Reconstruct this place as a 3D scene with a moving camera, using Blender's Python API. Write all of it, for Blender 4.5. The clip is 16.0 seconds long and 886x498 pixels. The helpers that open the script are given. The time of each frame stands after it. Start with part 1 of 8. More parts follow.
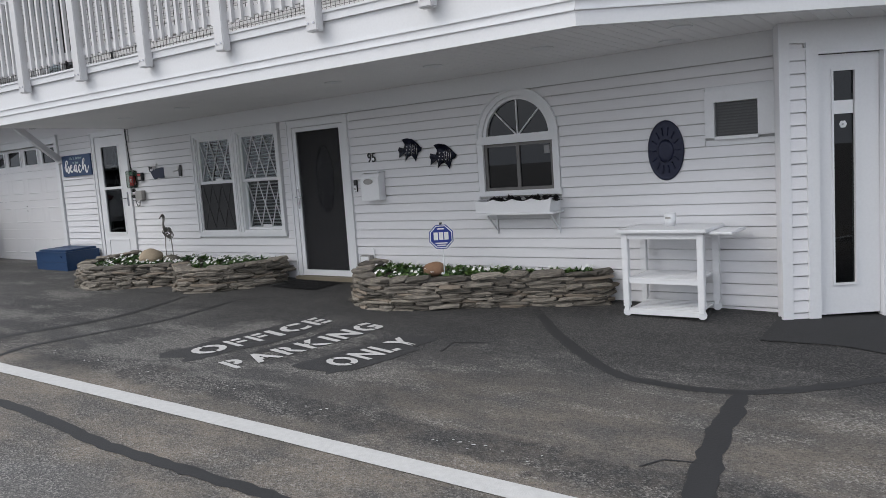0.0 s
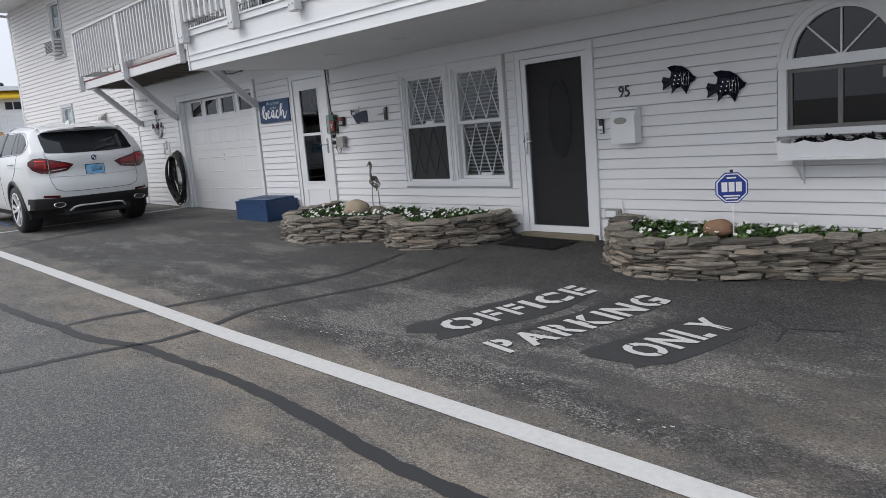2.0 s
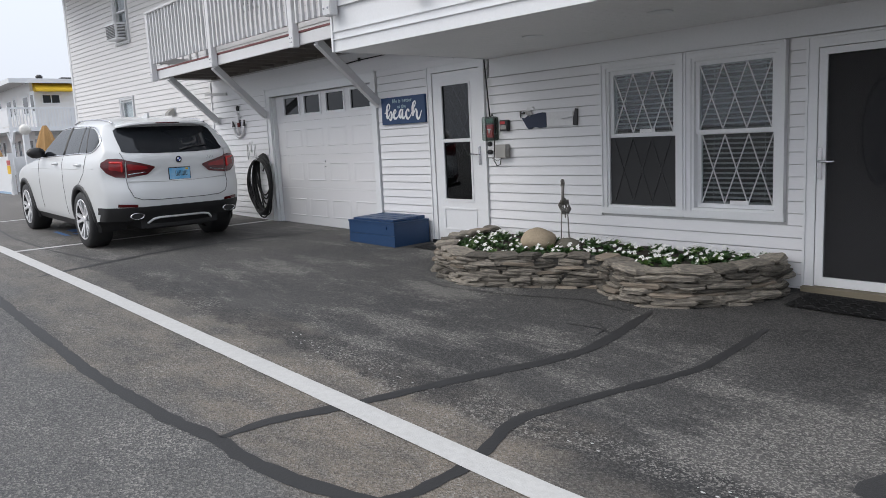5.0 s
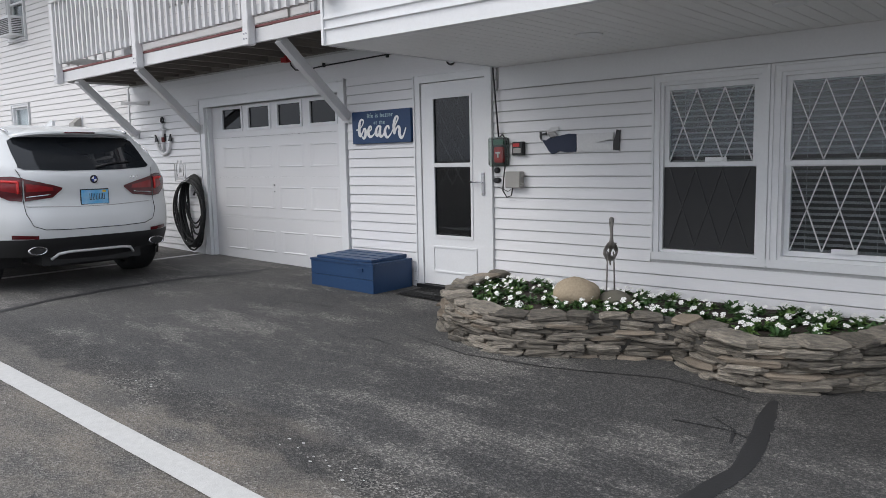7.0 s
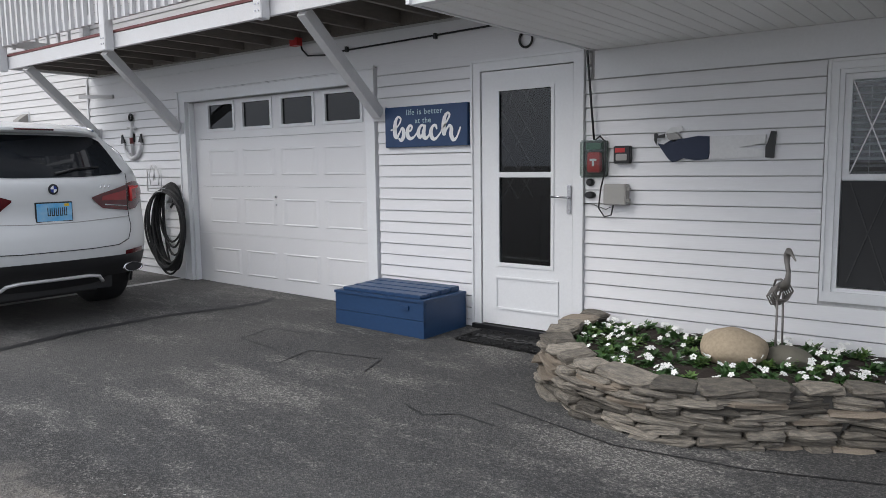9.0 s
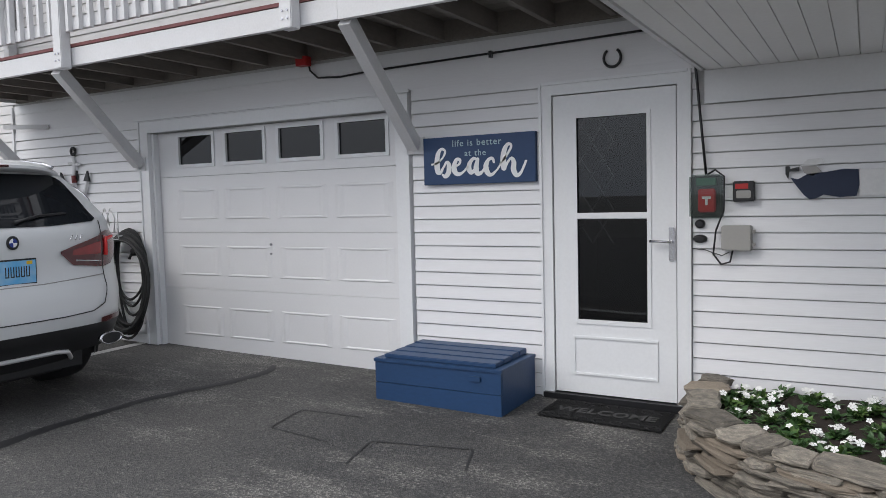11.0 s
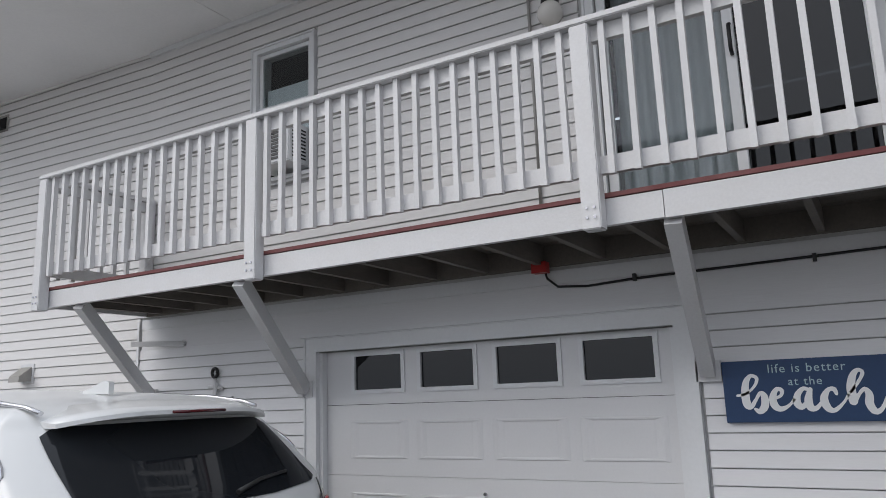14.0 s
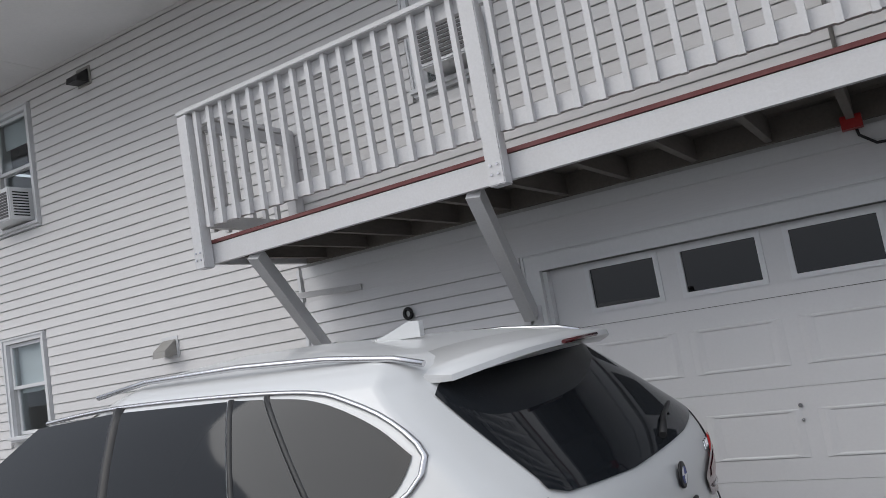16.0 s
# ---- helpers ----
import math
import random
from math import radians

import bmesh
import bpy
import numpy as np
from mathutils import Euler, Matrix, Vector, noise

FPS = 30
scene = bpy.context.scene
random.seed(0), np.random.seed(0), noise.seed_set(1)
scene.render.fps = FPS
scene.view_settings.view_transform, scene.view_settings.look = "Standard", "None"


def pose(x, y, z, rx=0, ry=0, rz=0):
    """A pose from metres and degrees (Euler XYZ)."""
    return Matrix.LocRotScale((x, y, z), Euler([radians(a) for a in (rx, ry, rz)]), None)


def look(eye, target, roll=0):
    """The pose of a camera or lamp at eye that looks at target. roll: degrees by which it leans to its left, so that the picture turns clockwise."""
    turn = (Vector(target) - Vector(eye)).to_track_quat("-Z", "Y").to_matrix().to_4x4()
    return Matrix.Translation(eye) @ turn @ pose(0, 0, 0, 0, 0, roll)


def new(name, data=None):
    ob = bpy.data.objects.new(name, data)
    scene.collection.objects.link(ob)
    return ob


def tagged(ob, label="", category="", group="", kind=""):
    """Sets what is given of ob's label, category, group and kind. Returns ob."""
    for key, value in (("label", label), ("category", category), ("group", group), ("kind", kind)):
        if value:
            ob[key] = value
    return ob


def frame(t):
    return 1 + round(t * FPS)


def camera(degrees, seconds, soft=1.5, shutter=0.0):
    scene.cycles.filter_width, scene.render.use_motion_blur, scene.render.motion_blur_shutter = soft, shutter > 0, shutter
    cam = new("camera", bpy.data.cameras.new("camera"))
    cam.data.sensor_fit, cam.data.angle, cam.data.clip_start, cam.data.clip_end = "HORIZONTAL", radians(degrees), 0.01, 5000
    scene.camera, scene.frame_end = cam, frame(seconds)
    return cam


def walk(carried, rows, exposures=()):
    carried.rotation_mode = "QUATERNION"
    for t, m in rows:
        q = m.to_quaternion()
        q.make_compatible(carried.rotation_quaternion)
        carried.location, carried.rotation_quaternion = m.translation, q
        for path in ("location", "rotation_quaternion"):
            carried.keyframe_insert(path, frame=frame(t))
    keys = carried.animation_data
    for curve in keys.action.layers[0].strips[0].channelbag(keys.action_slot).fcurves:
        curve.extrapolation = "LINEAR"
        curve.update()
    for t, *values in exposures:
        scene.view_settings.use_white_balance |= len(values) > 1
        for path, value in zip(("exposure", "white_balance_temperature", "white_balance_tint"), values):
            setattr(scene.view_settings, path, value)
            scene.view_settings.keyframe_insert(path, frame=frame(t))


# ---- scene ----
cam = camera(61.4, 16.0, soft=0.55)
PATH = [
    (0, (-0.106, 0.043, 1.45), (-1.278, 1.65, 1.236), -3.9),
    (0.5, (-0.479, 0.14, 1.433), (-1.782, 1.636, 1.183), -4.0),
    (1, (-0.851, 0.207, 1.438), (-2.205, 1.652, 1.161), -4.1),
    (1.5, (-1.211, 0.327, 1.455), (-2.608, 1.728, 1.165), -4.4),
    (2, (-1.657, 0.371, 1.419), (-3.12, 1.697, 1.102), -4.7),
    (2.5, (-2.121, 0.412, 1.413), (-3.656, 1.651, 1.083), -5.2),
    (3, (-2.607, 0.454, 1.449), (-4.197, 1.624, 1.128), -5.0),
    (3.5, (-3.1, 0.431, 1.49), (-4.69, 1.602, 1.169), -4.7),
    (4, (-3.565, 0.502, 1.481), (-5.137, 1.701, 1.179), -4.1),
    (4.2, (-3.766, 0.51, 1.491), (-5.324, 1.727, 1.191), -3.7),
    (6.3, (-5.633, 0.809, 1.541), (-7.02, 2.226, 1.285), -1.9),
    (6.5, (-5.815, 0.875, 1.544), (-7.188, 2.309, 1.299), -1.6),
    (7, (-6.269, 1.022, 1.541), (-7.592, 2.503, 1.305), -1.2),
    (7.5, (-6.704, 1.181, 1.535), (-7.984, 2.7, 1.302), -0.8),
    (8, (-7.158, 1.359, 1.57), (-8.426, 2.889, 1.344), -1.0),
    (8.5, (-7.618, 1.458, 1.573), (-8.858, 3.013, 1.356), -1.0),
    (8.7, (-7.767, 1.528, 1.566), (-9.001, 3.086, 1.349), -0.9),
    (10.8, (-9.429, 1.722, 1.589), (-10.43, 3.445, 1.413), -1.2),
    (11, (-9.547, 1.751, 1.624), (-10.535, 3.485, 1.492), -1.4),
    (11.5, (-9.838, 1.787, 1.794), (-10.779, 3.55, 1.884), -0.8),
    (12, (-10.144, 1.854, 1.945), (-11.035, 3.617, 2.257), -0.2),
    (12.5, (-10.476, 1.876, 1.955), (-11.323, 3.631, 2.406), 0.1),
    (13, (-10.816, 1.91, 1.951), (-11.652, 3.658, 2.447), -0.5),
    (13.5, (-11.161, 1.952, 1.948), (-12.048, 3.683, 2.412), -1.1),
    (14, (-11.538, 1.917, 1.928), (-12.521, 3.614, 2.316), -2.0),
    (14.5, (-11.976, 1.964, 1.913), (-13.07, 3.613, 2.201), -3.7),
    (15, (-12.428, 1.925, 1.913), (-13.61, 3.531, 2.074), -6.3),
    (15.5, (-12.916, 1.959, 1.89), (-14.075, 3.582, 2.035), -8.6),
    (16, (-13.279, 1.942, 1.984), (-14.315, 3.638, 2.214), -9.6),
]
walk(cam, [(t, look(eye, target, roll)) for t, eye, target, roll in PATH], [(0.0, 0.12), (2.0, 0.14), (4.2, 0.18), (8.5, 0.28), (11.0, 0.26), (12.2, 0.10), (14.0, -0.02), (15.0, -0.15), (16.0, -0.20)])

# ---- light: an overcast day, soft light from high up over the lot ----
world = bpy.data.worlds.new("overcast_sky")
scene.world = world
world.use_nodes = True
wn, wl = world.node_tree.nodes, world.node_tree.links
sky = wn.new("ShaderNodeTexSky")
sky.sky_type, sky.sun_disc = "NISHITA", False
sky.sun_elevation, sky.sun_rotation = radians(46), radians(200)
sky.air_density, sky.dust_density, sky.ozone_density = 1.0, 6.0, 1.0
haze = wn.new("ShaderNodeMix")
haze.data_type, haze.inputs[0].default_value = "RGBA", 0.86
haze.inputs[7].default_value = (7.15, 7.6, 8.5, 1)
wl.new(sky.outputs[0], haze.inputs[6])
wl.new(haze.outputs[2], wn["Background"].inputs[0])
# an overcast sky is about twice as bright overhead as at the horizon
wtc, wsep, wrng = wn.new("ShaderNodeTexCoord"), wn.new("ShaderNodeSeparateXYZ"), wn.new("ShaderNodeMapRange")
wl.new(wtc.outputs["Generated"], wsep.inputs[0])
wl.new(wsep.outputs[2], wrng.inputs[0])
wrng.inputs[1].default_value, wrng.inputs[2].default_value, wrng.inputs[3].default_value, wrng.inputs[4].default_value = 0.0, 1.0, 0.107, 0.172
wl.new(wrng.outputs[0], wn["Background"].inputs[1])
sun = new("sun", bpy.data.lights.new("sun", "SUN"))
sun.data.energy, sun.data.angle, sun.data.color = 1.2, radians(40), (1.0, 0.98, 0.95)
sun.matrix_world = look((-23, -12, 21), (-8, 5, 0))


# ---- materials ----
def mat(name, colour, rough=0.6, metal=0.0, fine=(60, 0.06), broad=(1.5, 0.10), bump=(80, 0.1), stretch=(1, 1, 1),
        second=None, vary=0.0, coords="Object", spec=0.5, coat=0.0):
    """A surface with grain at two scales; second: the colour of stains; vary: brightness from piece to piece."""
    m = bpy.data.materials.new(name)
    m.use_nodes = True
    n, l = m.node_tree.nodes, m.node_tree.links
    b = n["Principled BSDF"]
    tc, mp = n.new("ShaderNodeTexCoord"), n.new("ShaderNodeMapping")
    mp.inputs["Scale"].default_value = stretch
    l.new(tc.outputs[coords], mp.inputs[0])
    dark = second or tuple(c * 0.55 for c in colour)

    def noise_node(scale, detail=4):
        q = n.new("ShaderNodeTexNoise")
        q.inputs["Scale"].default_value, q.inputs["Detail"].default_value = scale, detail
        l.new(mp.outputs[0], q.inputs["Vector"])
        return q

    def blend(fac, a, b_col, amount):
        ramp = n.new("ShaderNodeMapRange")
        ramp.inputs[1].default_value, ramp.inputs[2].default_value = 0.35, 0.75
        ramp.inputs[4].default_value = amount
        l.new(fac, ramp.inputs[0])
        x = n.new("ShaderNodeMix")
        x.data_type = "RGBA"
        l.new(ramp.outputs[0], x.inputs[0])
        if isinstance(a, tuple):
            x.inputs[6].default_value = (*a, 1)
        else:
            l.new(a, x.inputs[6])
        x.inputs[7].default_value = (*b_col, 1)
        return x.outputs[2]

    col = blend(noise_node(broad[0], 6).outputs[0], tuple(colour), dark, broad[1] * 2)
    col = blend(noise_node(fine[0]).outputs[0], col, tuple(c * 0.4 for c in colour), fine[1] * 2)
    if vary:
        info, hsv, rng = n.new("ShaderNodeObjectInfo"), n.new("ShaderNodeHueSaturation"), n.new("ShaderNodeMapRange")
        rng.inputs[3].default_value, rng.inputs[4].default_value = 1 - vary, 1 + vary
        l.new(info.outputs["Random"], rng.inputs[0])
        l.new(rng.outputs[0], hsv.inputs["Value"])
        l.new(col, hsv.inputs["Color"])
        col = hsv.outputs[0]
    l.new(col, b.inputs["Base Color"])
    b.inputs["Roughness"].default_value, b.inputs["Metallic"].default_value = rough, metal
    b.inputs["Specular IOR Level"].default_value = spec
    b.inputs["Coat Weight"].default_value = coat
    b.inputs["Coat Roughness"].default_value = 0.03
    if bump[1]:
        bp = n.new("ShaderNodeBump")
        bp.inputs["Strength"].default_value, bp.inputs["Distance"].default_value = bump[1], 0.004
        l.new(noise_node(bump[0]).outputs[0], bp.inputs["Height"])
        l.new(bp.outputs[0], b.inputs["Normal"])
    return m


def glass_mat(name, tint, rough=0.0):
    """A clear or tinted pane."""
    m = bpy.data.materials.new(name)
    m.use_nodes = True
    n, l = m.node_tree.nodes, m.node_tree.links
    out = n["Material Output"]
    clear, gloss, mix, fr = (n.new("ShaderNodeBsdfTransparent"), n.new("ShaderNodeBsdfGlossy"), n.new("ShaderNodeMixShader"),
                             n.new("ShaderNodeLayerWeight"))
    clear.inputs[0].default_value = (*tint, 1)
    gloss.inputs["Roughness"].default_value = rough
    gloss.inputs["Color"].default_value = (0.95, 0.97, 1, 1)
    fr.inputs[0].default_value = 0.5
    last = fr.outputs["Facing"]
    for op, value in (("POWER", 5.0), ("MULTIPLY", 0.9), ("ADD", 0.042)):
        q = n.new("ShaderNodeMath")
        q.operation, q.inputs[1].default_value = op, value
        l.new(last, q.inputs[0])
        last = q.outputs[0]
    l.new(last, mix.inputs[0])
    l.new(clear.outputs[0], mix.inputs[1])
    l.new(gloss.outputs[0], mix.inputs[2])
    l.new(mix.outputs[0], out.inputs[0])
    return m


VINYL = mat("white_vinyl_siding", (0.76, 0.76, 0.775), 0.5, fine=(90, 0.03), broad=(0.9, 0.05), bump=(40, 0.12), stretch=(0.15, 1, 1.6),
            second=(0.55, 0.55, 0.54))
VINYL_FAR = mat("white_vinyl_siding_upstairs", (0.77, 0.76, 0.755), 0.5, fine=(90, 0.03), broad=(0.7, 0.08), bump=(40, 0.12),
                stretch=(0.15, 1, 1.6), second=(0.56, 0.54, 0.52))
TRIM = mat("white_trim_paint", (0.76, 0.77, 0.785), 0.45, fine=(50, 0.03), broad=(1.2, 0.06), bump=(60, 0.08), second=(0.6, 0.6, 0.58))
RAIL = mat("white_weathered_rail_paint", (0.67, 0.67, 0.68), 0.5, fine=(70, 0.05), broad=(5, 0.08), bump=(50, 0.2), second=(0.5, 0.47, 0.43),
           vary=0.05)
SOFFIT = mat("white_soffit_panel", (0.88, 0.88, 0.88), 0.55, fine=(40, 0.03), broad=(0.8, 0.08), bump=(20, 0.05))
DOORPAINT = mat("white_garage_door_paint", (0.73, 0.73, 0.74), 0.4, fine=(60, 0.02), broad=(1.0, 0.05), bump=(120, 0.05))
PLASTIC = mat("white_plastic", (0.8, 0.81, 0.82), 0.35, fine=(40, 0.02), broad=(3, 0.03), bump=(40, 0.02))
BLUEWOOD = mat("navy_painted_wood", (0.014, 0.050, 0.130), 0.45, fine=(50, 0.12), broad=(4, 0.15), bump=(45, 0.25), stretch=(0.4, 1, 1))
SIGNBLUE = mat("navy_sign_board", (0.010, 0.045, 0.13), 0.5, fine=(60, 0.08), broad=(3, 0.10))
WHITEPAINT = mat("white_sign_paint", (0.82, 0.83, 0.84), 0.5, fine=(60, 0.02), broad=(3, 0.03))
BLACK = mat("black_metal", (0.012, 0.012, 0.014), 0.4, fine=(60, 0.1), broad=(6, 0.1))
RUBBER = mat("black_rubber", (0.018, 0.018, 0.019), 0.65, fine=(60, 0.1), broad=(8, 0.1), bump=(60, 0.2))
NAVYMETAL = mat("dark_blue_cast_metal", (0.010, 0.014, 0.04), 0.35, metal=0.3, fine=(50, 0.1), broad=(9, 0.2), bump=(45, 0.6))
CHROME = mat("brushed_steel", (0.6, 0.6, 0.62), 0.25, metal=1.0, fine=(60, 0.03), broad=(5, 0.03), bump=(0, 0))
GREYBOX = mat("grey_plastic_box", (0.34, 0.33, 0.31), 0.5, fine=(60, 0.03), broad=(6, 0.04))
REDPAINT = mat("red_plastic", (0.45, 0.02, 0.02), 0.35, fine=(60, 0.03), broad=(6, 0.04))
REDSTRIP = mat("barn_red_edge_paint", (0.15, 0.035, 0.035), 0.6, fine=(50, 0.1), broad=(5, 0.15), second=(0.30, 0.16, 0.15))
WOODDARK = mat("dark_joist_wood", (0.19, 0.17, 0.15), 0.8, fine=(60, 0.15), broad=(3, 0.2), bump=(40, 0.4), stretch=(1, 0.2, 1))
SCREEN = mat("dark_insect_screen", (0.022, 0.023, 0.025), 0.6, fine=(300, 0.1), broad=(2, 0.12), bump=(600, 0.3))
SHEATHING = mat("weathered_white_housewrap", (0.62, 0.62, 0.62), 0.9, fine=(40, 0.1), broad=(2, 0.2))
# room surfaces: the dimness of unlit rooms is put into this dark colour
ROOM = mat("unlit_room_tone", (0.10, 0.10, 0.10), 0.8)
BLIND = mat("white_blind_slat", (0.55, 0.56, 0.58), 0.5, fine=(30, 0.02), broad=(3, 0.05))
STONE = mat("grey_ledge_stone", (0.31, 0.275, 0.225), 0.85, fine=(30, 0.38), broad=(5.5, 0.5), bump=(38, 1.3), second=(0.075, 0.072, 0.068), vary=0.6)
STONE_TAN = mat("rusty_ledge_stone", (0.27, 0.225, 0.175), 0.85, fine=(28, 0.3), broad=(3.5, 0.3), bump=(22, 0.9), second=(0.17, 0.14, 0.11), vary=0.25)
# planter core: shade between the stones is put into this dark colour
CORE_SHADE = mat("shadowed_rubble_core", (0.10, 0.095, 0.085), 0.95, fine=(40, 0.2), broad=(6, 0.3), bump=(30, 0.8))
BOULDER = mat("tan_granite_boulder", (0.42, 0.34, 0.24), 0.85, fine=(60, 0.2), broad=(5, 0.15), bump=(50, 0.5))
REDROCK = mat("reddish_brown_rock", (0.26, 0.15, 0.09), 0.85, fine=(50, 0.15), broad=(5, 0.2), bump=(40, 0.5))
SOIL = mat("dark_planting_soil", (0.03, 0.02, 0.014), 0.95, fine=(60, 0.3), broad=(8, 0.2), bump=(50, 1.0))
LEAF = mat("impatiens_leaf", (0.055, 0.125, 0.035), 0.5, fine=(40, 0.1), broad=(9, 0.3), bump=(0, 0), second=(0.03, 0.07, 0.02))
LEAFLIGHT = mat("young_leaf", (0.12, 0.21, 0.05), 0.5, fine=(40, 0.1), broad=(9, 0.3), bump=(0, 0), second=(0.06, 0.12, 0.03))
PETAL = mat("white_petal", (0.82, 0.82, 0.80), 0.5, fine=(40, 0.02), broad=(9, 0.04), bump=(0, 0))
DARKLEAF = mat("dark_purple_leaf", (0.014, 0.011, 0.013), 0.6, fine=(40, 0.1), broad=(9, 0.3), bump=(0, 0))
LINEPAINT = mat("white_road_paint", (0.53, 0.525, 0.51), 0.7, fine=(30, 0.10), broad=(4, 0.10), bump=(120, 0.5), second=(0.42, 0.42, 0.42))
SEALANT = mat("black_crack_sealant", (0.023, 0.023, 0.024), 0.65, fine=(50, 0.1), broad=(3, 0.15), bump=(60, 0.3))
SEALPATCH = mat("black_asphalt_patch", (0.036, 0.036, 0.037), 0.7, fine=(60, 0.2), broad=(3, 0.2), bump=(120, 0.8), second=(0.035, 0.035, 0.036))
MAT_WORN = mat("worn_mat_lettering", (0.045, 0.045, 0.045), 0.8)
MAT_RUBBER = mat("black_door_mat", (0.016, 0.016, 0.017), 0.85, fine=(90, 0.3), broad=(10, 0.2), bump=(90, 1.0))
CARPAINT = mat("white_car_paint", (0.64, 0.65, 0.65), 0.36, fine=(3, 0.0), broad=(1.5, 0.02), bump=(0, 0), coat=0.5)
CARBLACK = mat("black_car_trim", (0.016, 0.016, 0.017), 0.5, fine=(90, 0.1), broad=(5, 0.1), bump=(200, 0.1))
CARGLASS = mat("tinted_car_glass", (0.012, 0.014, 0.017), 0.04, fine=(3, 0.0), broad=(2, 0.05), bump=(0, 0), spec=0.26)
TAIL = mat("red_tail_lamp", (0.28, 0.006, 0.010), 0.2, fine=(30, 0.1), broad=(12, 0.3), bump=(0, 0), coat=0.3)
TAILDARK = mat("dark_red_tail_lamp", (0.09, 0.004, 0.007), 0.2, fine=(30, 0.1), broad=(12, 0.3), bump=(0, 0), coat=0.3)
ALLOY = mat("silver_alloy", (0.78, 0.78, 0.79), 0.42, metal=0.6, fine=(30, 0.03), broad=(6, 0.05), bump=(0, 0))
PLATEBLUE = mat("light_blue_plate", (0.12, 0.42, 0.72), 0.4, fine=(30, 0.03), broad=(14, 0.3), bump=(0, 0), second=(0.45, 0.6, 0.7))
TARP = mat("tan_umbrella_cloth", (0.42, 0.24, 0.09), 0.8, fine=(30, 0.1), broad=(3, 0.25), bump=(20, 0.4), stretch=(3, 3, 0.4))
YELLOW = mat("yellow_awning_cloth", (0.75, 0.48, 0.03), 0.7, fine=(30, 0.03), broad=(2, 0.06))
ROOFING = mat("pale_roof_felt", (0.42, 0.41, 0.40), 0.9)
GLOBE = mat("white_glass_globe", (0.72, 0.70, 0.66), 0.25, fine=(30, 0.02), broad=(3, 0.04), bump=(0, 0))
REDCAR = mat("red_car_paint", (0.45, 0.02, 0.015), 0.25, fine=(3, 0.0), broad=(2, 0.02), bump=(0, 0), coat=1.0)
GREENCLEAR = mat("smoky_alarm_cover", (0.10, 0.11, 0.10), 0.15, fine=(30, 0.03), broad=(6, 0.1), bump=(0, 0))
MESH = mat("black_wire_mesh", (0.02, 0.02, 0.02), 0.6)
PANE = glass_mat("window_pane", (0.85, 0.88, 0.88))
# garage panes: the darkness of the garage inside is put into the tint
GARAGE_PANE = glass_mat("garage_pane_dark_inside", (0.05, 0.055, 0.06))
PANE_DOOR = glass_mat("storm_door_pane", (0.32, 0.335, 0.345))
PANE_DARK = glass_mat("dark_window_pane", (0.13, 0.14, 0.145))


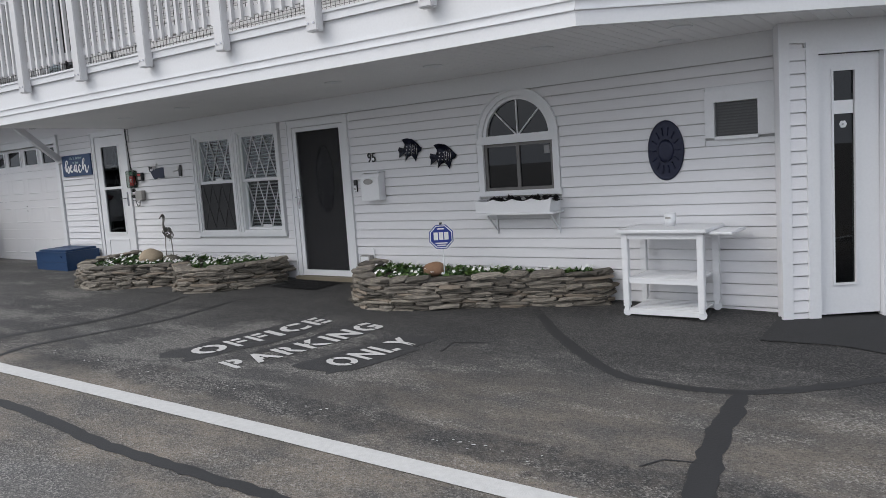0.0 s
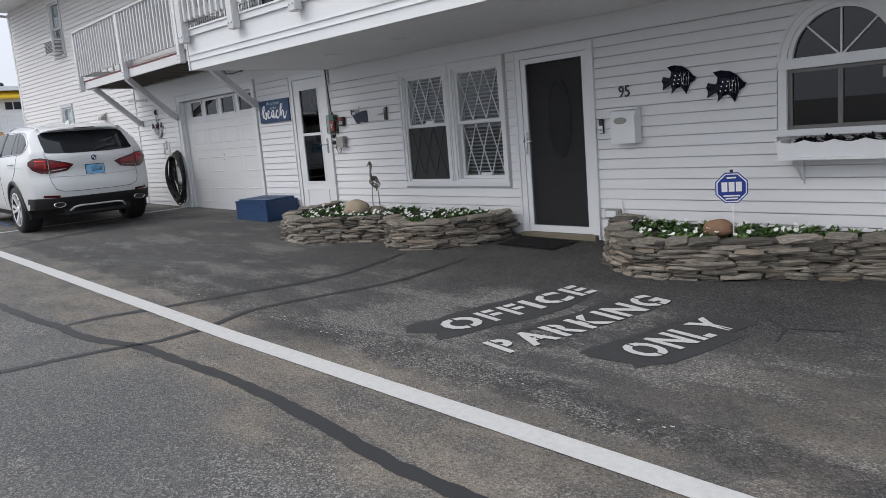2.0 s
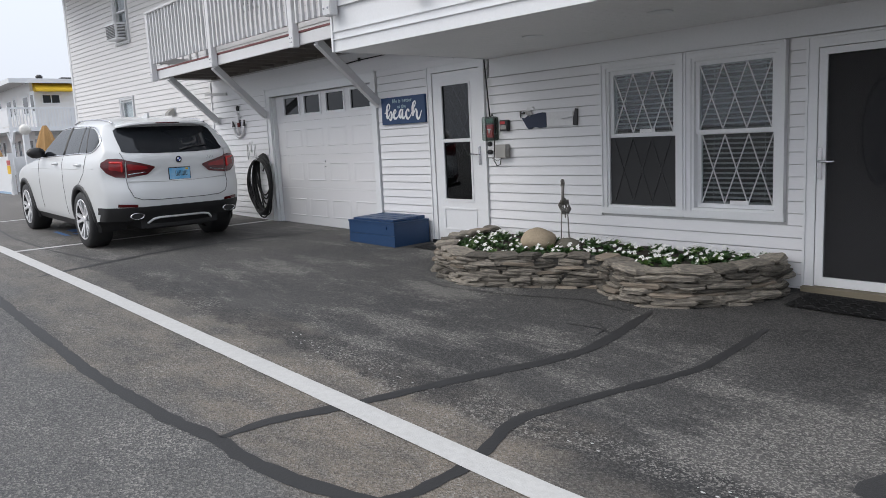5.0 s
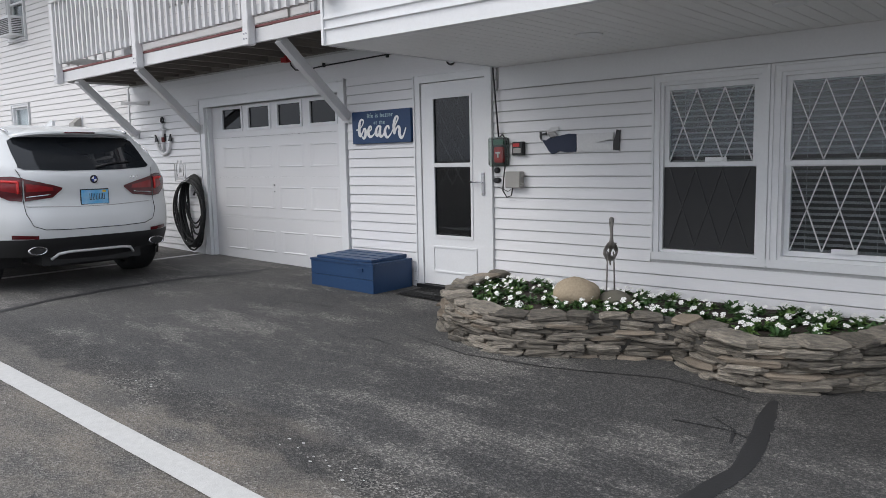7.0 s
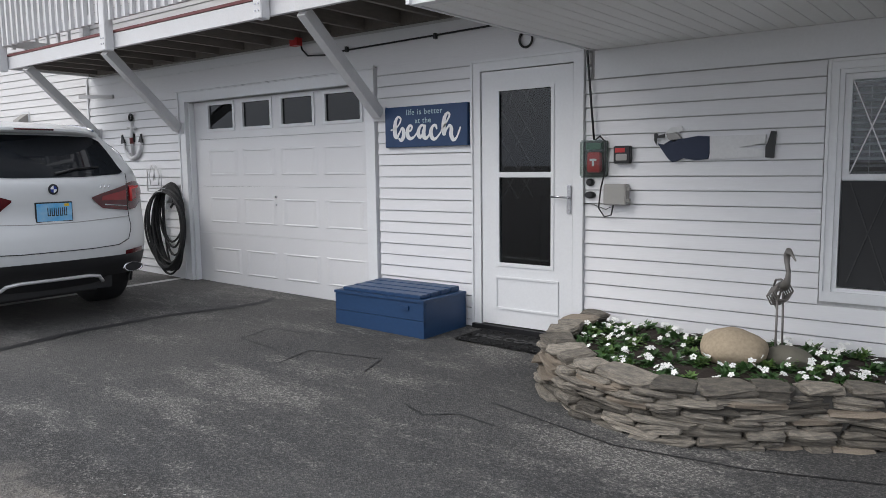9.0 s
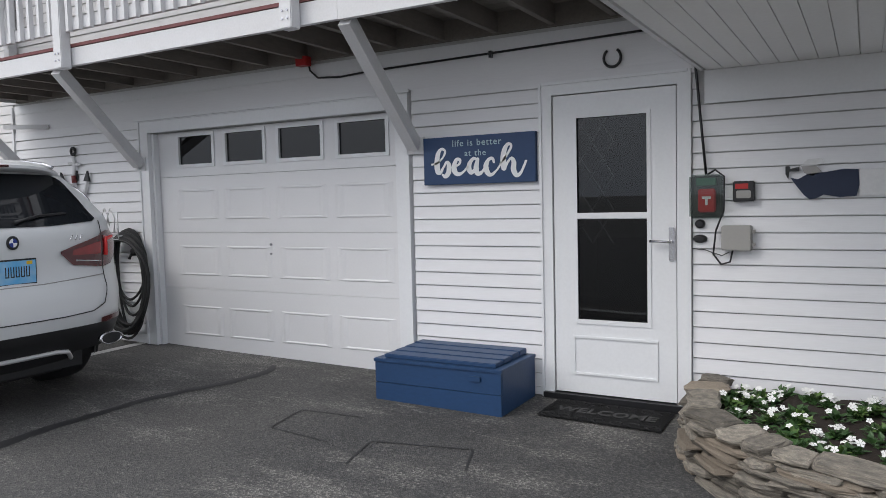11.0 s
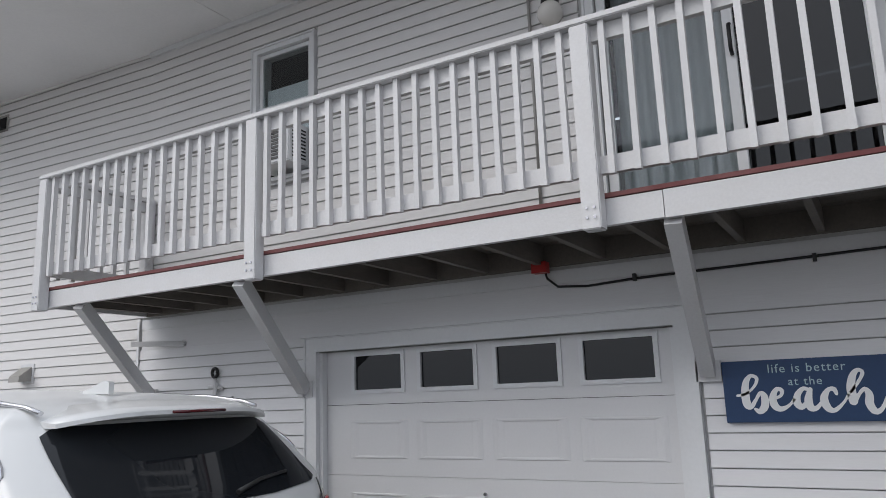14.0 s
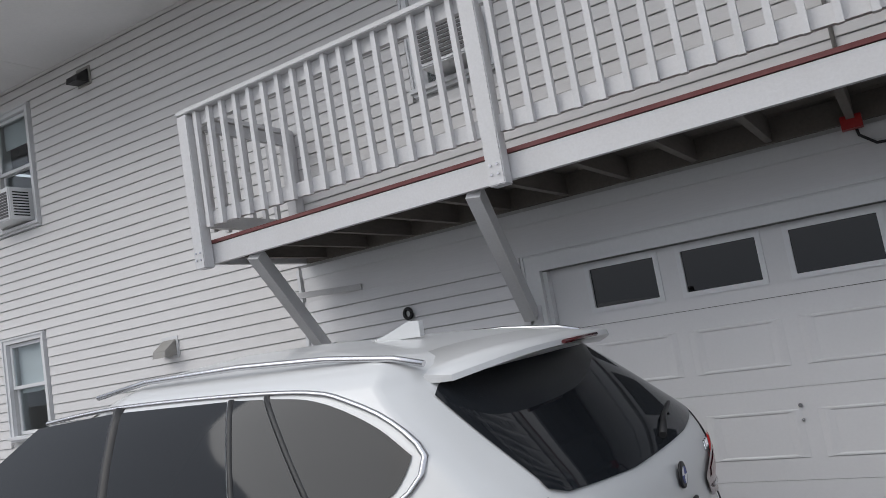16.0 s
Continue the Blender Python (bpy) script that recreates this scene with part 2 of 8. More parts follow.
def asphalt():
    """Old parking-lot asphalt: coarse grey by the lane, brown and worn along the line, sealed black near the house, scuffed pale."""
    m = bpy.data.materials.new("worn_asphalt")
    m.use_nodes = True
    n, l = m.node_tree.nodes, m.node_tree.links
    b = n["Principled BSDF"]
    tc = n.new("ShaderNodeTexCoord")
    xyz = n.new("ShaderNodeSeparateXYZ")
    l.new(tc.outputs["Object"], xyz.inputs[0])

    def noise_node(scale, detail=5, stretch=None, turn=0.0, rough=0.55):
        q = n.new("ShaderNodeTexNoise")
        q.inputs["Scale"].default_value, q.inputs["Detail"].default_value, q.inputs["Roughness"].default_value = scale, detail, rough
        mp = n.new("ShaderNodeMapping")
        mp.inputs["Scale"].default_value = stretch or (1, 1, 1)
        mp.inputs["Rotation"].default_value = (0, 0, turn)
        l.new(tc.outputs["Object"], mp.inputs[0])
        l.new(mp.outputs[0], q.inputs["Vector"])
        return q.outputs[0]

    def rng(v, a, c, lo=0.0, hi=1.0):
        r = n.new("ShaderNodeMapRange")
        r.inputs[1].default_value, r.inputs[2].default_value, r.inputs[3].default_value, r.inputs[4].default_value = a, c, lo, hi
        l.new(v, r.inputs[0])
        return r.outputs[0]

    def maths(op, a, c):
        q = n.new("ShaderNodeMath")
        q.operation = op
        for i, v in enumerate((a, c)):
            if isinstance(v, (int, float)):
                q.inputs[i].default_value = v
            else:
                l.new(v, q.inputs[i])
        return q.outputs[0]

    def mix(f, a, c):
        x = n.new("ShaderNodeMix")
        x.data_type = "RGBA"
        l.new(f, x.inputs[0])
        for i, v in ((6, a), (7, c)):
            if isinstance(v, tuple):
                x.inputs[i].default_value = (*v, 1)
            else:
                l.new(v, x.inputs[i])
        return x.outputs[2]

    wob = maths("ADD", xyz.outputs[1], rng(noise_node(0.7), 0.3, 0.7, -0.35, 0.35))
    lane = mix(rng(noise_node(0.5), 0.35, 0.65), (0.078, 0.078, 0.079), (0.108, 0.106, 0.103))
    brown = mix(rng(noise_node(3.5, 8, (0.5, 1, 1), 0.1, 0.7), 0.38, 0.62), (0.185, 0.158, 0.128), (0.085, 0.080, 0.074))
    brown = mix(rng(xyz.outputs[0], -7.5, -12.0, 0.0, 0.5), brown, mix(rng(noise_node(3.5, 8, (0.5, 1, 1), 0.1, 0.7), 0.38, 0.62), (0.125, 0.121, 0.115), (0.080, 0.079, 0.077)))
    seal = mix(rng(noise_node(0.6, 6), 0.4, 0.65), (0.034, 0.034, 0.035), (0.060, 0.059, 0.058))
    worn = maths("ADD", noise_node(2.3, 9, (0.40, 1.0, 1), 0.12, 0.72), rng(noise_node(48, 4), 0.3, 0.7, -0.07, 0.07))
    worn = maths("ADD", worn, rng(noise_node(0.45, 3), 0.35, 0.65, -0.06, 0.05))
    scuff = rng(worn, 0.465, 0.585)
    seal = mix(rng(xyz.outputs[0], -7.5, -10.0, 0.0, 0.65), seal, mix(rng(noise_node(0.6, 6), 0.4, 0.65), (0.055, 0.055, 0.056), (0.092, 0.090, 0.087)))
    fresh = maths("MULTIPLY", rng(xyz.outputs[0], -8.4, -7.4), rng(wob, 4.5, 5.1))
    seal = mix(maths("MULTIPLY", fresh, 0.75), seal, (0.020, 0.020, 0.021))
    scuff = maths("MULTIPLY", scuff, rng(fresh, 0.0, 1.0, 1.0, 0.25))
    seal = mix(maths("MULTIPLY", scuff, 0.72), seal, (0.118, 0.114, 0.108))
    base = mix(rng(wob, 1.75, 2.0), lane, brown)
    base = mix(rng(wob, 2.75, 3.25), base, seal)
    right = maths("MULTIPLY", rng(xyz.outputs[0], -4.2, -2.4), rng(wob, 4.7, 3.8))
    base = mix(maths("MULTIPLY", right, 0.75), base, brown)
    edge = maths("ADD", xyz.outputs[1], rng(noise_node(5, 6), 0.3, 0.7, -0.07, 0.07))
    coat = rng(maths("ABSOLUTE", maths("SUBTRACT", edge, 3.11), 0.0), 0.19, 0.12)
    base = mix(maths("MULTIPLY", coat, rng(noise_node(14, 6), 0.35, 0.6, 0.95, 0.55)), base, (0.031, 0.031, 0.032))
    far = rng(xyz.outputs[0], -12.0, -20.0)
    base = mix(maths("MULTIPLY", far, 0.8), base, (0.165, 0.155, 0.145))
    v = n.new("ShaderNodeTexVoronoi")
    v.inputs["Scale"].default_value = 120
    l.new(tc.outputs["Object"], v.inputs["Vector"])
    hsv = n.new("ShaderNodeSeparateColor")
    l.new(v.outputs["Color"], hsv.inputs[0])
    grit = rng(hsv.outputs[0], 0.50, 0.90, 0.0, 0.75)
    bare = maths("MAXIMUM", scuff, rng(wob, 3.2, 2.7, 0.0, 0.55))
    chips = maths("MULTIPLY", grit, maths("MAXIMUM", bare, 0.28))
    base = mix(chips, base, (0.33, 0.315, 0.29))
    pits = rng(noise_node(70, 4), 0.50, 0.68, 0.0, 0.6)
    base = mix(pits, base, (0.016, 0.016, 0.016))
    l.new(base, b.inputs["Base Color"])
    b.inputs["Roughness"].default_value = 0.82
    b.inputs["Specular IOR Level"].default_value = 0.35
    bp = n.new("ShaderNodeBump")
    bp.inputs["Strength"].default_value, bp.inputs["Distance"].default_value = 0.7, 0.006
    l.new(v.outputs["Distance"], bp.inputs["Height"])
    bp2 = n.new("ShaderNodeBump")
    bp2.inputs["Strength"].default_value, bp2.inputs["Distance"].default_value = 0.5, 0.02
    l.new(noise_node(9, 6), bp2.inputs["Height"])
    l.new(bp2.outputs[0], bp.inputs["Normal"])
    l.new(bp.outputs[0], b.inputs["Normal"])
    return m


ASPHALT = asphalt()


# ---- building blocks ----
def box(bm, x0, x1, y0, y1, z0, z1, bevel=0.0):
    vs = [bm.verts.new((x, y, z)) for z in (z0, z1) for x, y in ((x0, y0), (x1, y0), (x1, y1), (x0, y1))]
    fs = [(3, 2, 1, 0), (4, 5, 6, 7), (0, 1, 5, 4), (1, 2, 6, 5), (2, 3, 7, 6), (3, 0, 4, 7)]
    faces = [bm.faces.new([vs[i] for i in f]) for f in fs]
    if bevel:
        bmesh.ops.bevel(bm, geom=list({e for f in faces for e in f.edges}), offset=bevel, segments=2, affect="EDGES")
    return bm


def tube(bm, pts, r, seg=8, caps=True):
    """A round rod or pipe along points; r: one radius, or one for each point."""
    pts = [Vector(p) for p in pts]
    rr = r if isinstance(r, (list, tuple)) else [r] * len(pts)
    rings, side = [], None
    for i, p in enumerate(pts):
        d = (pts[min(i + 1, len(pts) - 1)] - pts[max(i - 1, 0)]).normalized()
        if side is None:
            side = d.orthogonal().normalized()
        side = (side - d * side.dot(d)).normalized()
        up = d.cross(side)
        rings.append([bm.verts.new(p + (side * math.cos(a) + up * math.sin(a)) * rr[i])
                      for a in (2 * math.pi * k / seg for k in range(seg))])
    for a, b in zip(rings, rings[1:]):
        for k in range(seg):
            bm.faces.new((a[k], a[(k + 1) % seg], b[(k + 1) % seg], b[k])).smooth = True
    if caps:
        bm.faces.new(rings[0][::-1]), bm.faces.new(rings[-1])
    return bm


def prism(bm, pts, d, at=None):
    """A flat outline given in the plane x, z (y = 0), made d thick towards +y; at: a matrix that lays it in place."""
    at = at or Matrix.Identity(4)
    a = [bm.verts.new(at @ Vector((x, 0, z))) for x, z in pts]
    b = [bm.verts.new(at @ Vector((x, d, z))) for x, z in pts]
    bm.faces.new(a), bm.faces.new(b[::-1])
    for i in range(len(pts)):
        j = (i + 1) % len(pts)
        bm.faces.new((a[j], a[i], b[i], b[j]))
    return bm


def lathe(bm, prof, centre, seg=24, at=None, caps=True):
    """A turned shape: prof holds radius and height."""
    at = at or Matrix.Translation(centre)
    rings = [[bm.verts.new(at @ Vector((r * math.cos(a), r * math.sin(a), z))) for a in (2 * math.pi * k / seg for k in range(seg))]
             for r, z in prof]
    for a, b in zip(rings, rings[1:]):
        for k in range(seg):
            bm.faces.new((a[k], a[(k + 1) % seg], b[(k + 1) % seg], b[k])).smooth = True
    if caps:
        bm.faces.new(rings[0][::-1]), bm.faces.new(rings[-1])
    return bm


def beam(bm, p, q, w, h, up=(0, 0, 1)):
    """A square-edged timber from p to q, w wide and h high."""
    p, q, up = Vector(p), Vector(q), Vector(up)
    d = (q - p).normalized()
    s = d.cross(up).normalized()
    u = s.cross(d)
    vs = [bm.verts.new(o + s * a * w / 2 + u * b * h / 2) for o in (p, q) for a, b in ((-1, -1), (1, -1), (1, 1), (-1, 1))]
    for f in [(3, 2, 1, 0), (4, 5, 6, 7), (0, 1, 5, 4), (1, 2, 6, 5), (2, 3, 7, 6), (3, 0, 4, 7)]:
        bm.faces.new([vs[i] for i in f])
    return bm


def mesh_of(name, bm, material):
    bmesh.ops.recalc_face_normals(bm, faces=bm.faces)
    me = bpy.data.meshes.new(name)
    bm.to_mesh(me)
    bm.free()
    for q in material if isinstance(material, (list, tuple)) else [material]:
        me.materials.append(q)
    return me


def hang(ob, parent):
    ob.parent = parent
    ob.matrix_parent_inverse = Matrix.Identity(4) if parent.parent else parent.matrix_basis.inverted()
    return ob


def part(name, bm, material, parent, label=""):
    """One mesh, in world places, as a part of a thing or of a part."""
    ob = hang(new(name, mesh_of(name, bm, material)), parent)
    return tagged(ob, label)


def thing(name, at, label, category, group="", kind=""):
    """The empty base of a thing that has parts."""
    ob = new(name)
    ob.matrix_basis = Matrix.Translation(at)
    ob.empty_display_size = 0.1
    return tagged(ob, label, category, group, kind)


def solid(name, bm, material, label, category, group="", kind=""):
    """A thing that is one mesh."""
    return tagged(new(name, mesh_of(name, bm, material)), label, category, group, kind)


def B():
    return bmesh.new()


def wording(text, size, material, parent, at, bold=0.0, shear=0.0, depth=0.002, name="lettering", label="", align="CENTER", space=1.0):
    """Words in the built-in font, as a mesh in the plane x, y of the pose at."""
    cu = bpy.data.curves.new(name, "FONT")
    cu.body, cu.size, cu.offset, cu.shear, cu.extrude, cu.align_x, cu.space_character = text, size, bold, shear, depth, align, space
    cu.resolution_u = 3
    tmp = new("tmp_text", cu)
    me = bpy.data.meshes.new_from_object(tmp.evaluated_get(bpy.context.evaluated_depsgraph_get()))
    bpy.data.objects.remove(tmp)
    bpy.data.curves.remove(cu)
    me.transform(at)
    me.materials.clear()
    me.materials.append(material)
    ob = new(name, me)
    if parent:
        hang(ob, parent)
    return tagged(ob, label)


def smooth(u):
    u = max(0.0, min(1.0, u))
    return u * u * (3 - 2 * u)


def G(x, y):
    """The height of the ground."""
    xx = max(x, -26.0)
    z = -0.0236 * xx - 0.03 - 0.0236 * (min(0.0, x + 26.0)) * 0.15
    if x < -60 or x > 30:
        z = -0.0236 * -26 - 0.03 + 0.12 if x < -60 else -0.738
    lift = 0.10 * max(0.0, min(1.0, (x + 15.0) / 10.0))
    return z + lift * smooth((y - 4.0) / 2.46) 


# ---- ground ----
def ground():
    xs = [-900, -400, -200, -120, -80] + [-60 + i for i in range(24)] + [-36 + 0.5 * i for i in range(80)] + [5, 8, 12, 20, 30, 60, 120, 300, 900]
    ys = [-900, -300, -100, -40, -20, -10, -6, -3, -1, 1, 2] + [3 + 0.2 * i for i in range(20)] + [7.2, 8, 10, 14, 20, 40, 100, 300, 900]
    bm = B()
    grid = [[bm.verts.new((x, y, G(x, y))) for y in ys] for x in xs]
    for a, b in zip(grid, grid[1:]):
        for k in range(len(ys) - 1):
            bm.faces.new((a[k], b[k], b[k + 1], a[k + 1])).smooth = True
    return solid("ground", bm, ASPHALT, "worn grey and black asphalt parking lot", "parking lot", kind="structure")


GROUND = ground()


def ribbon(bm, pts, w, lift=0.004, rough=0.0, step=0.12, seed=0):
    """A strip painted or poured along a line on the ground."""
    rnd = random.Random(seed)
    fine = []
    for (x0, y0), (x1, y1) in zip(pts, pts[1:]):
        n = max(1, int(math.hypot(x1 - x0, y1 - y0) / step))
        fine += [(x0 + (x1 - x0) * k / n, y0 + (y1 - y0) * k / n) for k in range(n)]
    fine.append(pts[-1])
    if rough:
        for _ in range(3):
            fine = [fine[0]] + [tuple((a[i] + 2 * b[i] + c[i]) / 4 for i in (0, 1)) for a, b, c in zip(fine, fine[1:], fine[2:])] + [fine[-1]]
    prev = None
    for i, (x, y) in enumerate(fine):
        a, c = fine[max(0, i - 1)], fine[min(len(fine) - 1, i + 1)]
        dx, dy = c[0] - a[0], c[1] - a[1]
        s = math.hypot(dx, dy) or 1
        nx, ny = -dy / s, dx / s
        thin = min(1.0, ((i + 1) / 5) ** 0.5, ((len(fine) - i) / 5) ** 0.5) if rough > 0.15 else 1.0
        h1, h2 = (thin * w / 2 * (1 + rough * rnd.uniform(-1, 1)) for _ in "ab")
        pair = [bm.verts.new((x + nx * h, y + ny * h, G(x + nx * h, y + ny * h) + lift)) for h in (h1, -h2)]
        if prev:
            bm.faces.new((prev[0], prev[1], pair[1], pair[0]))
        prev = pair
    return bm


# paint and poured sealant on the lot
solid("lane_line", ribbon(B(), [(9, 2.92), (2, 2.80), (-3.4, 2.71), (-6.5, 2.63), (-12, 2.62), (-16, 2.58), (-19.5, 2.44), (-20.6, 2.1), (-21, 1.5)], 0.145, 0.005, 0.02),
      LINEPAINT, "long white painted lane edge line on asphalt", "road marking", kind="structure")
for pts in ([(-15.42, 2.66), (-15.42, 4.3), (-15.5, 6.42)], [(-19.6, 2.5), (-19.7, 4.4), (-19.8, 6.3)]):
    solid("stall_line", ribbon(B(), pts, 0.10, 0.005, 0.03), LINEPAINT, "white painted parking stall line on asphalt", "road marking",
          group="stall lines", kind="structure")
bm = B()
for pts in ([(-14.1, 1.95), (-14.75, 1.75), (-14.85, 1.25), (-15.0, 1.75), (-15.5, 1.82), (-14.9, 1.98)],):
    fs = [bm.verts.new((x, y, G(x, y) + 0.005)) for x, y in pts]
    bm.faces.new(fs)
solid("arrow_marking", bm, LINEPAINT, "white painted arrow tip on asphalt", "road marking", kind="structure")

CRACKS = [
    ([(-21, 2.3), (-17.9, 2.0), (-15.1, 2.1), (-13.1, 1.88), (-10.8, 1.83), (-9.2, 1.81), (-8.3, 1.86), (-7.85, 1.93), (-7.5, 1.93), (-7.2, 1.97),
      (-6.9, 2.06), (-6.7, 2.13), (-6.2, 2.15), (-5.7, 2.2), (-5.0, 2.2), (-4, 2.12), (-2.6, 2.16), (-1, 2.05), (2, 2.1)], 0.085),
    ([(-7.1, -0.4), (-7.04, 0.76), (-6.96, 1.15), (-6.89, 1.7), (-6.82, 2.05), (-6.73, 2.2), (-6.76, 2.6), (-6.97, 3.1), (-6.86, 3.7), (-6.7, 4.4), (-6.75, 5.3)], 0.07),
    ([(-7.82, 1.95), (-7.85, 2.2), (-7.74, 2.56), (-7.6, 3.3), (-7.46, 3.85), (-7.4, 4.3), (-7.5, 4.8), (-7.57, 5.2)], 0.09),
    ([(-13.2, 2.4), (-13.55, 3.25), (-13.75, 3.8), (-13.85, 4.4), (-13.84, 5.15), (-13.66, 5.75), (-13.62, 6.1), (-13.74, 6.28)], 0.085),
    ([(-3.26, 5.75), (-2.9, 5.3), (-2.55, 4.95), (-2.27, 4.7), (-2.0, 4.5), (-1.63, 4.46), (-1.27, 4.5), (-0.97, 4.7), (-0.4, 5.2)], 0.09),
    ([(-1.25, 4.5), (-1.2, 3.8), (-1.13, 3.4), (-1.05, 3.0), (-0.8, 2.2)], 0.13),
    ([(-19.6, 3.1), (-17, 2.95), (-15.2, 3.0), (-13.6, 3.2)], 0.03),
]
for k, (pts, w) in enumerate(CRACKS):
    solid("crack_seal", ribbon(B(), pts, w, 0.003, 0.22, 0.07, k), SEALANT, "wandering black tar seal over an asphalt crack", "crack seal",
          group="crack seals", kind="structure")


for k, pts in enumerate(([(-12.72, 5.42), (-12.66, 5.06), (-12.2, 5.02)], [(-12.72, 5.42), (-12.3, 5.47)], [(-11.98, 5.14), (-11.9, 4.8)], [(-11.98, 5.14), (-11.4, 5.28), (-11.3, 5.0)],
                        [(-10.7, 4.7), (-10.5, 4.62), (-10.35, 4.75), (-10.1, 4.72)], [(-7.75, 4.78), (-7.6, 4.68), (-7.55, 4.5)], [(-7.9, 4.62), (-7.62, 4.66), (-7.4, 4.58)],
                        [(-3.7, 4.9), (-3.5, 4.75), (-3.2, 4.85)], [(-3.5, 4.75), (-3.45, 4.5)], [(-1.40, 3.25), (-1.33, 3.38), (-1.20, 3.42), (-1.14, 3.55)], [(-10.3, 5.0), (-9.5, 4.85), (-8.9, 4.95), (-8.2, 5.2), (-7.7, 5.15)])):
    solid("hairline_crack", ribbon(B(), pts, 0.012, 0.004, 0.0, 0.04, 40 + k), SEALANT, "thin black crack in the asphalt", "crack", group="hairline cracks", kind="structure")


def ragged(cx, cy, rx, ry, n, seed, lift, turn=0.0):
    rnd = random.Random(seed)
    bm = B()
    c, s = math.cos(turn), math.sin(turn)
    rings = [[] for _ in range(7)]
    for k in range(n):
        a = 2 * math.pi * k / n
        q = rnd.uniform(0.8, 1.12)
        px, py = math.copysign(abs(math.cos(a)) ** 0.5, math.cos(a)) * rx * q, math.copysign(abs(math.sin(a)) ** 0.5, math.sin(a)) * ry * q
        for i in range(7):
            f = (i + 1) / 7
            x, y = cx + f * (c * px - s * py), cy + f * (s * px + c * py)
            rings[i].append(bm.verts.new((x, y, G(x, y) + lift)))
    bm.faces.new(rings[0])
    for p, r in zip(rings, rings[1:]):
        for k in range(n):
            bm.faces.new((p[k], p[(k + 1) % n], r[(k + 1) % n], r[k]))
    return bm


for k, (cx, cy, rx, ry, turn) in enumerate([(-5.22, 4.18, 0.26, 0.74, -0.15), (-4.62, 4.40, 0.20, 0.55, -0.15), (-3.95, 4.22, 0.24, 0.60, -0.15)]):
    solid("asphalt_patch", ragged(cx, cy, rx, ry, 26, k, 0.003, turn), SEALPATCH, "ragged black sealed patch on the asphalt", "asphalt patch",
          group="asphalt patches", kind="structure")
# fresh black apron before the entry wing
bm = B()
grid = []
for k in range(36):
    x = -1.40 + 0.08 * k
    y0 = 5.57 + 0.05 * smooth((x + 1.4) / 0.5) - 0.30 * max(0.0, x + 0.86) + 0.012 * noise.noise((x * 7, 0, 0))
    grid.append([bm.verts.new((x, y, G(x, y) + 0.006)) for y in [y0 + (8.2 - y0) * q / 18 for q in range(19)]])
for a, b in zip(grid, grid[1:]):
    for q in range(18):
        bm.faces.new((a[q], b[q], b[q + 1], a[q + 1]))
solid("asphalt_apron", bm, mat("fresh_black_asphalt", (0.020, 0.020, 0.021), 0.8, fine=(90, 0.25), broad=(3, 0.15), bump=(140, 0.9)), "fresh black asphalt apron before the entry door", "asphalt patch", kind="structure")
bm = B()
rnd = random.Random(5)
for k in range(150):
    t = rnd.random()
    x = -11.6 + 10.0 * t
    if noise.noise((x * 1.6, 3.3, 0)) < -0.05:
        continue
    y = 3.10 + 0.02 * math.sin(x) + rnd.gauss(0, 0.035)
    r = rnd.uniform(0.003, 0.010)
    bm.faces.new([bm.verts.new((x + r * rnd.uniform(0.6, 2.0) * math.cos(a), y + r * rnd.uniform(0.5, 1) * math.sin(a), G(x, y) + 0.006))
                  for a in (0, 1.2, 2.5, 3.7, 5.0)])
solid("old_line_flakes", bm, LINEPAINT, "flakes of an old worn white line", "road marking", kind="stuff")

# stencilled words, read from the lane; the stencil's bridges leave gaps
BRIDGES = {"O": (0.5,), "C": (0.5,), "G": (0.5,), "F": (0.37,), "E": (0.37,), "P": (0.36,), "R": (0.36,), "A": (0.5,), "K": (0.36,), "N": (0.34,), "L": (0.42,), "I": (), "Y": (0.5,)}
for text, x, y, run, tall in (("OFFICE", -5.07, 4.25, 1.31, 0.40), ("PARKING", -4.47, 4.20, 1.46, 0.40), ("ONLY", -3.81, 4.26, 0.81, 0.40)):
    word = thing("painted_word", (x, y, G(x, y)), "white stencilled word " + text.lower() + " painted on asphalt", "road marking", "painted words", "structure")
    glyphs, pen = [], 0.0
    for ch in text:
        ob = wording(ch, tall, LINEPAINT, None, Matrix.Identity(4), 0.014, 0, 0.0, "letter", "", "LEFT")
        lo, hi = min(v.co.x for v in ob.data.vertices), max(v.co.x for v in ob.data.vertices)
        glyphs.append((ob, lo, hi, pen))
        pen += hi - lo + 0.055
    fit_x = run / (pen - 0.055)
    for (ob, lo, hi, p0), ch in zip(glyphs, text):
        bm = B()
        bm.from_mesh(ob.data)
        for f in BRIDGES[ch]:
            c, g = lo + (hi - lo) * f, 0.013
            for e in (c - g, c + g):
                bmesh.ops.bisect_plane(bm, geom=bm.verts[:] + bm.edges[:] + bm.faces[:], plane_co=(e, 0, 0), plane_no=(1, 0, 0))
            gone = [q for q in bm.faces if abs(q.calc_center_median().x - c) < g and (ch not in "AYN" or q.calc_center_median().y < 0.10)]
            bmesh.ops.delete(bm, geom=gone, context="FACES")
        bm.transform(Matrix.Translation((x, y, 0)) @ pose(0, 0, 0, 0, 0, 81) @ Matrix.Diagonal((fit_x, 0.92, 1, 1)) @ Matrix.Translation((p0 - lo - (pen - 0.055) / 2, 0, 0)))
        for v in bm.verts:
            v.co.z = G(v.co.x, v.co.y) + 0.008
        bm.to_mesh(ob.data)
        bm.free()
        hang(ob, word)

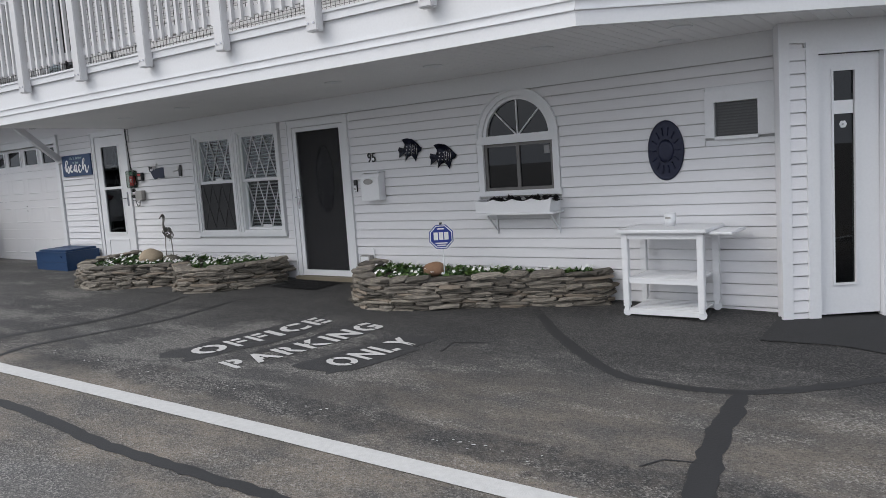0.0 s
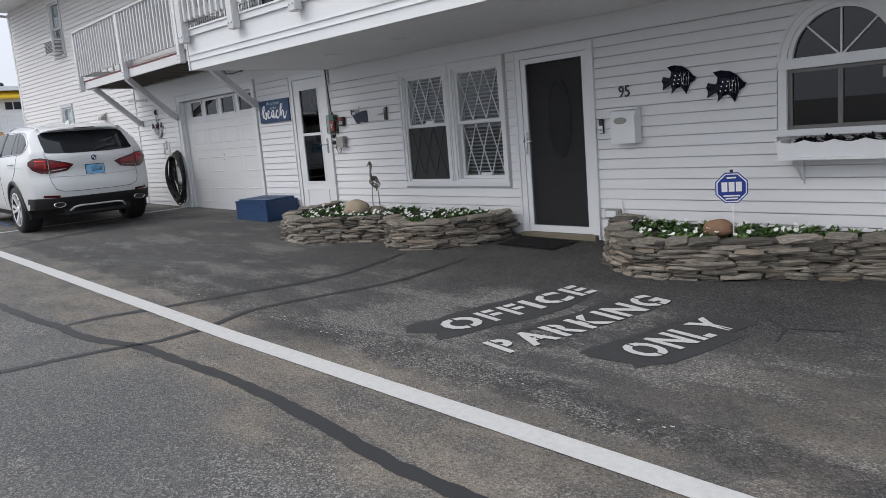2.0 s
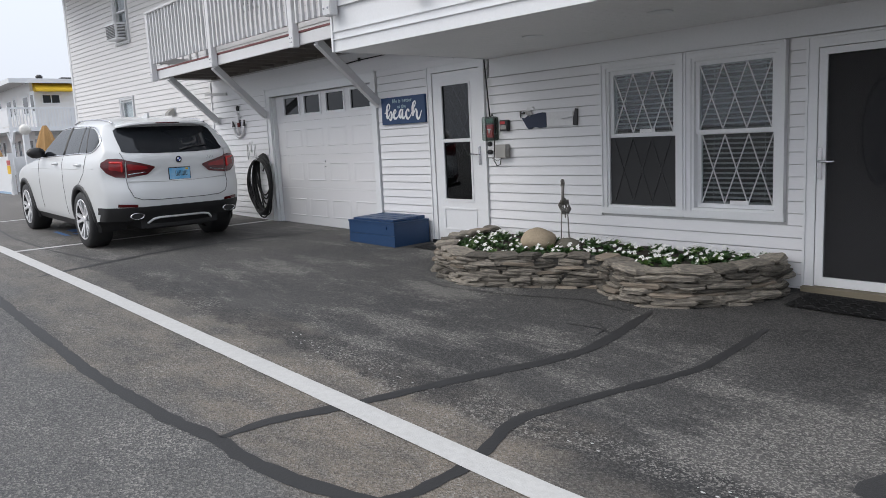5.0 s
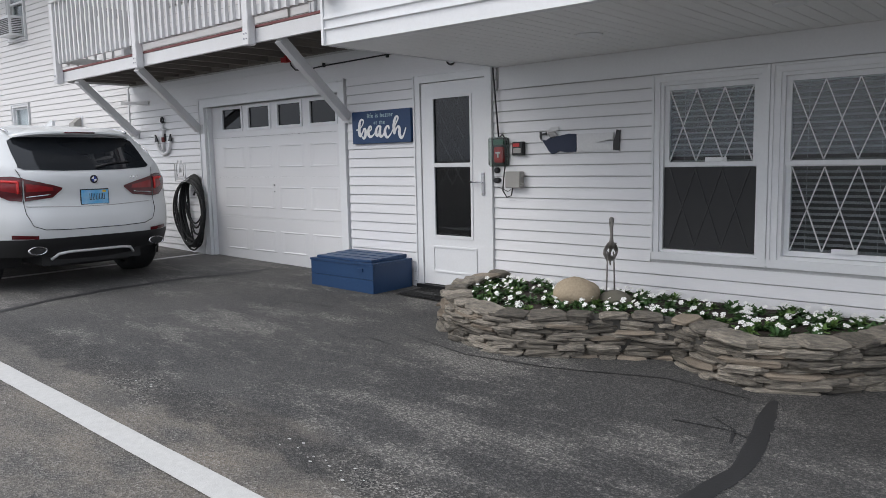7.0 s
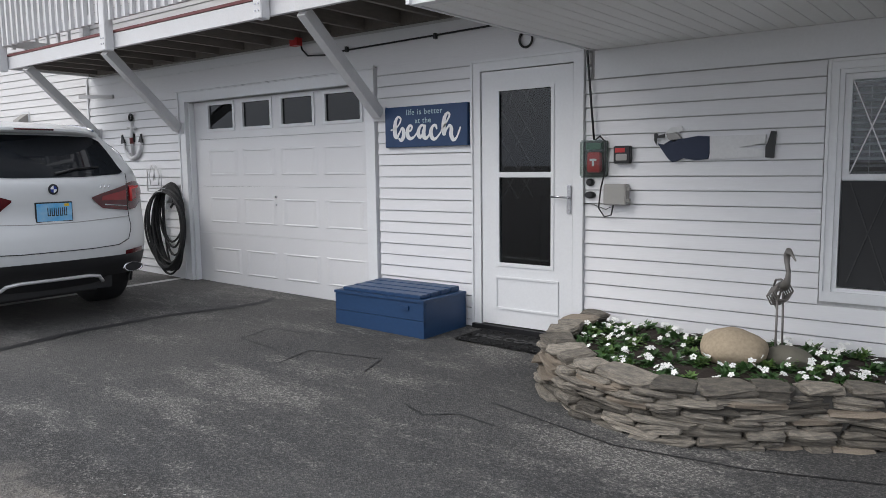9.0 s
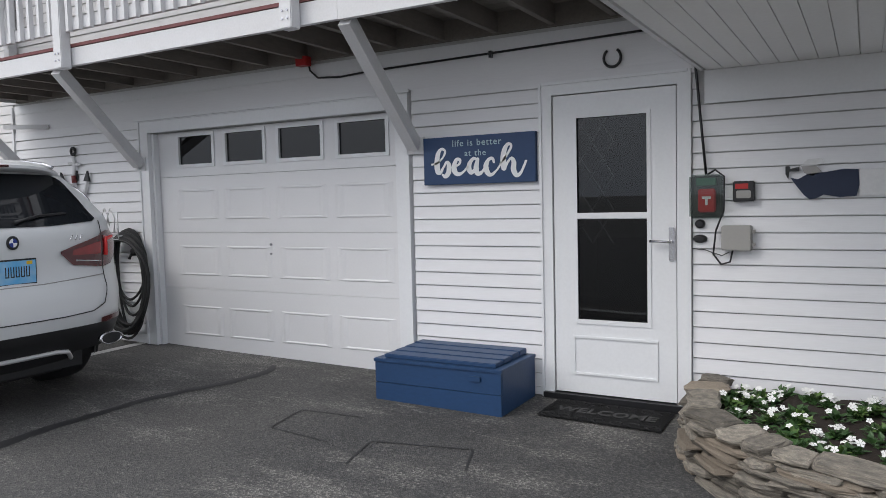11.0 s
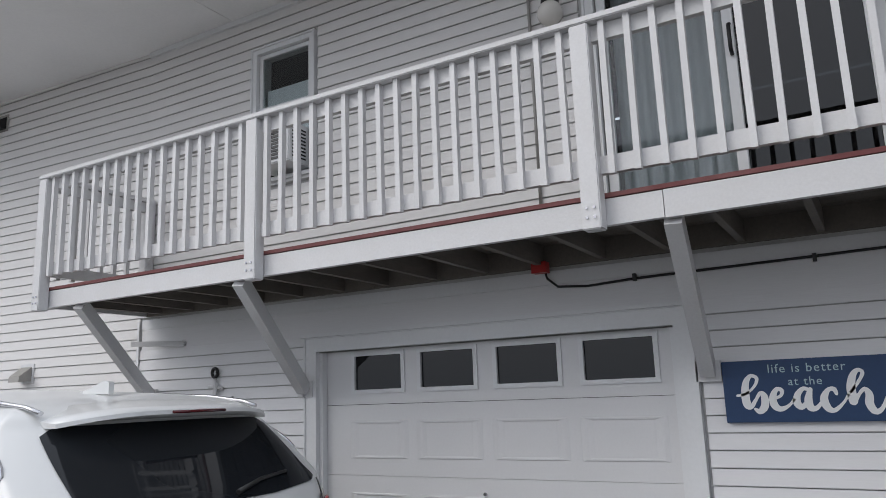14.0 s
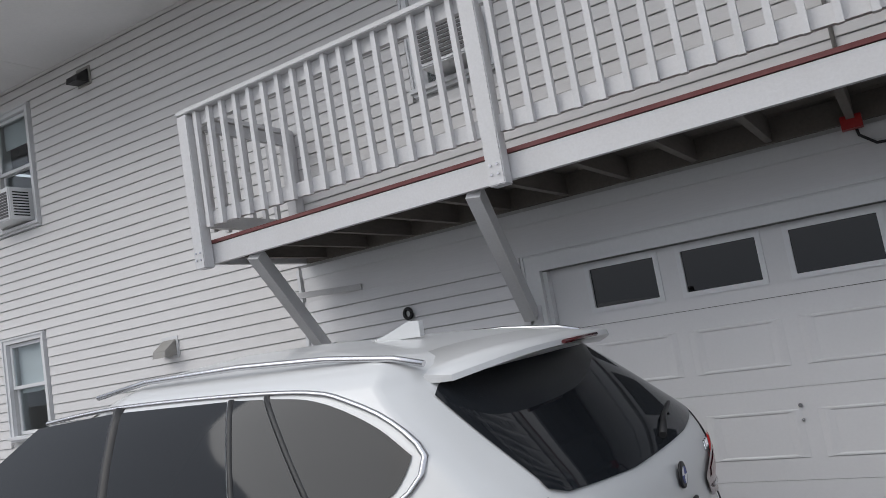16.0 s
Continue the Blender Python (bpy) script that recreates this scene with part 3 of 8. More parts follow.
# ---- the house: walls with their openings ----
WALL_Y, WEST_Y, WEST_X = 6.46, 6.25, -17.42
WEST_HOLES = {"far_up": (-21.31, -20.72, 3.86, 5.06), "far_low": (-21.45, -20.85, 1.70, 2.66)}
HOLES = {  # x0, x1, z0, z1
    "garage": (-15.32, -12.60, -0.2, 2.30), "side": (-11.37, -10.56, -0.2, 2.29), "pair_l": (-8.86, -8.11, 0.80, 2.09), "pair_r": (-7.98, -7.23, 0.80, 2.09),
    "office": (-6.93, -6.09, -0.2, 2.06), "arch": (-4.19, -3.41, 1.19, 2.10), "slider": (-12.93, -11.27, 3.08, 4.92),
    "up": (-15.99, -15.39, 3.78, 4.95), "ac": (-1.90, -1.57, 1.56, 1.83)}


def holed_wall(name, x0, x1, z0, z1, y0, y1, holes, material, label):
    xs = sorted({x0, x1, *[h[i] for h in holes for i in (0, 1)]})
    zs = sorted({z0, z1, *[min(max(h[i], z0), z1) for h in holes for i in (2, 3)]})
    filled = lambda i, k: 0 <= i < len(xs) - 1 and 0 <= k < len(zs) - 1 and not any(
        h[0] < (xs[i] + xs[i + 1]) / 2 < h[1] and h[2] < (zs[k] + zs[k + 1]) / 2 < h[3] for h in holes)
    bm = B()
    quad = lambda *p: bm.faces.new([bm.verts.new(q) for q in p])
    for i in range(len(xs) - 1):
        for k in range(len(zs) - 1):
            if not filled(i, k):
                continue
            a, b, c, d = xs[i], xs[i + 1], zs[k], zs[k + 1]
            quad((a, y0, c), (b, y0, c), (b, y0, d), (a, y0, d))
            quad((a, y1, d), (b, y1, d), (b, y1, c), (a, y1, c))
            if not filled(i - 1, k):
                quad((a, y1, c), (a, y0, c), (a, y0, d), (a, y1, d))
            if not filled(i + 1, k):
                quad((b, y0, c), (b, y1, c), (b, y1, d), (b, y0, d))
            if not filled(i, k - 1):
                quad((a, y0, c), (a, y1, c), (b, y1, c), (b, y0, c))
            if not filled(i, k + 1):
                quad((a, y0, d), (b, y0, d), (b, y1, d), (a, y1, d))
    bmesh.ops.remove_doubles(bm, verts=bm.verts, dist=0.0005)
    return solid(name, bm, material, label, "wall", kind="structure")


WALL = holed_wall("wall_south", WEST_X - 0.03, -1.40, -0.25, 5.36, WALL_Y + 0.012, WALL_Y + 0.16, list(HOLES.values()), SHEATHING,
                  "white clapboard-sided house wall over two storeys")

WEST = holed_wall("wall_west_wing", -24.2, WEST_X, -0.25, 5.36, WEST_Y + 0.012, WEST_Y + 0.15, list(WEST_HOLES.values()), SHEATHING,
                  "white clapboard-sided far wing of the house")


def shut(name, x0, x1, y0, y1, z0, z1, material, label, cat="wall"):
    return solid(name, box(B(), x0, x1, y0, y1, z0, z1), material, label, cat, kind="structure")


# plain inner shell added to close the rooms, coloured dark as if unlit
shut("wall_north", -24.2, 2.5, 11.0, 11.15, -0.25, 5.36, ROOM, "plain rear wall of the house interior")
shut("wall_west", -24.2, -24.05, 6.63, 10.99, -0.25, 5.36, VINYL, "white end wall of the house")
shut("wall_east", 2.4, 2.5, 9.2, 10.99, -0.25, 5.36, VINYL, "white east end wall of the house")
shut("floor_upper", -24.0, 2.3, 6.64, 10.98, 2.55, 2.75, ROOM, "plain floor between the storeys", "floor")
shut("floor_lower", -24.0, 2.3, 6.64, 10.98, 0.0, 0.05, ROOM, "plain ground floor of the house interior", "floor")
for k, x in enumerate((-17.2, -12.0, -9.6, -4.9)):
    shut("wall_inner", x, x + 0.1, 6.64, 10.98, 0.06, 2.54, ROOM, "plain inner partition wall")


def cut(spans, a, b):
    out = []
    for s, e in spans:
        if b <= s or a >= e:
            out.append((s, e))
        else:
            out += [q for q in ((s, a), (b, e)) if q[1] - q[0] > 0.01]
    return out


def board_mesh(bm, x0, x1, y, z, h, gap=0.006):
    """One clapboard: proud at its lower lip, with an open lap joint over the board below."""
    p = [(y + 0.010, z + 0.014), (y - 0.008, z + 0.012), (y - 0.014, z + 0.001), (y - 0.017, z), (y - 0.0185, z + 0.004), (y - 0.008, z + h - gap), (y + 0.010, z + h - gap)]
    a, b = ([bm.verts.new((x, py, pz)) for py, pz in p] for x in (x0, x1))
    for i in range(len(p)):
        j = (i + 1) % len(p)
        bm.faces.new((a[i], a[j], b[j], b[i]))
    bm.faces.new(a[::-1]), bm.faces.new(b)


def spans_at(z, h, x0, x1, voids, arcs=()):
    sp = [(x0, x1)]
    for v in voids:
        if v[2] < z + h * 0.6 and v[3] > z + h * 0.4:
            sp = cut(sp, v[0], v[1])
    for cx, cz, r in arcs:
        if cz < z + h / 2 < cz + r:
            q = math.sqrt(max(0.0, r * r - (z + 0.72 * h - cz) ** 2))
            sp = cut(sp, cx - q, cx + q)
    return sp


VOIDS = [(-15.46, -12.46, -1, 2.42), (-11.46, -10.47, -1, 2.37), (-8.93, -7.14, 0.74, 2.17), (-7.02, -6.02, -1, 2.14), (-4.27, -3.34, 1.13, 1.74),
         (-13.04, -11.16, 3.02, 5.0), (-16.07, -15.31, 3.70, 5.03), (-1.99, -1.40, 1.54, 1.94),
         (-10.44, -1.0, 2.155, 3.0), (WEST_X, -10.44, 2.46, 2.73)]
WEST_VOIDS = [(-21.40, -20.63, 3.76, 5.14), (-21.54, -20.76, 1.6, 2.75)]
COURSE = 0.096
up_bm = B()
for k in range(57):
    z = -0.052 + COURSE * k
    for a, b in spans_at(z, COURSE, WEST_X, -1.42, VOIDS, [(-3.80, 1.72, 0.45)]):
        if z > 2.9 and a > -11.3:
            board_mesh(up_bm, a, b, WALL_Y, z, COURSE, 0.004)
        elif z + COURSE > 0.0:
            bm = B()
            board_mesh(bm, a, b, WALL_Y, z, COURSE, 0.006 if z < 2.9 else 0.004)
            part("siding_board", bm, VINYL if z < 2.9 else VINYL_FAR, WALL)
    for a, b in spans_at(z, COURSE, -24.2, WEST_X, WEST_VOIDS):
        bm = B()
        board_mesh(bm, a, b, WEST_Y, z, COURSE, 0.0045)
        part("siding_board", bm, VINYL_FAR, WEST)
tagged(part("upper_siding", up_bm, VINYL_FAR, WALL), kind="stuff")
part("corner_strip", box(B(), WEST_X - 0.012, WEST_X + 0.018, WALL_Y - 0.030, WALL_Y + 0.01, -0.1, 2.70), TRIM, WALL)
part("corner_board", box(B(), -24.27, -24.17, WEST_Y - 0.025, WEST_Y + 0.02, -0.1, 5.3), TRIM, WEST)
part("frieze_board", box(B(), -10.40, -1.43, WALL_Y - 0.018, WALL_Y + 0.01, 2.165, 2.353), TRIM, WALL)
part("frieze_bead", box(B(), -10.40, -1.43, WALL_Y - 0.026, WALL_Y - 0.0185, 2.157, 2.172), TRIM, WALL)
part("frieze_board", box(B(), WEST_X + 0.036, -10.42, WALL_Y - 0.010, WALL_Y + 0.01, 2.432, 2.619), VINYL, WALL)
part("ledger_board", box(B(), WEST_X + 0.036, -10.42, WALL_Y - 0.014, WALL_Y + 0.01, 2.62, 2.71), TRIM, WALL)


def casing(x0, x1, z0, z1, w, y=WALL_Y, parent=None, sill=False, foot=True):
    """Flat boards round an opening, mitred by butting, with a raised back band."""
    box_ = lambda n, *d: part(n, box(B(), *d), TRIM, parent)
    for a, b in ((x0 - w, x0), (x1, x1 + w)):
        box_("casing", a, b, y - 0.028, y + 0.012, z0, z1)
        box_("back_band", (a if a < x0 else b - 0.018), (a + 0.018 if a < x0 else b), y - 0.040, y - 0.0285, z0, z1 + w)
    box_("casing", x0 - w, x1 + w, y - 0.028, y + 0.012, z1, z1 + w)
    box_("back_band", x0 - w + 0.02, x1 + w - 0.02, y - 0.040, y - 0.0285, z1 + w - 0.018, z1 + w)
    if foot:
        box_("casing", x0 - w, x1 + w, y - 0.028, y + 0.012, z0 - w, z0)
    if sill:
        box_("window_sill", x0 - w - 0.015, x1 + w + 0.015, y - 0.055, y + 0.03, z0 - 0.035, z0 - 0.003)


def gtop(x):
    return G(x, WALL_Y)


def diamond_strips(parent, x0, x1, z0, z1, y, n, name="lattice_strip", w=0.014, material=None):
    for k in range(n):
        a, b = x0 + (x1 - x0) * k / n, x0 + (x1 - x0) * (k + 1) / n
        for p, q in (((a, z0), (b, z1)), ((b, z0), (a, z1))):
            part(name, beam(B(), (p[0], y, p[1]), (q[0], y, q[1]), 0.006, w, (0, 1, 0)), material or TRIM, parent)


def sash(parent, x0, x1, z0, z1, y, w=0.035, pane=None, d=0.03):
    bm = B()
    box(bm, x0, x0 + w, y, y + d, z0, z1), box(bm, x1 - w, x1, y, y + d, z0, z1)
    box(bm, x0 + w, x1 - w, y, y + d, z0, z0 + w), box(bm, x0 + w, x1 - w, y, y + d, z1 - w, z1)
    part("sash", bm, TRIM, parent)
    p = part("pane", box(B(), x0 + w - 0.004, x1 - w + 0.004, y + 0.012, y + 0.017, z0 + w - 0.004, z1 - w + 0.004), pane or PANE, parent)
    p.visible_shadow = False
    return p


def blinds(x0, x1, z0, z1, y, pitch=0.042, drop=None):
    b = thing("window_blind", ((x0 + x1) / 2, y, z0), "white horizontal slat blind hanging behind window glass", "blind", "blinds of the paired window")
    part("head_rail", box(B(), x0, x1, y - 0.02, y + 0.02, z1 - 0.035, z1), BLIND, b)
    me = None
    for k in range(int((z1 - 0.05 - z0) / pitch)):
        z = z1 - 0.06 - pitch * k
        if me is None:
            bm = B()
            vs = [bm.verts.new((x, dy, dz)) for x in (x0 + 0.01, x1 - 0.01) for dy, dz in ((-0.016, -0.008), (0, 0.003), (0.016, 0.008))]
            bm.faces.new((vs[0], vs[1], vs[4], vs[3])), bm.faces.new((vs[1], vs[2], vs[5], vs[4]))
            bmesh.ops.solidify(bm, geom=bm.faces[:], thickness=0.001)
            me = mesh_of("slat", bm, BLIND)
        o = hang(new("slat", me), b)
        o.matrix_basis = Matrix.Translation((0, y, z))
    for cx in (x0 + 0.12, x1 - 0.12):
        part("cord", tube(B(), [(cx, y - 0.02, z0), (cx, y - 0.02, z1)], 0.0015, 5), BLIND, b)


# paired double-hung windows with diamond strips
win = thing("window_1", (-8.0, WALL_Y, 0.75), "white paired double-hung windows with diamond lattice strips", "window", kind="structure")
for k, key in enumerate(("pair_l", "pair_r")):
    x0, x1, z0, z1 = HOLES[key]
    casing(x0, x1, z0, z1, 0.06, parent=win)
    bm = B()
    for a, b, c, d in ((x0, x0 + 0.025, z0, z1), (x1 - 0.025, x1, z0, z1), (x0 + 0.025, x1 - 0.025, z0, z0 + 0.025), (x0 + 0.025, x1 - 0.025, z1 - 0.025, z1)):
        box(bm, a, b, WALL_Y - 0.012, WALL_Y + 0.10, c, d)
    part("window_frame", bm, TRIM, win)
    zm = 1.455
    sash(win, x0 + 0.026, x1 - 0.026, zm, z1 - 0.026, WALL_Y + 0.012)
    sash(win, x0 + 0.026, x1 - 0.026, z0 + 0.026, zm + 0.03, WALL_Y + 0.045)
    diamond_strips(win, x0 + 0.065, x1 - 0.065, zm + 0.04, z1 - 0.065, WALL_Y + 0.018, 3)
    diamond_strips(win, x0 + 0.065, x1 - 0.065, z0 + 0.065, zm - 0.01, WALL_Y + 0.055, 3)
    part("window_sticker", box(B(), x0 + 0.34, x0 + 0.50, WALL_Y + 0.019, WALL_Y + 0.022, (zm if k == 0 else z0 + 0.026) + 0.036, (zm if k == 0 else z0 + 0.026) + 0.068), PLASTIC, win,
         "small pale warning sticker")
    blinds(x0 + 0.03, x1 - 0.03, z0 + 0.02 if k else zm - 0.1, z1 - 0.03, WALL_Y + 0.115)
part("insect_screen", box(B(), HOLES["pair_l"][0] + 0.03, HOLES["pair_l"][1] - 0.03, WALL_Y + 0.004, WALL_Y + 0.010, 0.83, 1.452), SCREEN, win, "dark insect screen over the lower sash")
# strips laid before the screen, the dimming by its mesh put into their colour
diamond_strips(win, HOLES["pair_l"][0] + 0.075, HOLES["pair_l"][1] - 0.075, 0.86, 1.44, WALL_Y + 0.002, 3, "screened_strip", 0.012,
               mat("strip_seen_through_screen", (0.055, 0.055, 0.057), 0.6))
part("mullion_board", box(B(), -8.05, -8.04, WALL_Y - 0.026, WALL_Y, 0.75, 2.15), TRIM, win)


# office door, a full-view screen door
def door_leaf(parent, x0, x1, z0, z1, y, openings, d=0.035, material=TRIM):
    """A leaf with openings cut through, made of stiles and rails."""
    bm = B()
    a, b = openings[0][0], openings[0][1]
    box(bm, x0, a, y, y + d, z0, z1), box(bm, b, x1, y, y + d, z0, z1)
    edge = [z0] + [v for o in sorted(openings, key=lambda o: o[2]) for v in (o[2], o[3])] + [z1]
    for c, e in zip(edge[::2], edge[1::2]):
        if e - c > 0.001:
            box(bm, a, b, y, y + d, c, e)
    return part("door_leaf", bm, material, parent)


SCREENMESH = bpy.data.materials.new("dark_screen_mesh")
SCREENMESH.use_nodes = True
sn, slk = SCREENMESH.node_tree.nodes, SCREENMESH.node_tree.links
s_mix, s_clear, s_dark = sn.new("ShaderNodeMixShader"), sn.new("ShaderNodeBsdfTransparent"), sn.new("ShaderNodeBsdfDiffuse")
s_dark.inputs[0].default_value, s_mix.inputs[0].default_value = (0.050, 0.051, 0.054, 1), 0.42
slk.new(s_clear.outputs[0], s_mix.inputs[1]), slk.new(s_dark.outputs[0], s_mix.inputs[2]), slk.new(s_mix.outputs[0], sn["Material Output"].inputs[0])
od = thing("door_1", (-6.5, WALL_Y, gtop(-6.5)), "white-framed screen door with a dark mesh panel, closed", "door", kind="structure")
zb = gtop(-6.5)
casing(-6.93, -6.09, zb, 2.06, 0.085, parent=od, foot=False)
part("threshold", box(B(), -7.0, -6.03, WALL_Y - 0.09, WALL_Y + 0.06, zb - 0.02, zb + 0.045), mat("wood_threshold", (0.20, 0.17, 0.12), 0.7), od, "worn wooden threshold")
door_leaf(od, -6.925, -6.095, zb + 0.05, 2.055, WALL_Y - 0.02, [(-6.865, -6.15, zb + 0.12, 2.005)])
part("screen_panel", box(B(), -6.87, -6.145, WALL_Y - 0.008, WALL_Y - 0.004, zb + 0.115, 2.01), SCREENMESH, od, "dark mesh screen")
bm = B()
box(bm, -6.92, -6.10, WALL_Y + 0.06, WALL_Y + 0.10, zb + 0.05, 2.05)
part("inner_door", bm, mat("dark_stained_inner_door", (0.075, 0.07, 0.068), 0.4), od, "dark stained inner door")
bm = B()
lathe(bm, [(0.17, 0.0), (0.17, 0.012), (0.12, 0.018)], (0, 0, 0), 32, pose(-6.5, WALL_Y + 0.058, 1.42, 90, 0, 0) @ Matrix.Diagonal((0.85, 2.35, 1, 1)))
part("oval_light", bm, mat("dark_oval_glass", (0.012, 0.012, 0.013), 0.1), od, "dark oval door light")
bm = B()
box(bm, -6.915, -6.885, WALL_Y - 0.032, WALL_Y - 0.0205, 1.08, 1.32, 0.004)
tube(bm, [(-6.90, WALL_Y - 0.03, 1.22), (-6.90, WALL_Y - 0.07, 1.22), (-6.82, WALL_Y - 0.075, 1.215), (-6.78, WALL_Y - 0.07, 1.22)], 0.009, 8)
part("door_handle", bm, CHROME, od, "satin metal lever handle")

# side door with a glazed panel
sd = thing("door_2", (-10.97, WALL_Y, gtop(-11)), "white storm door with a tall glass panel, closed", "door", kind="structure")
zb = gtop(-11) + 0.03
casing(-11.37, -10.56, zb - 0.03, 2.29, 0.085, parent=sd, foot=False)
part("threshold", box(B(), -11.44, -10.5, WALL_Y - 0.06, WALL_Y + 0.06, zb - 0.08, zb + 0.012), BLACK, sd, "dark metal threshold")
door_leaf(sd, -11.362, -10.568, zb + 0.02, 2.283, WALL_Y - 0.015, [(-11.205, -10.74, 0.81, 2.135)])
for z0, z1 in ((0.81, 1.48), (1.49, 2.135)):
    p = part("pane", box(B(), -11.21, -10.735, WALL_Y - 0.002, WALL_Y + 0.003, z0, z1), PANE_DOOR, sd)
    p.visible_shadow = False
part("cross_bar", box(B(), -11.204, -10.741, WALL_Y - 0.022, WALL_Y + 0.004, 1.475, 1.515, 0.004), TRIM, sd)
for a, b, c, d in ((-11.225, -10.72, 0.785, 0.815), (-11.225, -10.72, 2.13, 2.15), (-11.225, -11.2, 0.815, 2.13), (-10.745, -10.72, 0.815, 2.13)):
    part("glazing_bead", box(B(), a, b, WALL_Y - 0.022, WALL_Y - 0.0155, c, d), TRIM, sd)
for a, b, c, d in ((-11.24, -10.68, 0.445, 0.46), (-11.24, -10.68, 0.69, 0.705), (-11.24, -11.225, 0.46, 0.69), (-10.695, -10.68, 0.46, 0.69)):
    part("panel_moulding", box(B(), a, b, WALL_Y - 0.024, WALL_Y - 0.0155, c, d), TRIM, sd)
bm = B()
box(bm, -10.61, -10.575, WALL_Y - 0.03, WALL_Y - 0.0155, 1.21, 1.42, 0.004)
tube(bm, [(-10.59, WALL_Y - 0.03, 1.33), (-10.59, WALL_Y - 0.065, 1.33), (-10.66, WALL_Y - 0.07, 1.335), (-10.72, WALL_Y - 0.06, 1.335)], 0.008, 8)
part("door_handle", bm, CHROME, sd, "aged metal lever handle")
for k in range(4):
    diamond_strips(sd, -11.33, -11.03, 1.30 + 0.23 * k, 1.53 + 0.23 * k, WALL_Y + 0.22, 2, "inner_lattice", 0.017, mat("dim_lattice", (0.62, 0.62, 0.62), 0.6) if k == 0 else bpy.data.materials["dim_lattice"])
# added panel whose grey stands in for the dull reflection in the lower pane
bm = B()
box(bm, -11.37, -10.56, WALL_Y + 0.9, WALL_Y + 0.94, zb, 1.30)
part("inner_partition", bm, mat("painted_pane_reflection", (0.16, 0.16, 0.17), 0.6), sd)

# arched window
aw = thing("window_2", (-3.80, WALL_Y, 1.15), "white arched window over a sliding sash, dark glass", "window", kind="structure")


def arch_ring(r0, r1, y0, y1, cx=-3.80, cz=1.72, n=28, a0=0.0, a1=math.pi):
    bm = B()
    rows = []
    for k in range(n + 1):
        a = a0 + (a1 - a0) * k / n
        rows.append([bm.verts.new((cx + r * math.cos(a), y, cz + r * math.sin(a))) for r, y in ((r0, y0), (r1, y0), (r1, y1), (r0, y1))])
    for a, b in zip(rows, rows[1:]):
        for i in range(4):
            bm.faces.new((a[i], a[(i + 1) % 4], b[(i + 1) % 4], b[i]))
    bm.faces.new(rows[0][::-1]), bm.faces.new(rows[-1])
    return bm


part("arch_casing", arch_ring(0.385, 0.455, WALL_Y - 0.03, WALL_Y + 0.012), TRIM, aw)
part("arch_band", arch_ring(0.436, 0.458, WALL_Y - 0.042, WALL_Y - 0.0305), TRIM, aw)
part("arch_sash", arch_ring(0.35, 0.384, WALL_Y - 0.015, WALL_Y + 0.06), TRIM, aw)
bm = B()
for k in range(20):
    a, b = math.pi * k / 20, math.pi * (k + 1) / 20
    for sgn in (0,):
        p = [(-3.80 + 0.384 * math.cos(a), 1.72 + 0.384 * math.sin(a)), (-3.80 + 0.384 * math.cos(b), 1.72 + 0.384 * math.sin(b))]
        top = 2.12
        bm.faces.new([bm.verts.new((x, WALL_Y + 0.011, z)) for x, z in ((p[0][0], p[0][1]), (p[0][0], top), (p[1][0], top), (p[1][0], p[1][1]))])
part("spandrel", bm, TRIM, aw)
bm = B()
bm.faces.new([bm.verts.new((-3.80 + 0.352 * math.cos(math.pi * k / 24), WALL_Y + 0.02, 1.72 + 0.352 * math.sin(math.pi * k / 24))) for k in range(25)])
p = part("pane", bm, PANE_DARK, aw)
p.visible_shadow = False
for a in (45, 90, 135):
    part("muntin", beam(B(), (-3.80, WALL_Y + 0.012, 1.72), (-3.80 + 0.35 * math.cos(radians(a)), WALL_Y + 0.012, 1.72 + 0.35 * math.sin(radians(a))), 0.012, 0.016, (0, 1, 0)), TRIM, aw)
part("transom_bar", box(B(), -4.255, -3.345, WALL_Y - 0.034, WALL_Y + 0.06, 1.655, 1.735), TRIM, aw)
for a, b in ((-4.255, -4.19), (-3.41, -3.345)):
    part("casing", box(B(), a, b, WALL_Y - 0.03, WALL_Y + 0.012, 1.19, 1.654), TRIM, aw)
part("window_sill", box(B(), -4.275, -3.325, WALL_Y - 0.05, WALL_Y + 0.05, 1.14, 1.19), TRIM, aw)
GREYFRAME = mat("grey_aluminium_frame", (0.16, 0.155, 0.15), 0.45, metal=0.3)
bm = B()
for a, b, c, d in ((-4.19, -4.155, 1.19, 1.655), (-3.445, -3.41, 1.19, 1.655), (-4.155, -3.445, 1.19, 1.22), (-4.155, -3.445, 1.625, 1.655), (-3.82, -3.785, 1.22, 1.625)):
    box(bm, a, b, WALL_Y + 0.0, WALL_Y + 0.04, c, d)
part("slider_frame", bm, GREYFRAME, aw, "weathered grey sliding frame")
for a, b in ((-4.157, -3.815), (-3.79, -3.443)):
    p = part("pane", box(B(), a, b, WALL_Y + 0.016, WALL_Y + 0.021, 1.217, 1.628), PANE_DARK, aw)
    p.visible_shadow = False
part("window_sticker", box(B(), -3.52, -3.46, WALL_Y + 0.010, WALL_Y + 0.0145, 1.53, 1.61), mat("grey_sticker", (0.3, 0.3, 0.3), 0.6), aw, "small grey sticker")

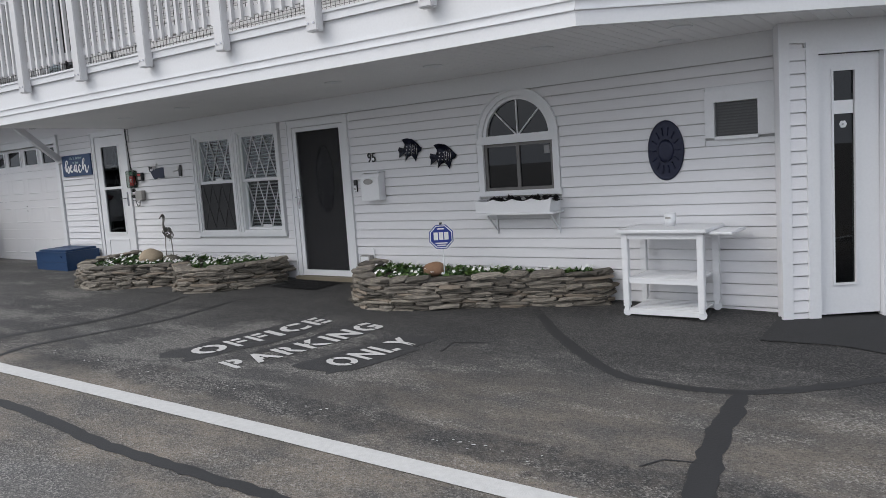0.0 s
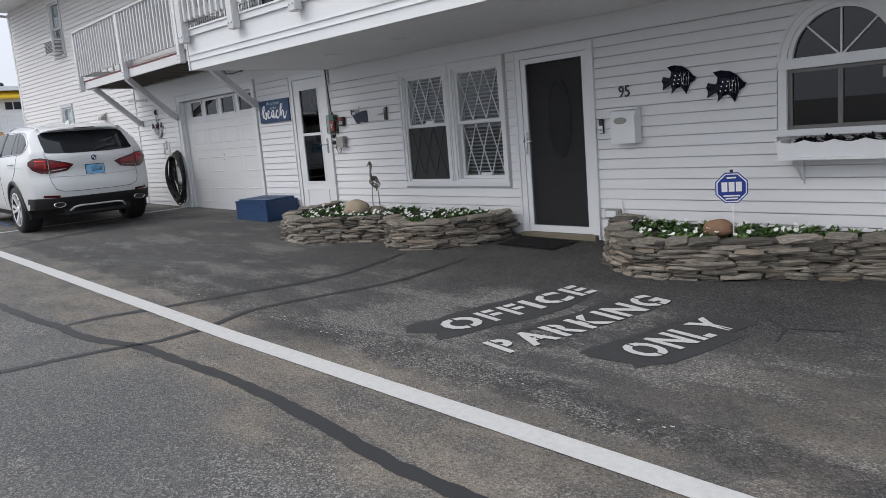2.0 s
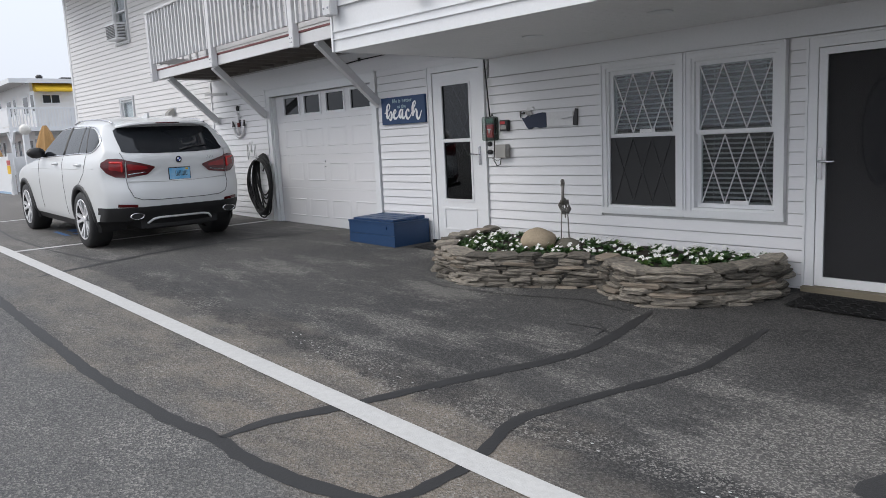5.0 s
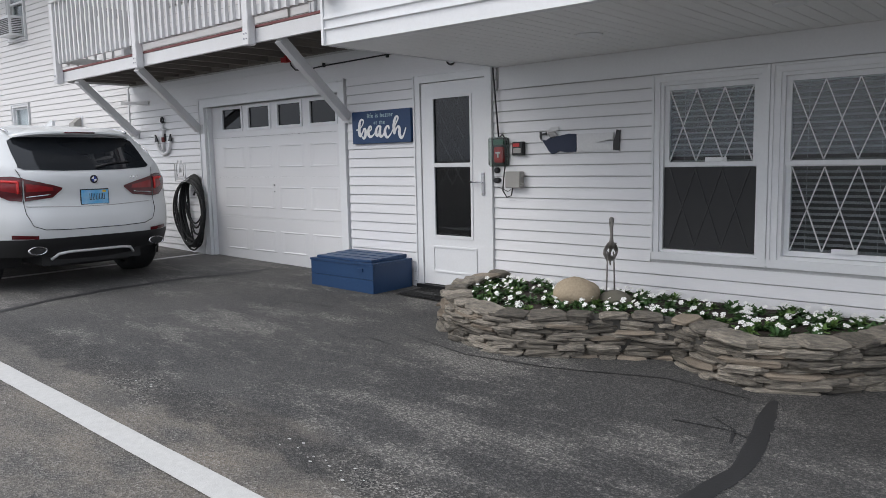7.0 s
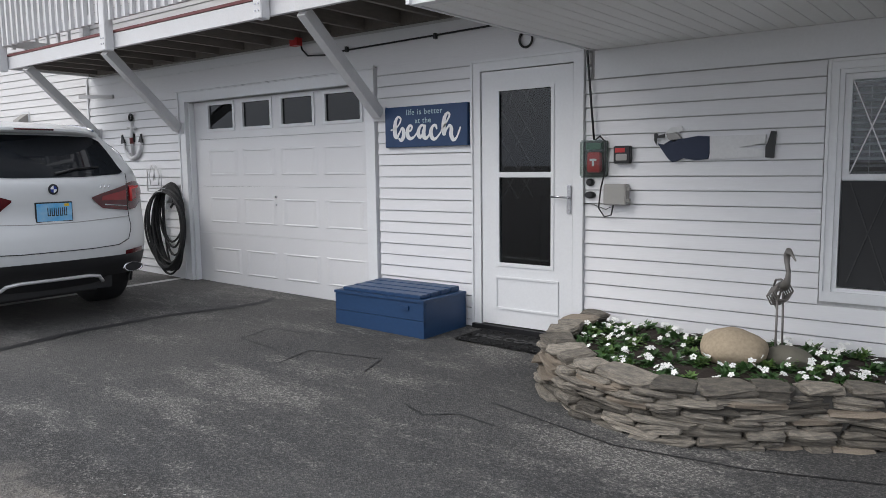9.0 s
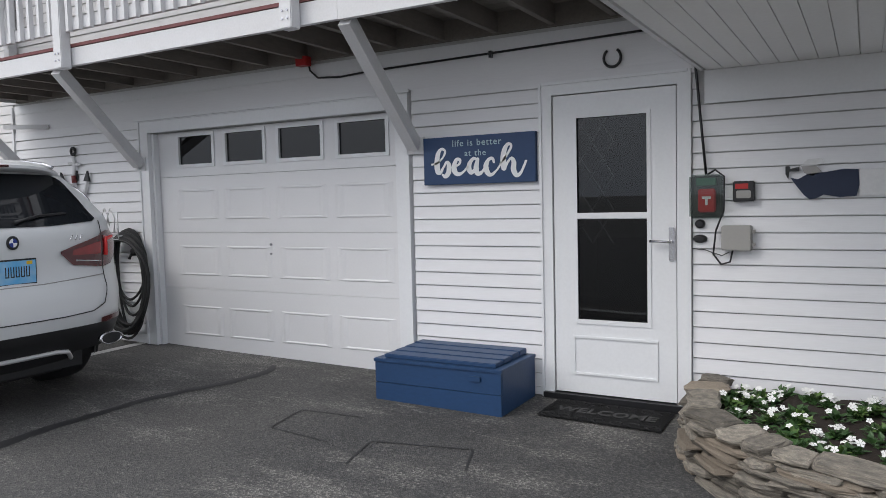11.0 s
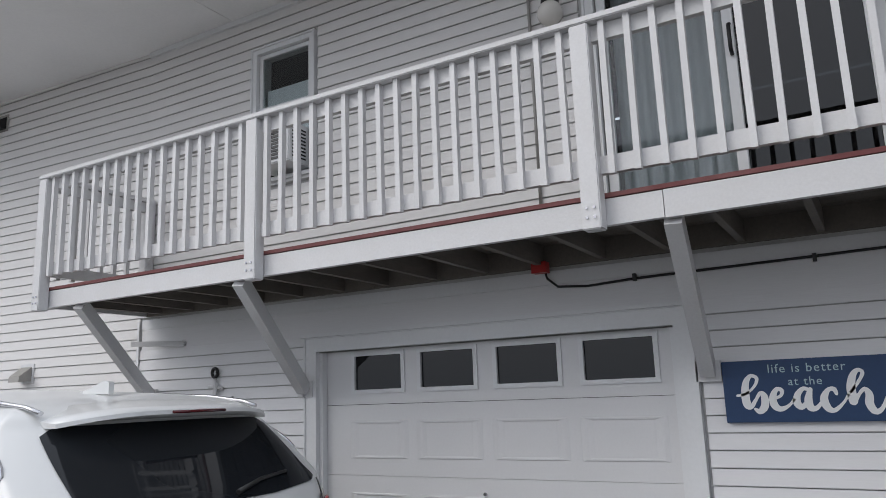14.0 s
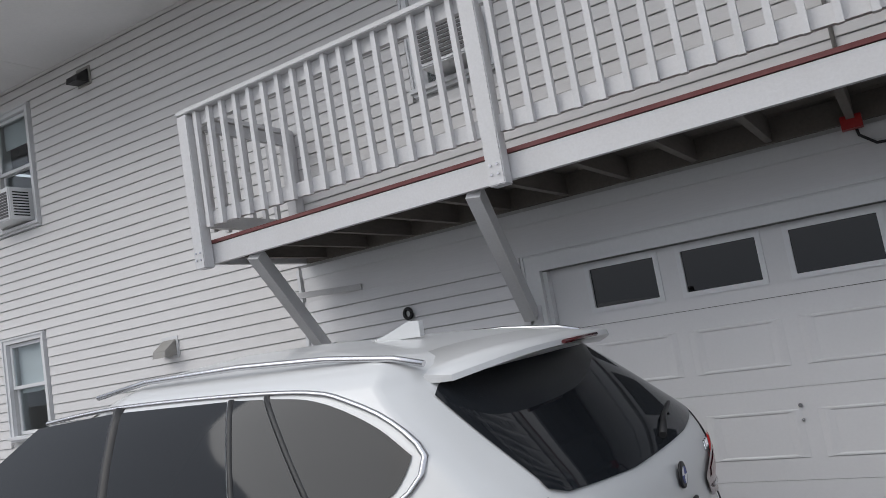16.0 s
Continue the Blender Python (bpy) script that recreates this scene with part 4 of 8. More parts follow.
# window box below it
fb = thing("flower_box", (-3.76, 6.35, 0.97), "white window flower box with a scalloped front on brackets", "flower box")
bm = B()
top = [(-4.19 + 0.85 * k / 48, 1.115 - 0.022 * abs(math.sin(math.pi * 4 * k / 48))) for k in range(49)]
prism(bm, [(-4.17, 0.985), (-3.36, 0.985)] + top[::-1], 0.02, Matrix.Translation((0, 6.22, 0)))
part("front_board", bm, TRIM, fb)
for a in (-4.175, -3.375):
    part("end_board", box(B(), a, a + 0.02, 6.242, 6.432, 0.985, 1.115), TRIM, fb)
part("bottom_board", box(B(), -4.20, -3.32, 6.21, 6.432, 0.965, 0.984), TRIM, fb)
for x in (-4.07, -3.38):
    bm = B()
    beam(bm, (x, 6.437, 0.96), (x, 6.437, 0.76), 0.02, 0.016, (0, 1, 0)), beam(bm, (x, 6.43, 0.80), (x, 6.26, 0.96), 0.014, 0.014, (1, 0, 0))
    part("bracket", bm, TRIM, fb)
part("soil", box(B(), -4.15, -3.38, 6.245, 6.43, 0.987, 1.075), SOIL, fb)


def leaf_mass(bm, spots, size, n, rnd, flat=0.6):
    """Many small bent leaves round each spot."""
    for (x, y, z, r) in spots:
        for _ in range(n):
            a, e = rnd.uniform(0, 2 * math.pi), rnd.uniform(-0.2, 1.3)
            d = Vector((math.cos(a) * math.cos(e), math.sin(a) * math.cos(e), math.sin(e) * flat))
            c = Vector((x, y, z)) + d * r * rnd.uniform(0.35, 1.0)
            if c.y > WALL_Y - 0.04:
                continue
            out = (d + Vector((rnd.uniform(-.5, .5), rnd.uniform(-.5, .5), rnd.uniform(-.2, .5)))).normalized()
            side = out.cross(Vector((rnd.uniform(-.3, .3), rnd.uniform(-.3, .3), 1))).normalized()
            nrm = side.cross(out)
            s = size * rnd.uniform(0.7, 1.3)
            p = [c - out * s * 0.5, c + side * s * 0.34 + nrm * s * 0.08, c + out * s * 0.1 - nrm * s * 0.04, c - side * s * 0.34 + nrm * s * 0.08, c + out * s * 0.62 - nrm * s * 0.15]
            v = [bm.verts.new(q) for q in p]
            bm.faces.new((v[0], v[1], v[2])), bm.faces.new((v[0], v[2], v[3])), bm.faces.new((v[1], v[4], v[2])), bm.faces.new((v[2], v[4], v[3]))
    return bm


rnd = random.Random(8)
for k in range(4):
    bx = -4.12 + 0.20 * k + 0.03
    solid("dark_plant", leaf_mass(B(), [(bx + 0.05, 6.34, 1.09, 0.07), (bx + 0.13, 6.33, 1.09, 0.06)], 0.05, 45, rnd), DARKLEAF, "low dark-leaved plant in the window box", "plant", "plants in the window box")

# wall air-conditioner sleeve
ac = thing("air_conditioner", (-1.73, WALL_Y, 1.56), "wall air conditioner with dark grille in a white frame", "air conditioner")
for a, b, c, d in ((-1.98, -1.905, 1.55, 1.93), (-1.565, -1.44, 1.55, 1.93), (-1.905, -1.565, 1.835, 1.93), (-1.905, -1.565, 1.53, 1.558)):
    part("frame_board", box(B(), a, b, WALL_Y - 0.05, WALL_Y + 0.01, c, d), TRIM, ac)
for c, d in ((1.484, 1.529), (1.931, 1.964)):
    part("backing_strip", box(B(), -1.985, -1.425, WALL_Y - 0.012, WALL_Y + 0.01, c, d), TRIM, ac)
part("grille_back", box(B(), -1.9, -1.57, WALL_Y - 0.006, WALL_Y + 0.1, 1.562, 1.829), mat("grey_grille", (0.07, 0.072, 0.075), 0.5), ac)
for k in range(11):
    z = 1.575 + 0.0235 * k
    part("grille_slat", box(B(), -1.895, -1.575, WALL_Y - 0.014, WALL_Y - 0.007, z, z + 0.012), mat("grey_slat", (0.09, 0.092, 0.095), 0.5) if k == 0 else bpy.data.materials["grey_slat"], ac)

# sectional garage door
gd = thing("garage_door", (-13.96, 6.56, gtop(-14)), "white sectional garage door with four small windows, closed", "garage door")
GY = WALL_Y + 0.075
zb = gtop(-14.0) - 0.03
edges = [zb, zb + 0.59, zb + 1.10, zb + 1.61, 2.295]
GW = [(-15.02, -14.60), (-14.43, -14.0), (-13.82, -13.38), (-13.20, -12.75)]
for k, (a, b) in enumerate(zip(edges, edges[1:])):
    if k == 3:
        bm = B()
        cols = [-15.315] + [v for w in GW for v in w] + [-12.605]
        for c, d in zip(cols[::2], cols[1::2]):
            box(bm, c, d, GY, GY + 0.04, a + 0.002, b)
        for c, d in GW:
            box(bm, c, d, GY, GY + 0.04, a + 0.002, 2.0), box(bm, c, d, GY, GY + 0.04, 2.25, b)
        sec = part("door_section", bm, DOORPAINT, gd)
        for c, d in GW:
            bm = B()
            for p in ((c - 0.03, c, 1.97, 2.28), (d, d + 0.03, 1.97, 2.28), (c, d, 1.97, 2.0), (c, d, 2.25, 2.28)):
                box(bm, p[0], p[1], GY - 0.012, GY - 0.0003, p[2], p[3])
            part("window_frame", bm, TRIM, sec)
            p = part("pane", box(B(), c, d, GY + 0.01, GY + 0.014, 2.0, 2.25), GARAGE_PANE, sec)
            p.visible_shadow = False
    else:
        sec = part("door_section", box(B(), -15.315, -12.605, GY, GY + 0.04, a + 0.001, b - 0.0015), DOORPAINT, gd)
        for c, d in GW:
            bm = B()
            m0, m1 = (a + b) / 2 - 0.135, (a + b) / 2 + 0.135
            v = [bm.verts.new((x, GY + dy, z)) for u, o, dy in ((0.05, 0.034, -.0005), (0.018, 0.028, -.007), (0.004, 0.020, -.007), (-0.03, 0.012, -.001))
                 for x, z in ((c - u, m0 - o + .034), (d + u, m0 - o + .034), (d + u, m1 + o - .034), (c - u, m1 + o - .034))]
            for o in (0, 4, 8):
                for i in range(4):
                    bm.faces.new((v[o + i], v[o + (i + 1) % 4], v[o + 4 + (i + 1) % 4], v[o + 4 + i]))
            bm.faces.new(v[12:])
            part("raised_panel", bm, DOORPAINT, sec)
part("bottom_seal", box(B(), -15.315, -12.605, GY, GY + 0.04, zb - 0.05, zb + 0.003), RUBBER, gd, "black rubber bottom seal")
bm = B()
tube(bm, [(-13.95, GY - 0.012, 1.28), (-13.95, GY, 1.28)], 0.012, 8), tube(bm, [(-13.95, GY - 0.012, 1.20), (-13.95, GY, 1.20)], 0.008, 8)
part("lock", bm, CHROME, gd)
gt = thing("trim_garage", (-13.96, WALL_Y, gtop(-14)), "white wooden trim round the garage opening", "door trim", kind="structure")
casing(-15.32, -12.60, gtop(-14) - 0.08, 2.30, 0.12, parent=gt, foot=False)
for a, b in ((-15.32, -15.29), (-12.63, -12.60)):
    part("stop_strip", box(B(), a, b, WALL_Y + 0.014, GY - 0.003, gtop(-14) - 0.08, 2.29), TRIM, gt)
part("drip_cap", box(B(), -15.46, -12.46, WALL_Y - 0.06, WALL_Y - 0.041, 2.41, 2.435), TRIM, gt)

# sliding glass door and small windows upstairs
sl = thing("door_3", (-12.1, WALL_Y, 3.08), "white-framed sliding glass patio door, closed", "sliding door", kind="structure")
x0, x1, z0, z1 = HOLES["slider"]
casing(x0, x1, z0, z1, 0.075, parent=sl)
sash(sl, x0 + 0.01, -12.08, z0 + 0.02, z1 - 0.02, WALL_Y + 0.01, 0.06, PANE)
sash(sl, -12.14, x1 - 0.01, z0 + 0.02, z1 - 0.02, WALL_Y + 0.05, 0.06, PANE_DARK)
part("pull_handle", tube(B(), [(-12.10, WALL_Y + 0.0, 3.9), (-12.10, WALL_Y - 0.04, 3.92), (-12.10, WALL_Y - 0.04, 4.08), (-12.10, WALL_Y + 0.0, 4.1)], 0.012, 8), BLACK, sl)
part("jamb_channel", box(B(), x1 - 0.12, x1 - 0.075, WALL_Y - 0.004, WALL_Y + 0.045, z0 + 0.02, z1 - 0.02), TRIM, sl)
curt = thing("curtain", (-12.5, 6.70, 2.75), "pale grey curtain drawn behind the sliding door", "curtain")
bm = B()
prev = None
for k in range(60):
    x = -12.85 + 0.72 * k / 59
    pair = [bm.verts.new((x, 6.58 + 0.02 * math.sin(k * 1.1), z)) for z in (2.752, 4.86)]
    if prev:
        bm.faces.new((prev[0], pair[0], pair[1], prev[1])).smooth = True
    prev = pair
bmesh.ops.solidify(bm, geom=bm.faces[:], thickness=0.003)
part("cloth", bm, mat("pale_grey_curtain", (0.66, 0.69, 0.73), 0.8), curt)
for key, num, lab in (("up", 3, "small white upstairs window with a window air conditioner"), ("far_up", 4, "tall white upstairs window at the end of the house"),
                      ("far_low", 5, "small white ground-floor window")):
    x0, x1, z0, z1 = HOLES[key] if key == "up" else WEST_HOLES[key]
    wy = WALL_Y if key == "up" else WEST_Y
    w = thing("window_" + str(num), (x0, wy, z0), lab, "window", kind="structure")
    casing(x0, x1, z0, z1, 0.06, wy, parent=w, sill=True)
    zm = (z0 + z1) / 2 + (0.05 if key == "up" else 0)
    sash(w, x0 + 0.005, x1 - 0.005, zm, z1 - 0.005, wy + 0.01)
    sash(w, x0 + 0.005, x1 - 0.005, z0 + 0.005, zm + 0.03, wy + 0.045)
    bm = B()
    box(bm, x0 + 0.03, x1 - 0.03, wy + 0.085, wy + 0.09, *((zm - 0.22, zm + 0.22) if key == "up" else (zm - (0.05 if key != "far_up" else -0.3), z1 - 0.03)))
    part("shade", bm, mat("pale_roller_shade", (0.74, 0.77, 0.80), 0.8) if key == "up" else bpy.data.materials["pale_roller_shade"], w, "pale roller shade")
GRILLE = mat("dark_grey_louvre", (0.10, 0.10, 0.10), 0.5)
for x0, x1, z0, uy in ((-15.84, -15.42, 3.82, WALL_Y), (-21.28, -20.78, 3.88, WEST_Y)):
    u = thing("window_air_conditioner", ((x0 + x1) / 2, uy - 0.1, z0), "white window air conditioner jutting from an upstairs window", "air conditioner", "window air conditioners")
    part("case", box(B(), x0, x1, uy - 0.24, uy + 0.06, z0, z0 + 0.34, 0.01), PLASTIC, u)
    for k in range(9):
        part("louvre", box(B(), x0 + 0.03, x1 - 0.03, uy - 0.248, uy - 0.2395, z0 + 0.03 + 0.03 * k, z0 + 0.050 + 0.03 * k), GRILLE, u)
        part("louvre", box(B(), x1 - 0.001, x1 + 0.006, uy - 0.2, uy - 0.04, z0 + 0.04 + 0.03 * k, z0 + 0.052 + 0.03 * k), BLACK, u)

# eave over everything
ev = thing("eave", (-12, 5.6, 5.36), "white boarded roof eave with panel seams", "eave", kind="structure")
xs = [-24.35 + 4.03 * k for k in range(7)]
for a, b in zip(xs, xs[1:]):
    part("soffit_panel", box(B(), a + 0.003, b - 0.003, 4.85, WALL_Y + 0.15, 5.362, 5.38), SOFFIT, ev)
part("eave_fascia", box(B(), -24.4, -0.1, 4.80, 4.848, 5.33, 5.56), TRIM, ev)
part("bed_moulding", box(B(), WEST_X, -0.3, WALL_Y - 0.04, WALL_Y + 0.01, 5.31, 5.361), TRIM, ev)
part("gutter", tube(B(), [(-24.5, 4.76, 5.42), (-0.1, 4.76, 5.42)], 0.05, 10), TRIM, ev)
part("downspout", tube(B(), [(-24.33, 4.75, 5.38), (-24.33, 6.1, 5.26), (-24.3, 6.19, 5.1), (-24.3, 6.19, 0.6)], 0.035, 8), TRIM, ev)
solid("roof", box(B(), -24.4, 2.6, 4.8, 11.3, 5.57, 5.72), ROOFING, "flat roof of the house", "roof", kind="structure")
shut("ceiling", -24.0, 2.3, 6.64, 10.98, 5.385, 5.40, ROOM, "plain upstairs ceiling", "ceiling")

# ---- left balcony on braces ----
DY, ZB, ZT = 5.48, 2.735, 3.79
bal = thing("balcony", (-13.8, DY, ZB), "white wooden balcony on diagonal braces with red-edged deck", "balcony")
part("rim_joist", box(B(), -17.28, -12.36, DY - 0.02, DY + 0.02, ZB, ZB + 0.135), RAIL, bal)
part("rim_joist", box(B(), -12.355, -10.41, DY - 0.024, DY + 0.016, ZB - 0.004, ZB + 0.135), RAIL, bal)
part("deck_edge", box(B(), -17.28, -10.41, DY - 0.027, DY + 0.06, ZB + 0.140, ZB + 0.163), REDSTRIP, bal, "worn barn-red deck edge")
for k in range(7):
    y = DY + 0.065 + 0.13 * k
    part("deck_board", box(B(), -17.27, -10.42, y, y + 0.124, ZB + 0.138, ZB + 0.163), WOODDARK, bal)
for k in range(17):
    x = -17.1 + 0.41 * k
    part("joist", box(B(), x, x + 0.04, DY + 0.021, WALL_Y - 0.02, ZB + 0.005, ZB + 0.135), WOODDARK, bal)
part("wall_joist", box(B(), -17.27, -10.42, WALL_Y - 0.062, WALL_Y - 0.021, ZB - 0.003, ZB + 0.137), WOODDARK, bal)
part("end_joist", box(B(), -17.32, -17.281, DY - 0.02, WALL_Y - 0.02, ZB, ZB + 0.135), RAIL, bal)
for x in (-17.30, -14.98, -12.69):
    part("post", box(B(), x - 0.05, x + 0.05, DY - 0.115, DY - 0.028, ZB - 0.03, ZT, 0.006), RAIL, bal)
    for dz in (0.03, 0.08):
        for dx in (-0.02, 0.02):
            part("bolt", tube(B(), [(x + dx, DY - 0.122, ZB + dz), (x + dx, DY - 0.114, ZB + dz)], 0.008, 8), CHROME, bal)
part("top_rail", box(B(), -17.35, -10.43, DY - 0.12, DY - 0.015, ZT + 0.001, ZT + 0.036, 0.005), RAIL, bal)
for a, b in ((-17.25, -15.03), (-14.93, -12.74), (-12.64, -10.42)):
    part("upper_stringer", box(B(), a, b, DY - 0.06, DY - 0.022, ZT - 0.09, ZT - 0.002), RAIL, bal)
    part("lower_stringer", box(B(), a, b, DY - 0.06, DY - 0.022, ZB + 0.255, ZB + 0.345), RAIL, bal)
    n = round((b - a) / 0.131)
    for k in range(n):
        x = a + (b - a) * (k + 0.5) / n
        me = bpy.data.meshes.get("baluster_mesh")
        if me is None:
            bm = B()
            box(bm, -0.016, 0.016, -0.018, 0.018, -0.42, 0.41)
            me = mesh_of("baluster_mesh", bm, RAIL)
        o = hang(new("baluster", me), bal)
        o.matrix_basis = pose(x, DY - 0.079, ZB + 0.66, 0, 0.3 * math.sin(k * 2.3), 0)
# end rail
part("top_rail", box(B(), -17.35, -17.25, DY - 0.012, WALL_Y - 0.03, ZT + 0.001, ZT + 0.036), RAIL, bal)
part("lower_stringer", box(B(), -17.31, -17.275, DY - 0.02, WALL_Y - 0.03, ZB + 0.255, ZB + 0.345), RAIL, bal)
part("upper_stringer", box(B(), -17.31, -17.275, DY - 0.02, WALL_Y - 0.03, ZT - 0.09, ZT - 0.002), RAIL, bal)
part("wall_post", box(B(), -17.34, -17.25, WALL_Y - 0.115, WALL_Y - 0.027, ZB + 0.17, ZT), RAIL, bal)
for k in range(6):
    o = hang(new("baluster", bpy.data.meshes["baluster_mesh"]), bal)
    o.matrix_basis = pose(-17.33, DY + 0.08 + 0.13 * k, ZB + 0.66)
for xt, xb in ((-16.92, -17.20), (-15.20, -15.42), (-12.33, -12.42)):
    part("brace", beam(B(), (xt, DY + 0.03, ZB + 0.0), (xb, WALL_Y - 0.05, 2.02), 0.09, 0.085, (1, 0, 0)), RAIL, bal)
    part("brace_foot", box(B(), xb - 0.07, xb + 0.07, WALL_Y - 0.04, WALL_Y - 0.016, 1.96, 2.08), RAIL, bal)
part("cross_strut", beam(B(), (-17.3, WALL_Y - 0.18, 2.48), (-16.8, WALL_Y - 0.02, 2.46), 0.03, 0.045), RAIL, bal)

# ---- broad right-hand deck with a closed soffit ----
DL, DR = Vector((-10.40, 4.47)), Vector((-2.36, 4.84))
DE = DR + Vector((math.cos(radians(36)), math.sin(radians(36)))) * 5.0
dk = thing("deck", (-6.4, 4.7, 2.35), "broad white upper deck with panelled fascia and recessed soffit lights", "deck", kind="structure")
SEG = [(DL, DR), (DR, DE)]


def along(a, b, prof, name, material, label=""):
    """A moulding with a profile of outward distance and height, along the deck's edge from a to b."""
    d = (b - a).normalized()
    out = Vector((d.y, -d.x))
    bm = B()
    ends = [[bm.verts.new((p.x + out.x * o, p.y + out.y * o, z)) for o, z in prof] for p in (a, b)]
    for i in range(len(prof)):
        j = (i + 1) % len(prof)
        bm.faces.new((ends[0][i], ends[0][j], ends[1][j], ends[1][i]))
    bm.faces.new(ends[0][::-1]), bm.faces.new(ends[1])
    return part(name, bm, material, dk, label)


for a, b in SEG:
    along(a, b, [(0, 2.352), (0.0, 2.452), (0.016, 2.456), (0.016, 2.466), (-0.06, 2.466), (-0.06, 2.352)], "lower_fascia", TRIM)
    along(a, b, [(0.002, 2.467), (0.002, 2.520), (0.018, 2.524), (0.018, 2.536), (-0.06, 2.536), (-0.06, 2.467)], "middle_fascia", TRIM)
    along(a, b, [(0.008, 2.537), (0.008, 2.735), (-0.06, 2.735), (-0.06, 2.537)], "upper_fascia", TRIM)
    along(a, b, [(0.035, 2.736), (0.035, 2.80), (0.05, 2.802), (0.05, 2.822), (-0.06, 2.822), (-0.06, 2.736)], "ledge_trim", TRIM)
    d = (b - a).normalized()
    out = Vector((d.y, -d.x))
    L = (b - a).length
    along(a, b, [(0.02, 3.80), (0.12, 3.80), (0.12, 3.836), (0.02, 3.836)], "top_rail", RAIL)
    along(a, b, [(0.03, 2.92), (0.06, 2.92), (0.06, 3.0), (0.03, 3.0)], "lower_stringer", RAIL)
    along(a, b, [(0.03, 3.71), (0.06, 3.71), (0.06, 3.795), (0.03, 3.795)], "upper_stringer", RAIL)
    n = round(L / 1.19)
    for k in range(n + 1):
        p = a + d * (0.07 + (L - 0.07) * k / n if a is DL else 0.6 + (L - 0.6) * k / n)
        bm = B()
        m = Matrix.Translation((p.x, p.y, 0)) @ pose(0, 0, 0, 0, 0, math.degrees(math.atan2(d.y, d.x)))
        box(bm, -0.062, 0.062, -0.125, -0.037, 2.655, 3.80, 0.008)
        bm.transform(m)
        part("post", bm, RAIL, dk)
        for dx in (-0.03, 0.03):
            bm = B()
            tube(bm, [(dx, -0.133, 2.72), (dx, -0.124, 2.72)], 0.010, 8)
            bm.transform(m)
            part("bolt", bm, CHROME, dk)
    m = math.degrees(math.atan2(d.y, d.x))
    nb = int(L / 0.125)
    for k in range(nb):
        s = 0.16 + 0.125 * k
        if min(abs((s - 0.07) - (L - 0.07) / n * q) for q in range(n + 1)) < 0.085 or s > L - 0.05:
            continue
        p = a + d * s + out * 0.079
        o = hang(new("baluster", bpy.data.meshes["baluster_mesh"]), dk)
        o.matrix_basis = pose(p.x, p.y, 3.31, 0, 0, m)
    bm = B()
    for k in range(int(L / 0.05)):
        p = a + d * 0.05 * k + out * 0.01
        box(bm, p.x - 0.0015, p.x + 0.0015, p.y - 0.0015, p.y + 0.0015, 2.83, 3.79)
    for k in range(19):
        z = 2.85 + 0.05 * k
        pa, pb = a + out * 0.01, b + out * 0.01
        beam(bm, (pa.x, pa.y, z), (pb.x, pb.y, z), 0.003, 0.003)
    tagged(part("wire_mesh", bm, MESH, dk, "dark square wire mesh"), kind="stuff")
# rail on the deck's west end, out to where the balcony rail meets it
part("top_rail", box(B(), -10.46, -10.37, 4.44, 5.37, 3.80, 3.836), RAIL, dk)
for z0, z1 in ((2.92, 3.0), (3.71, 3.795)):
    part("end_stringer", box(B(), -10.44, -10.405, 4.44, 5.37, z0, z1), RAIL, dk)
for k in range(7):
    o = hang(new("baluster", bpy.data.meshes["baluster_mesh"]), dk)
    o.matrix_basis = pose(-10.46, 4.54 + 0.125 * k, 3.31)
# deck surface and soffit
poly = [(DL.x + 0.001, DL.y + 0.062), (DR.x - 0.02, DR.y + 0.062), (DE.x - 0.05, DE.y + 0.05), (DE.x - 1.2, DE.y + 1.6), (-1.33, 6.21), (-1.42, 6.44), (DL.x, 6.44)]
for nm, z0, z1, mt in (("deck_floor", 2.74, 2.80, WOODDARK), ("soffit_back", 2.366, 2.38, SOFFIT)):
    bm = B()
    a = [bm.verts.new((x, y, z0)) for x, y in poly]
    b = [bm.verts.new((x, y, z1)) for x, y in poly]
    bm.faces.new(a[::-1]), bm.faces.new(b)
    for i in range(len(poly)):
        j = (i + 1) % len(poly)
        bm.faces.new((a[i], a[j], b[j], b[i]))
    part(nm, bm, mt, dk)


def inside(x, y):
    c = False
    for (xa, ya), (xb, yb) in zip(poly, poly[1:] + poly[:1]):
        if (ya > y) != (yb > y) and x < (xb - xa) * (y - ya) / (yb - ya) + xa:
            c = not c
    return c


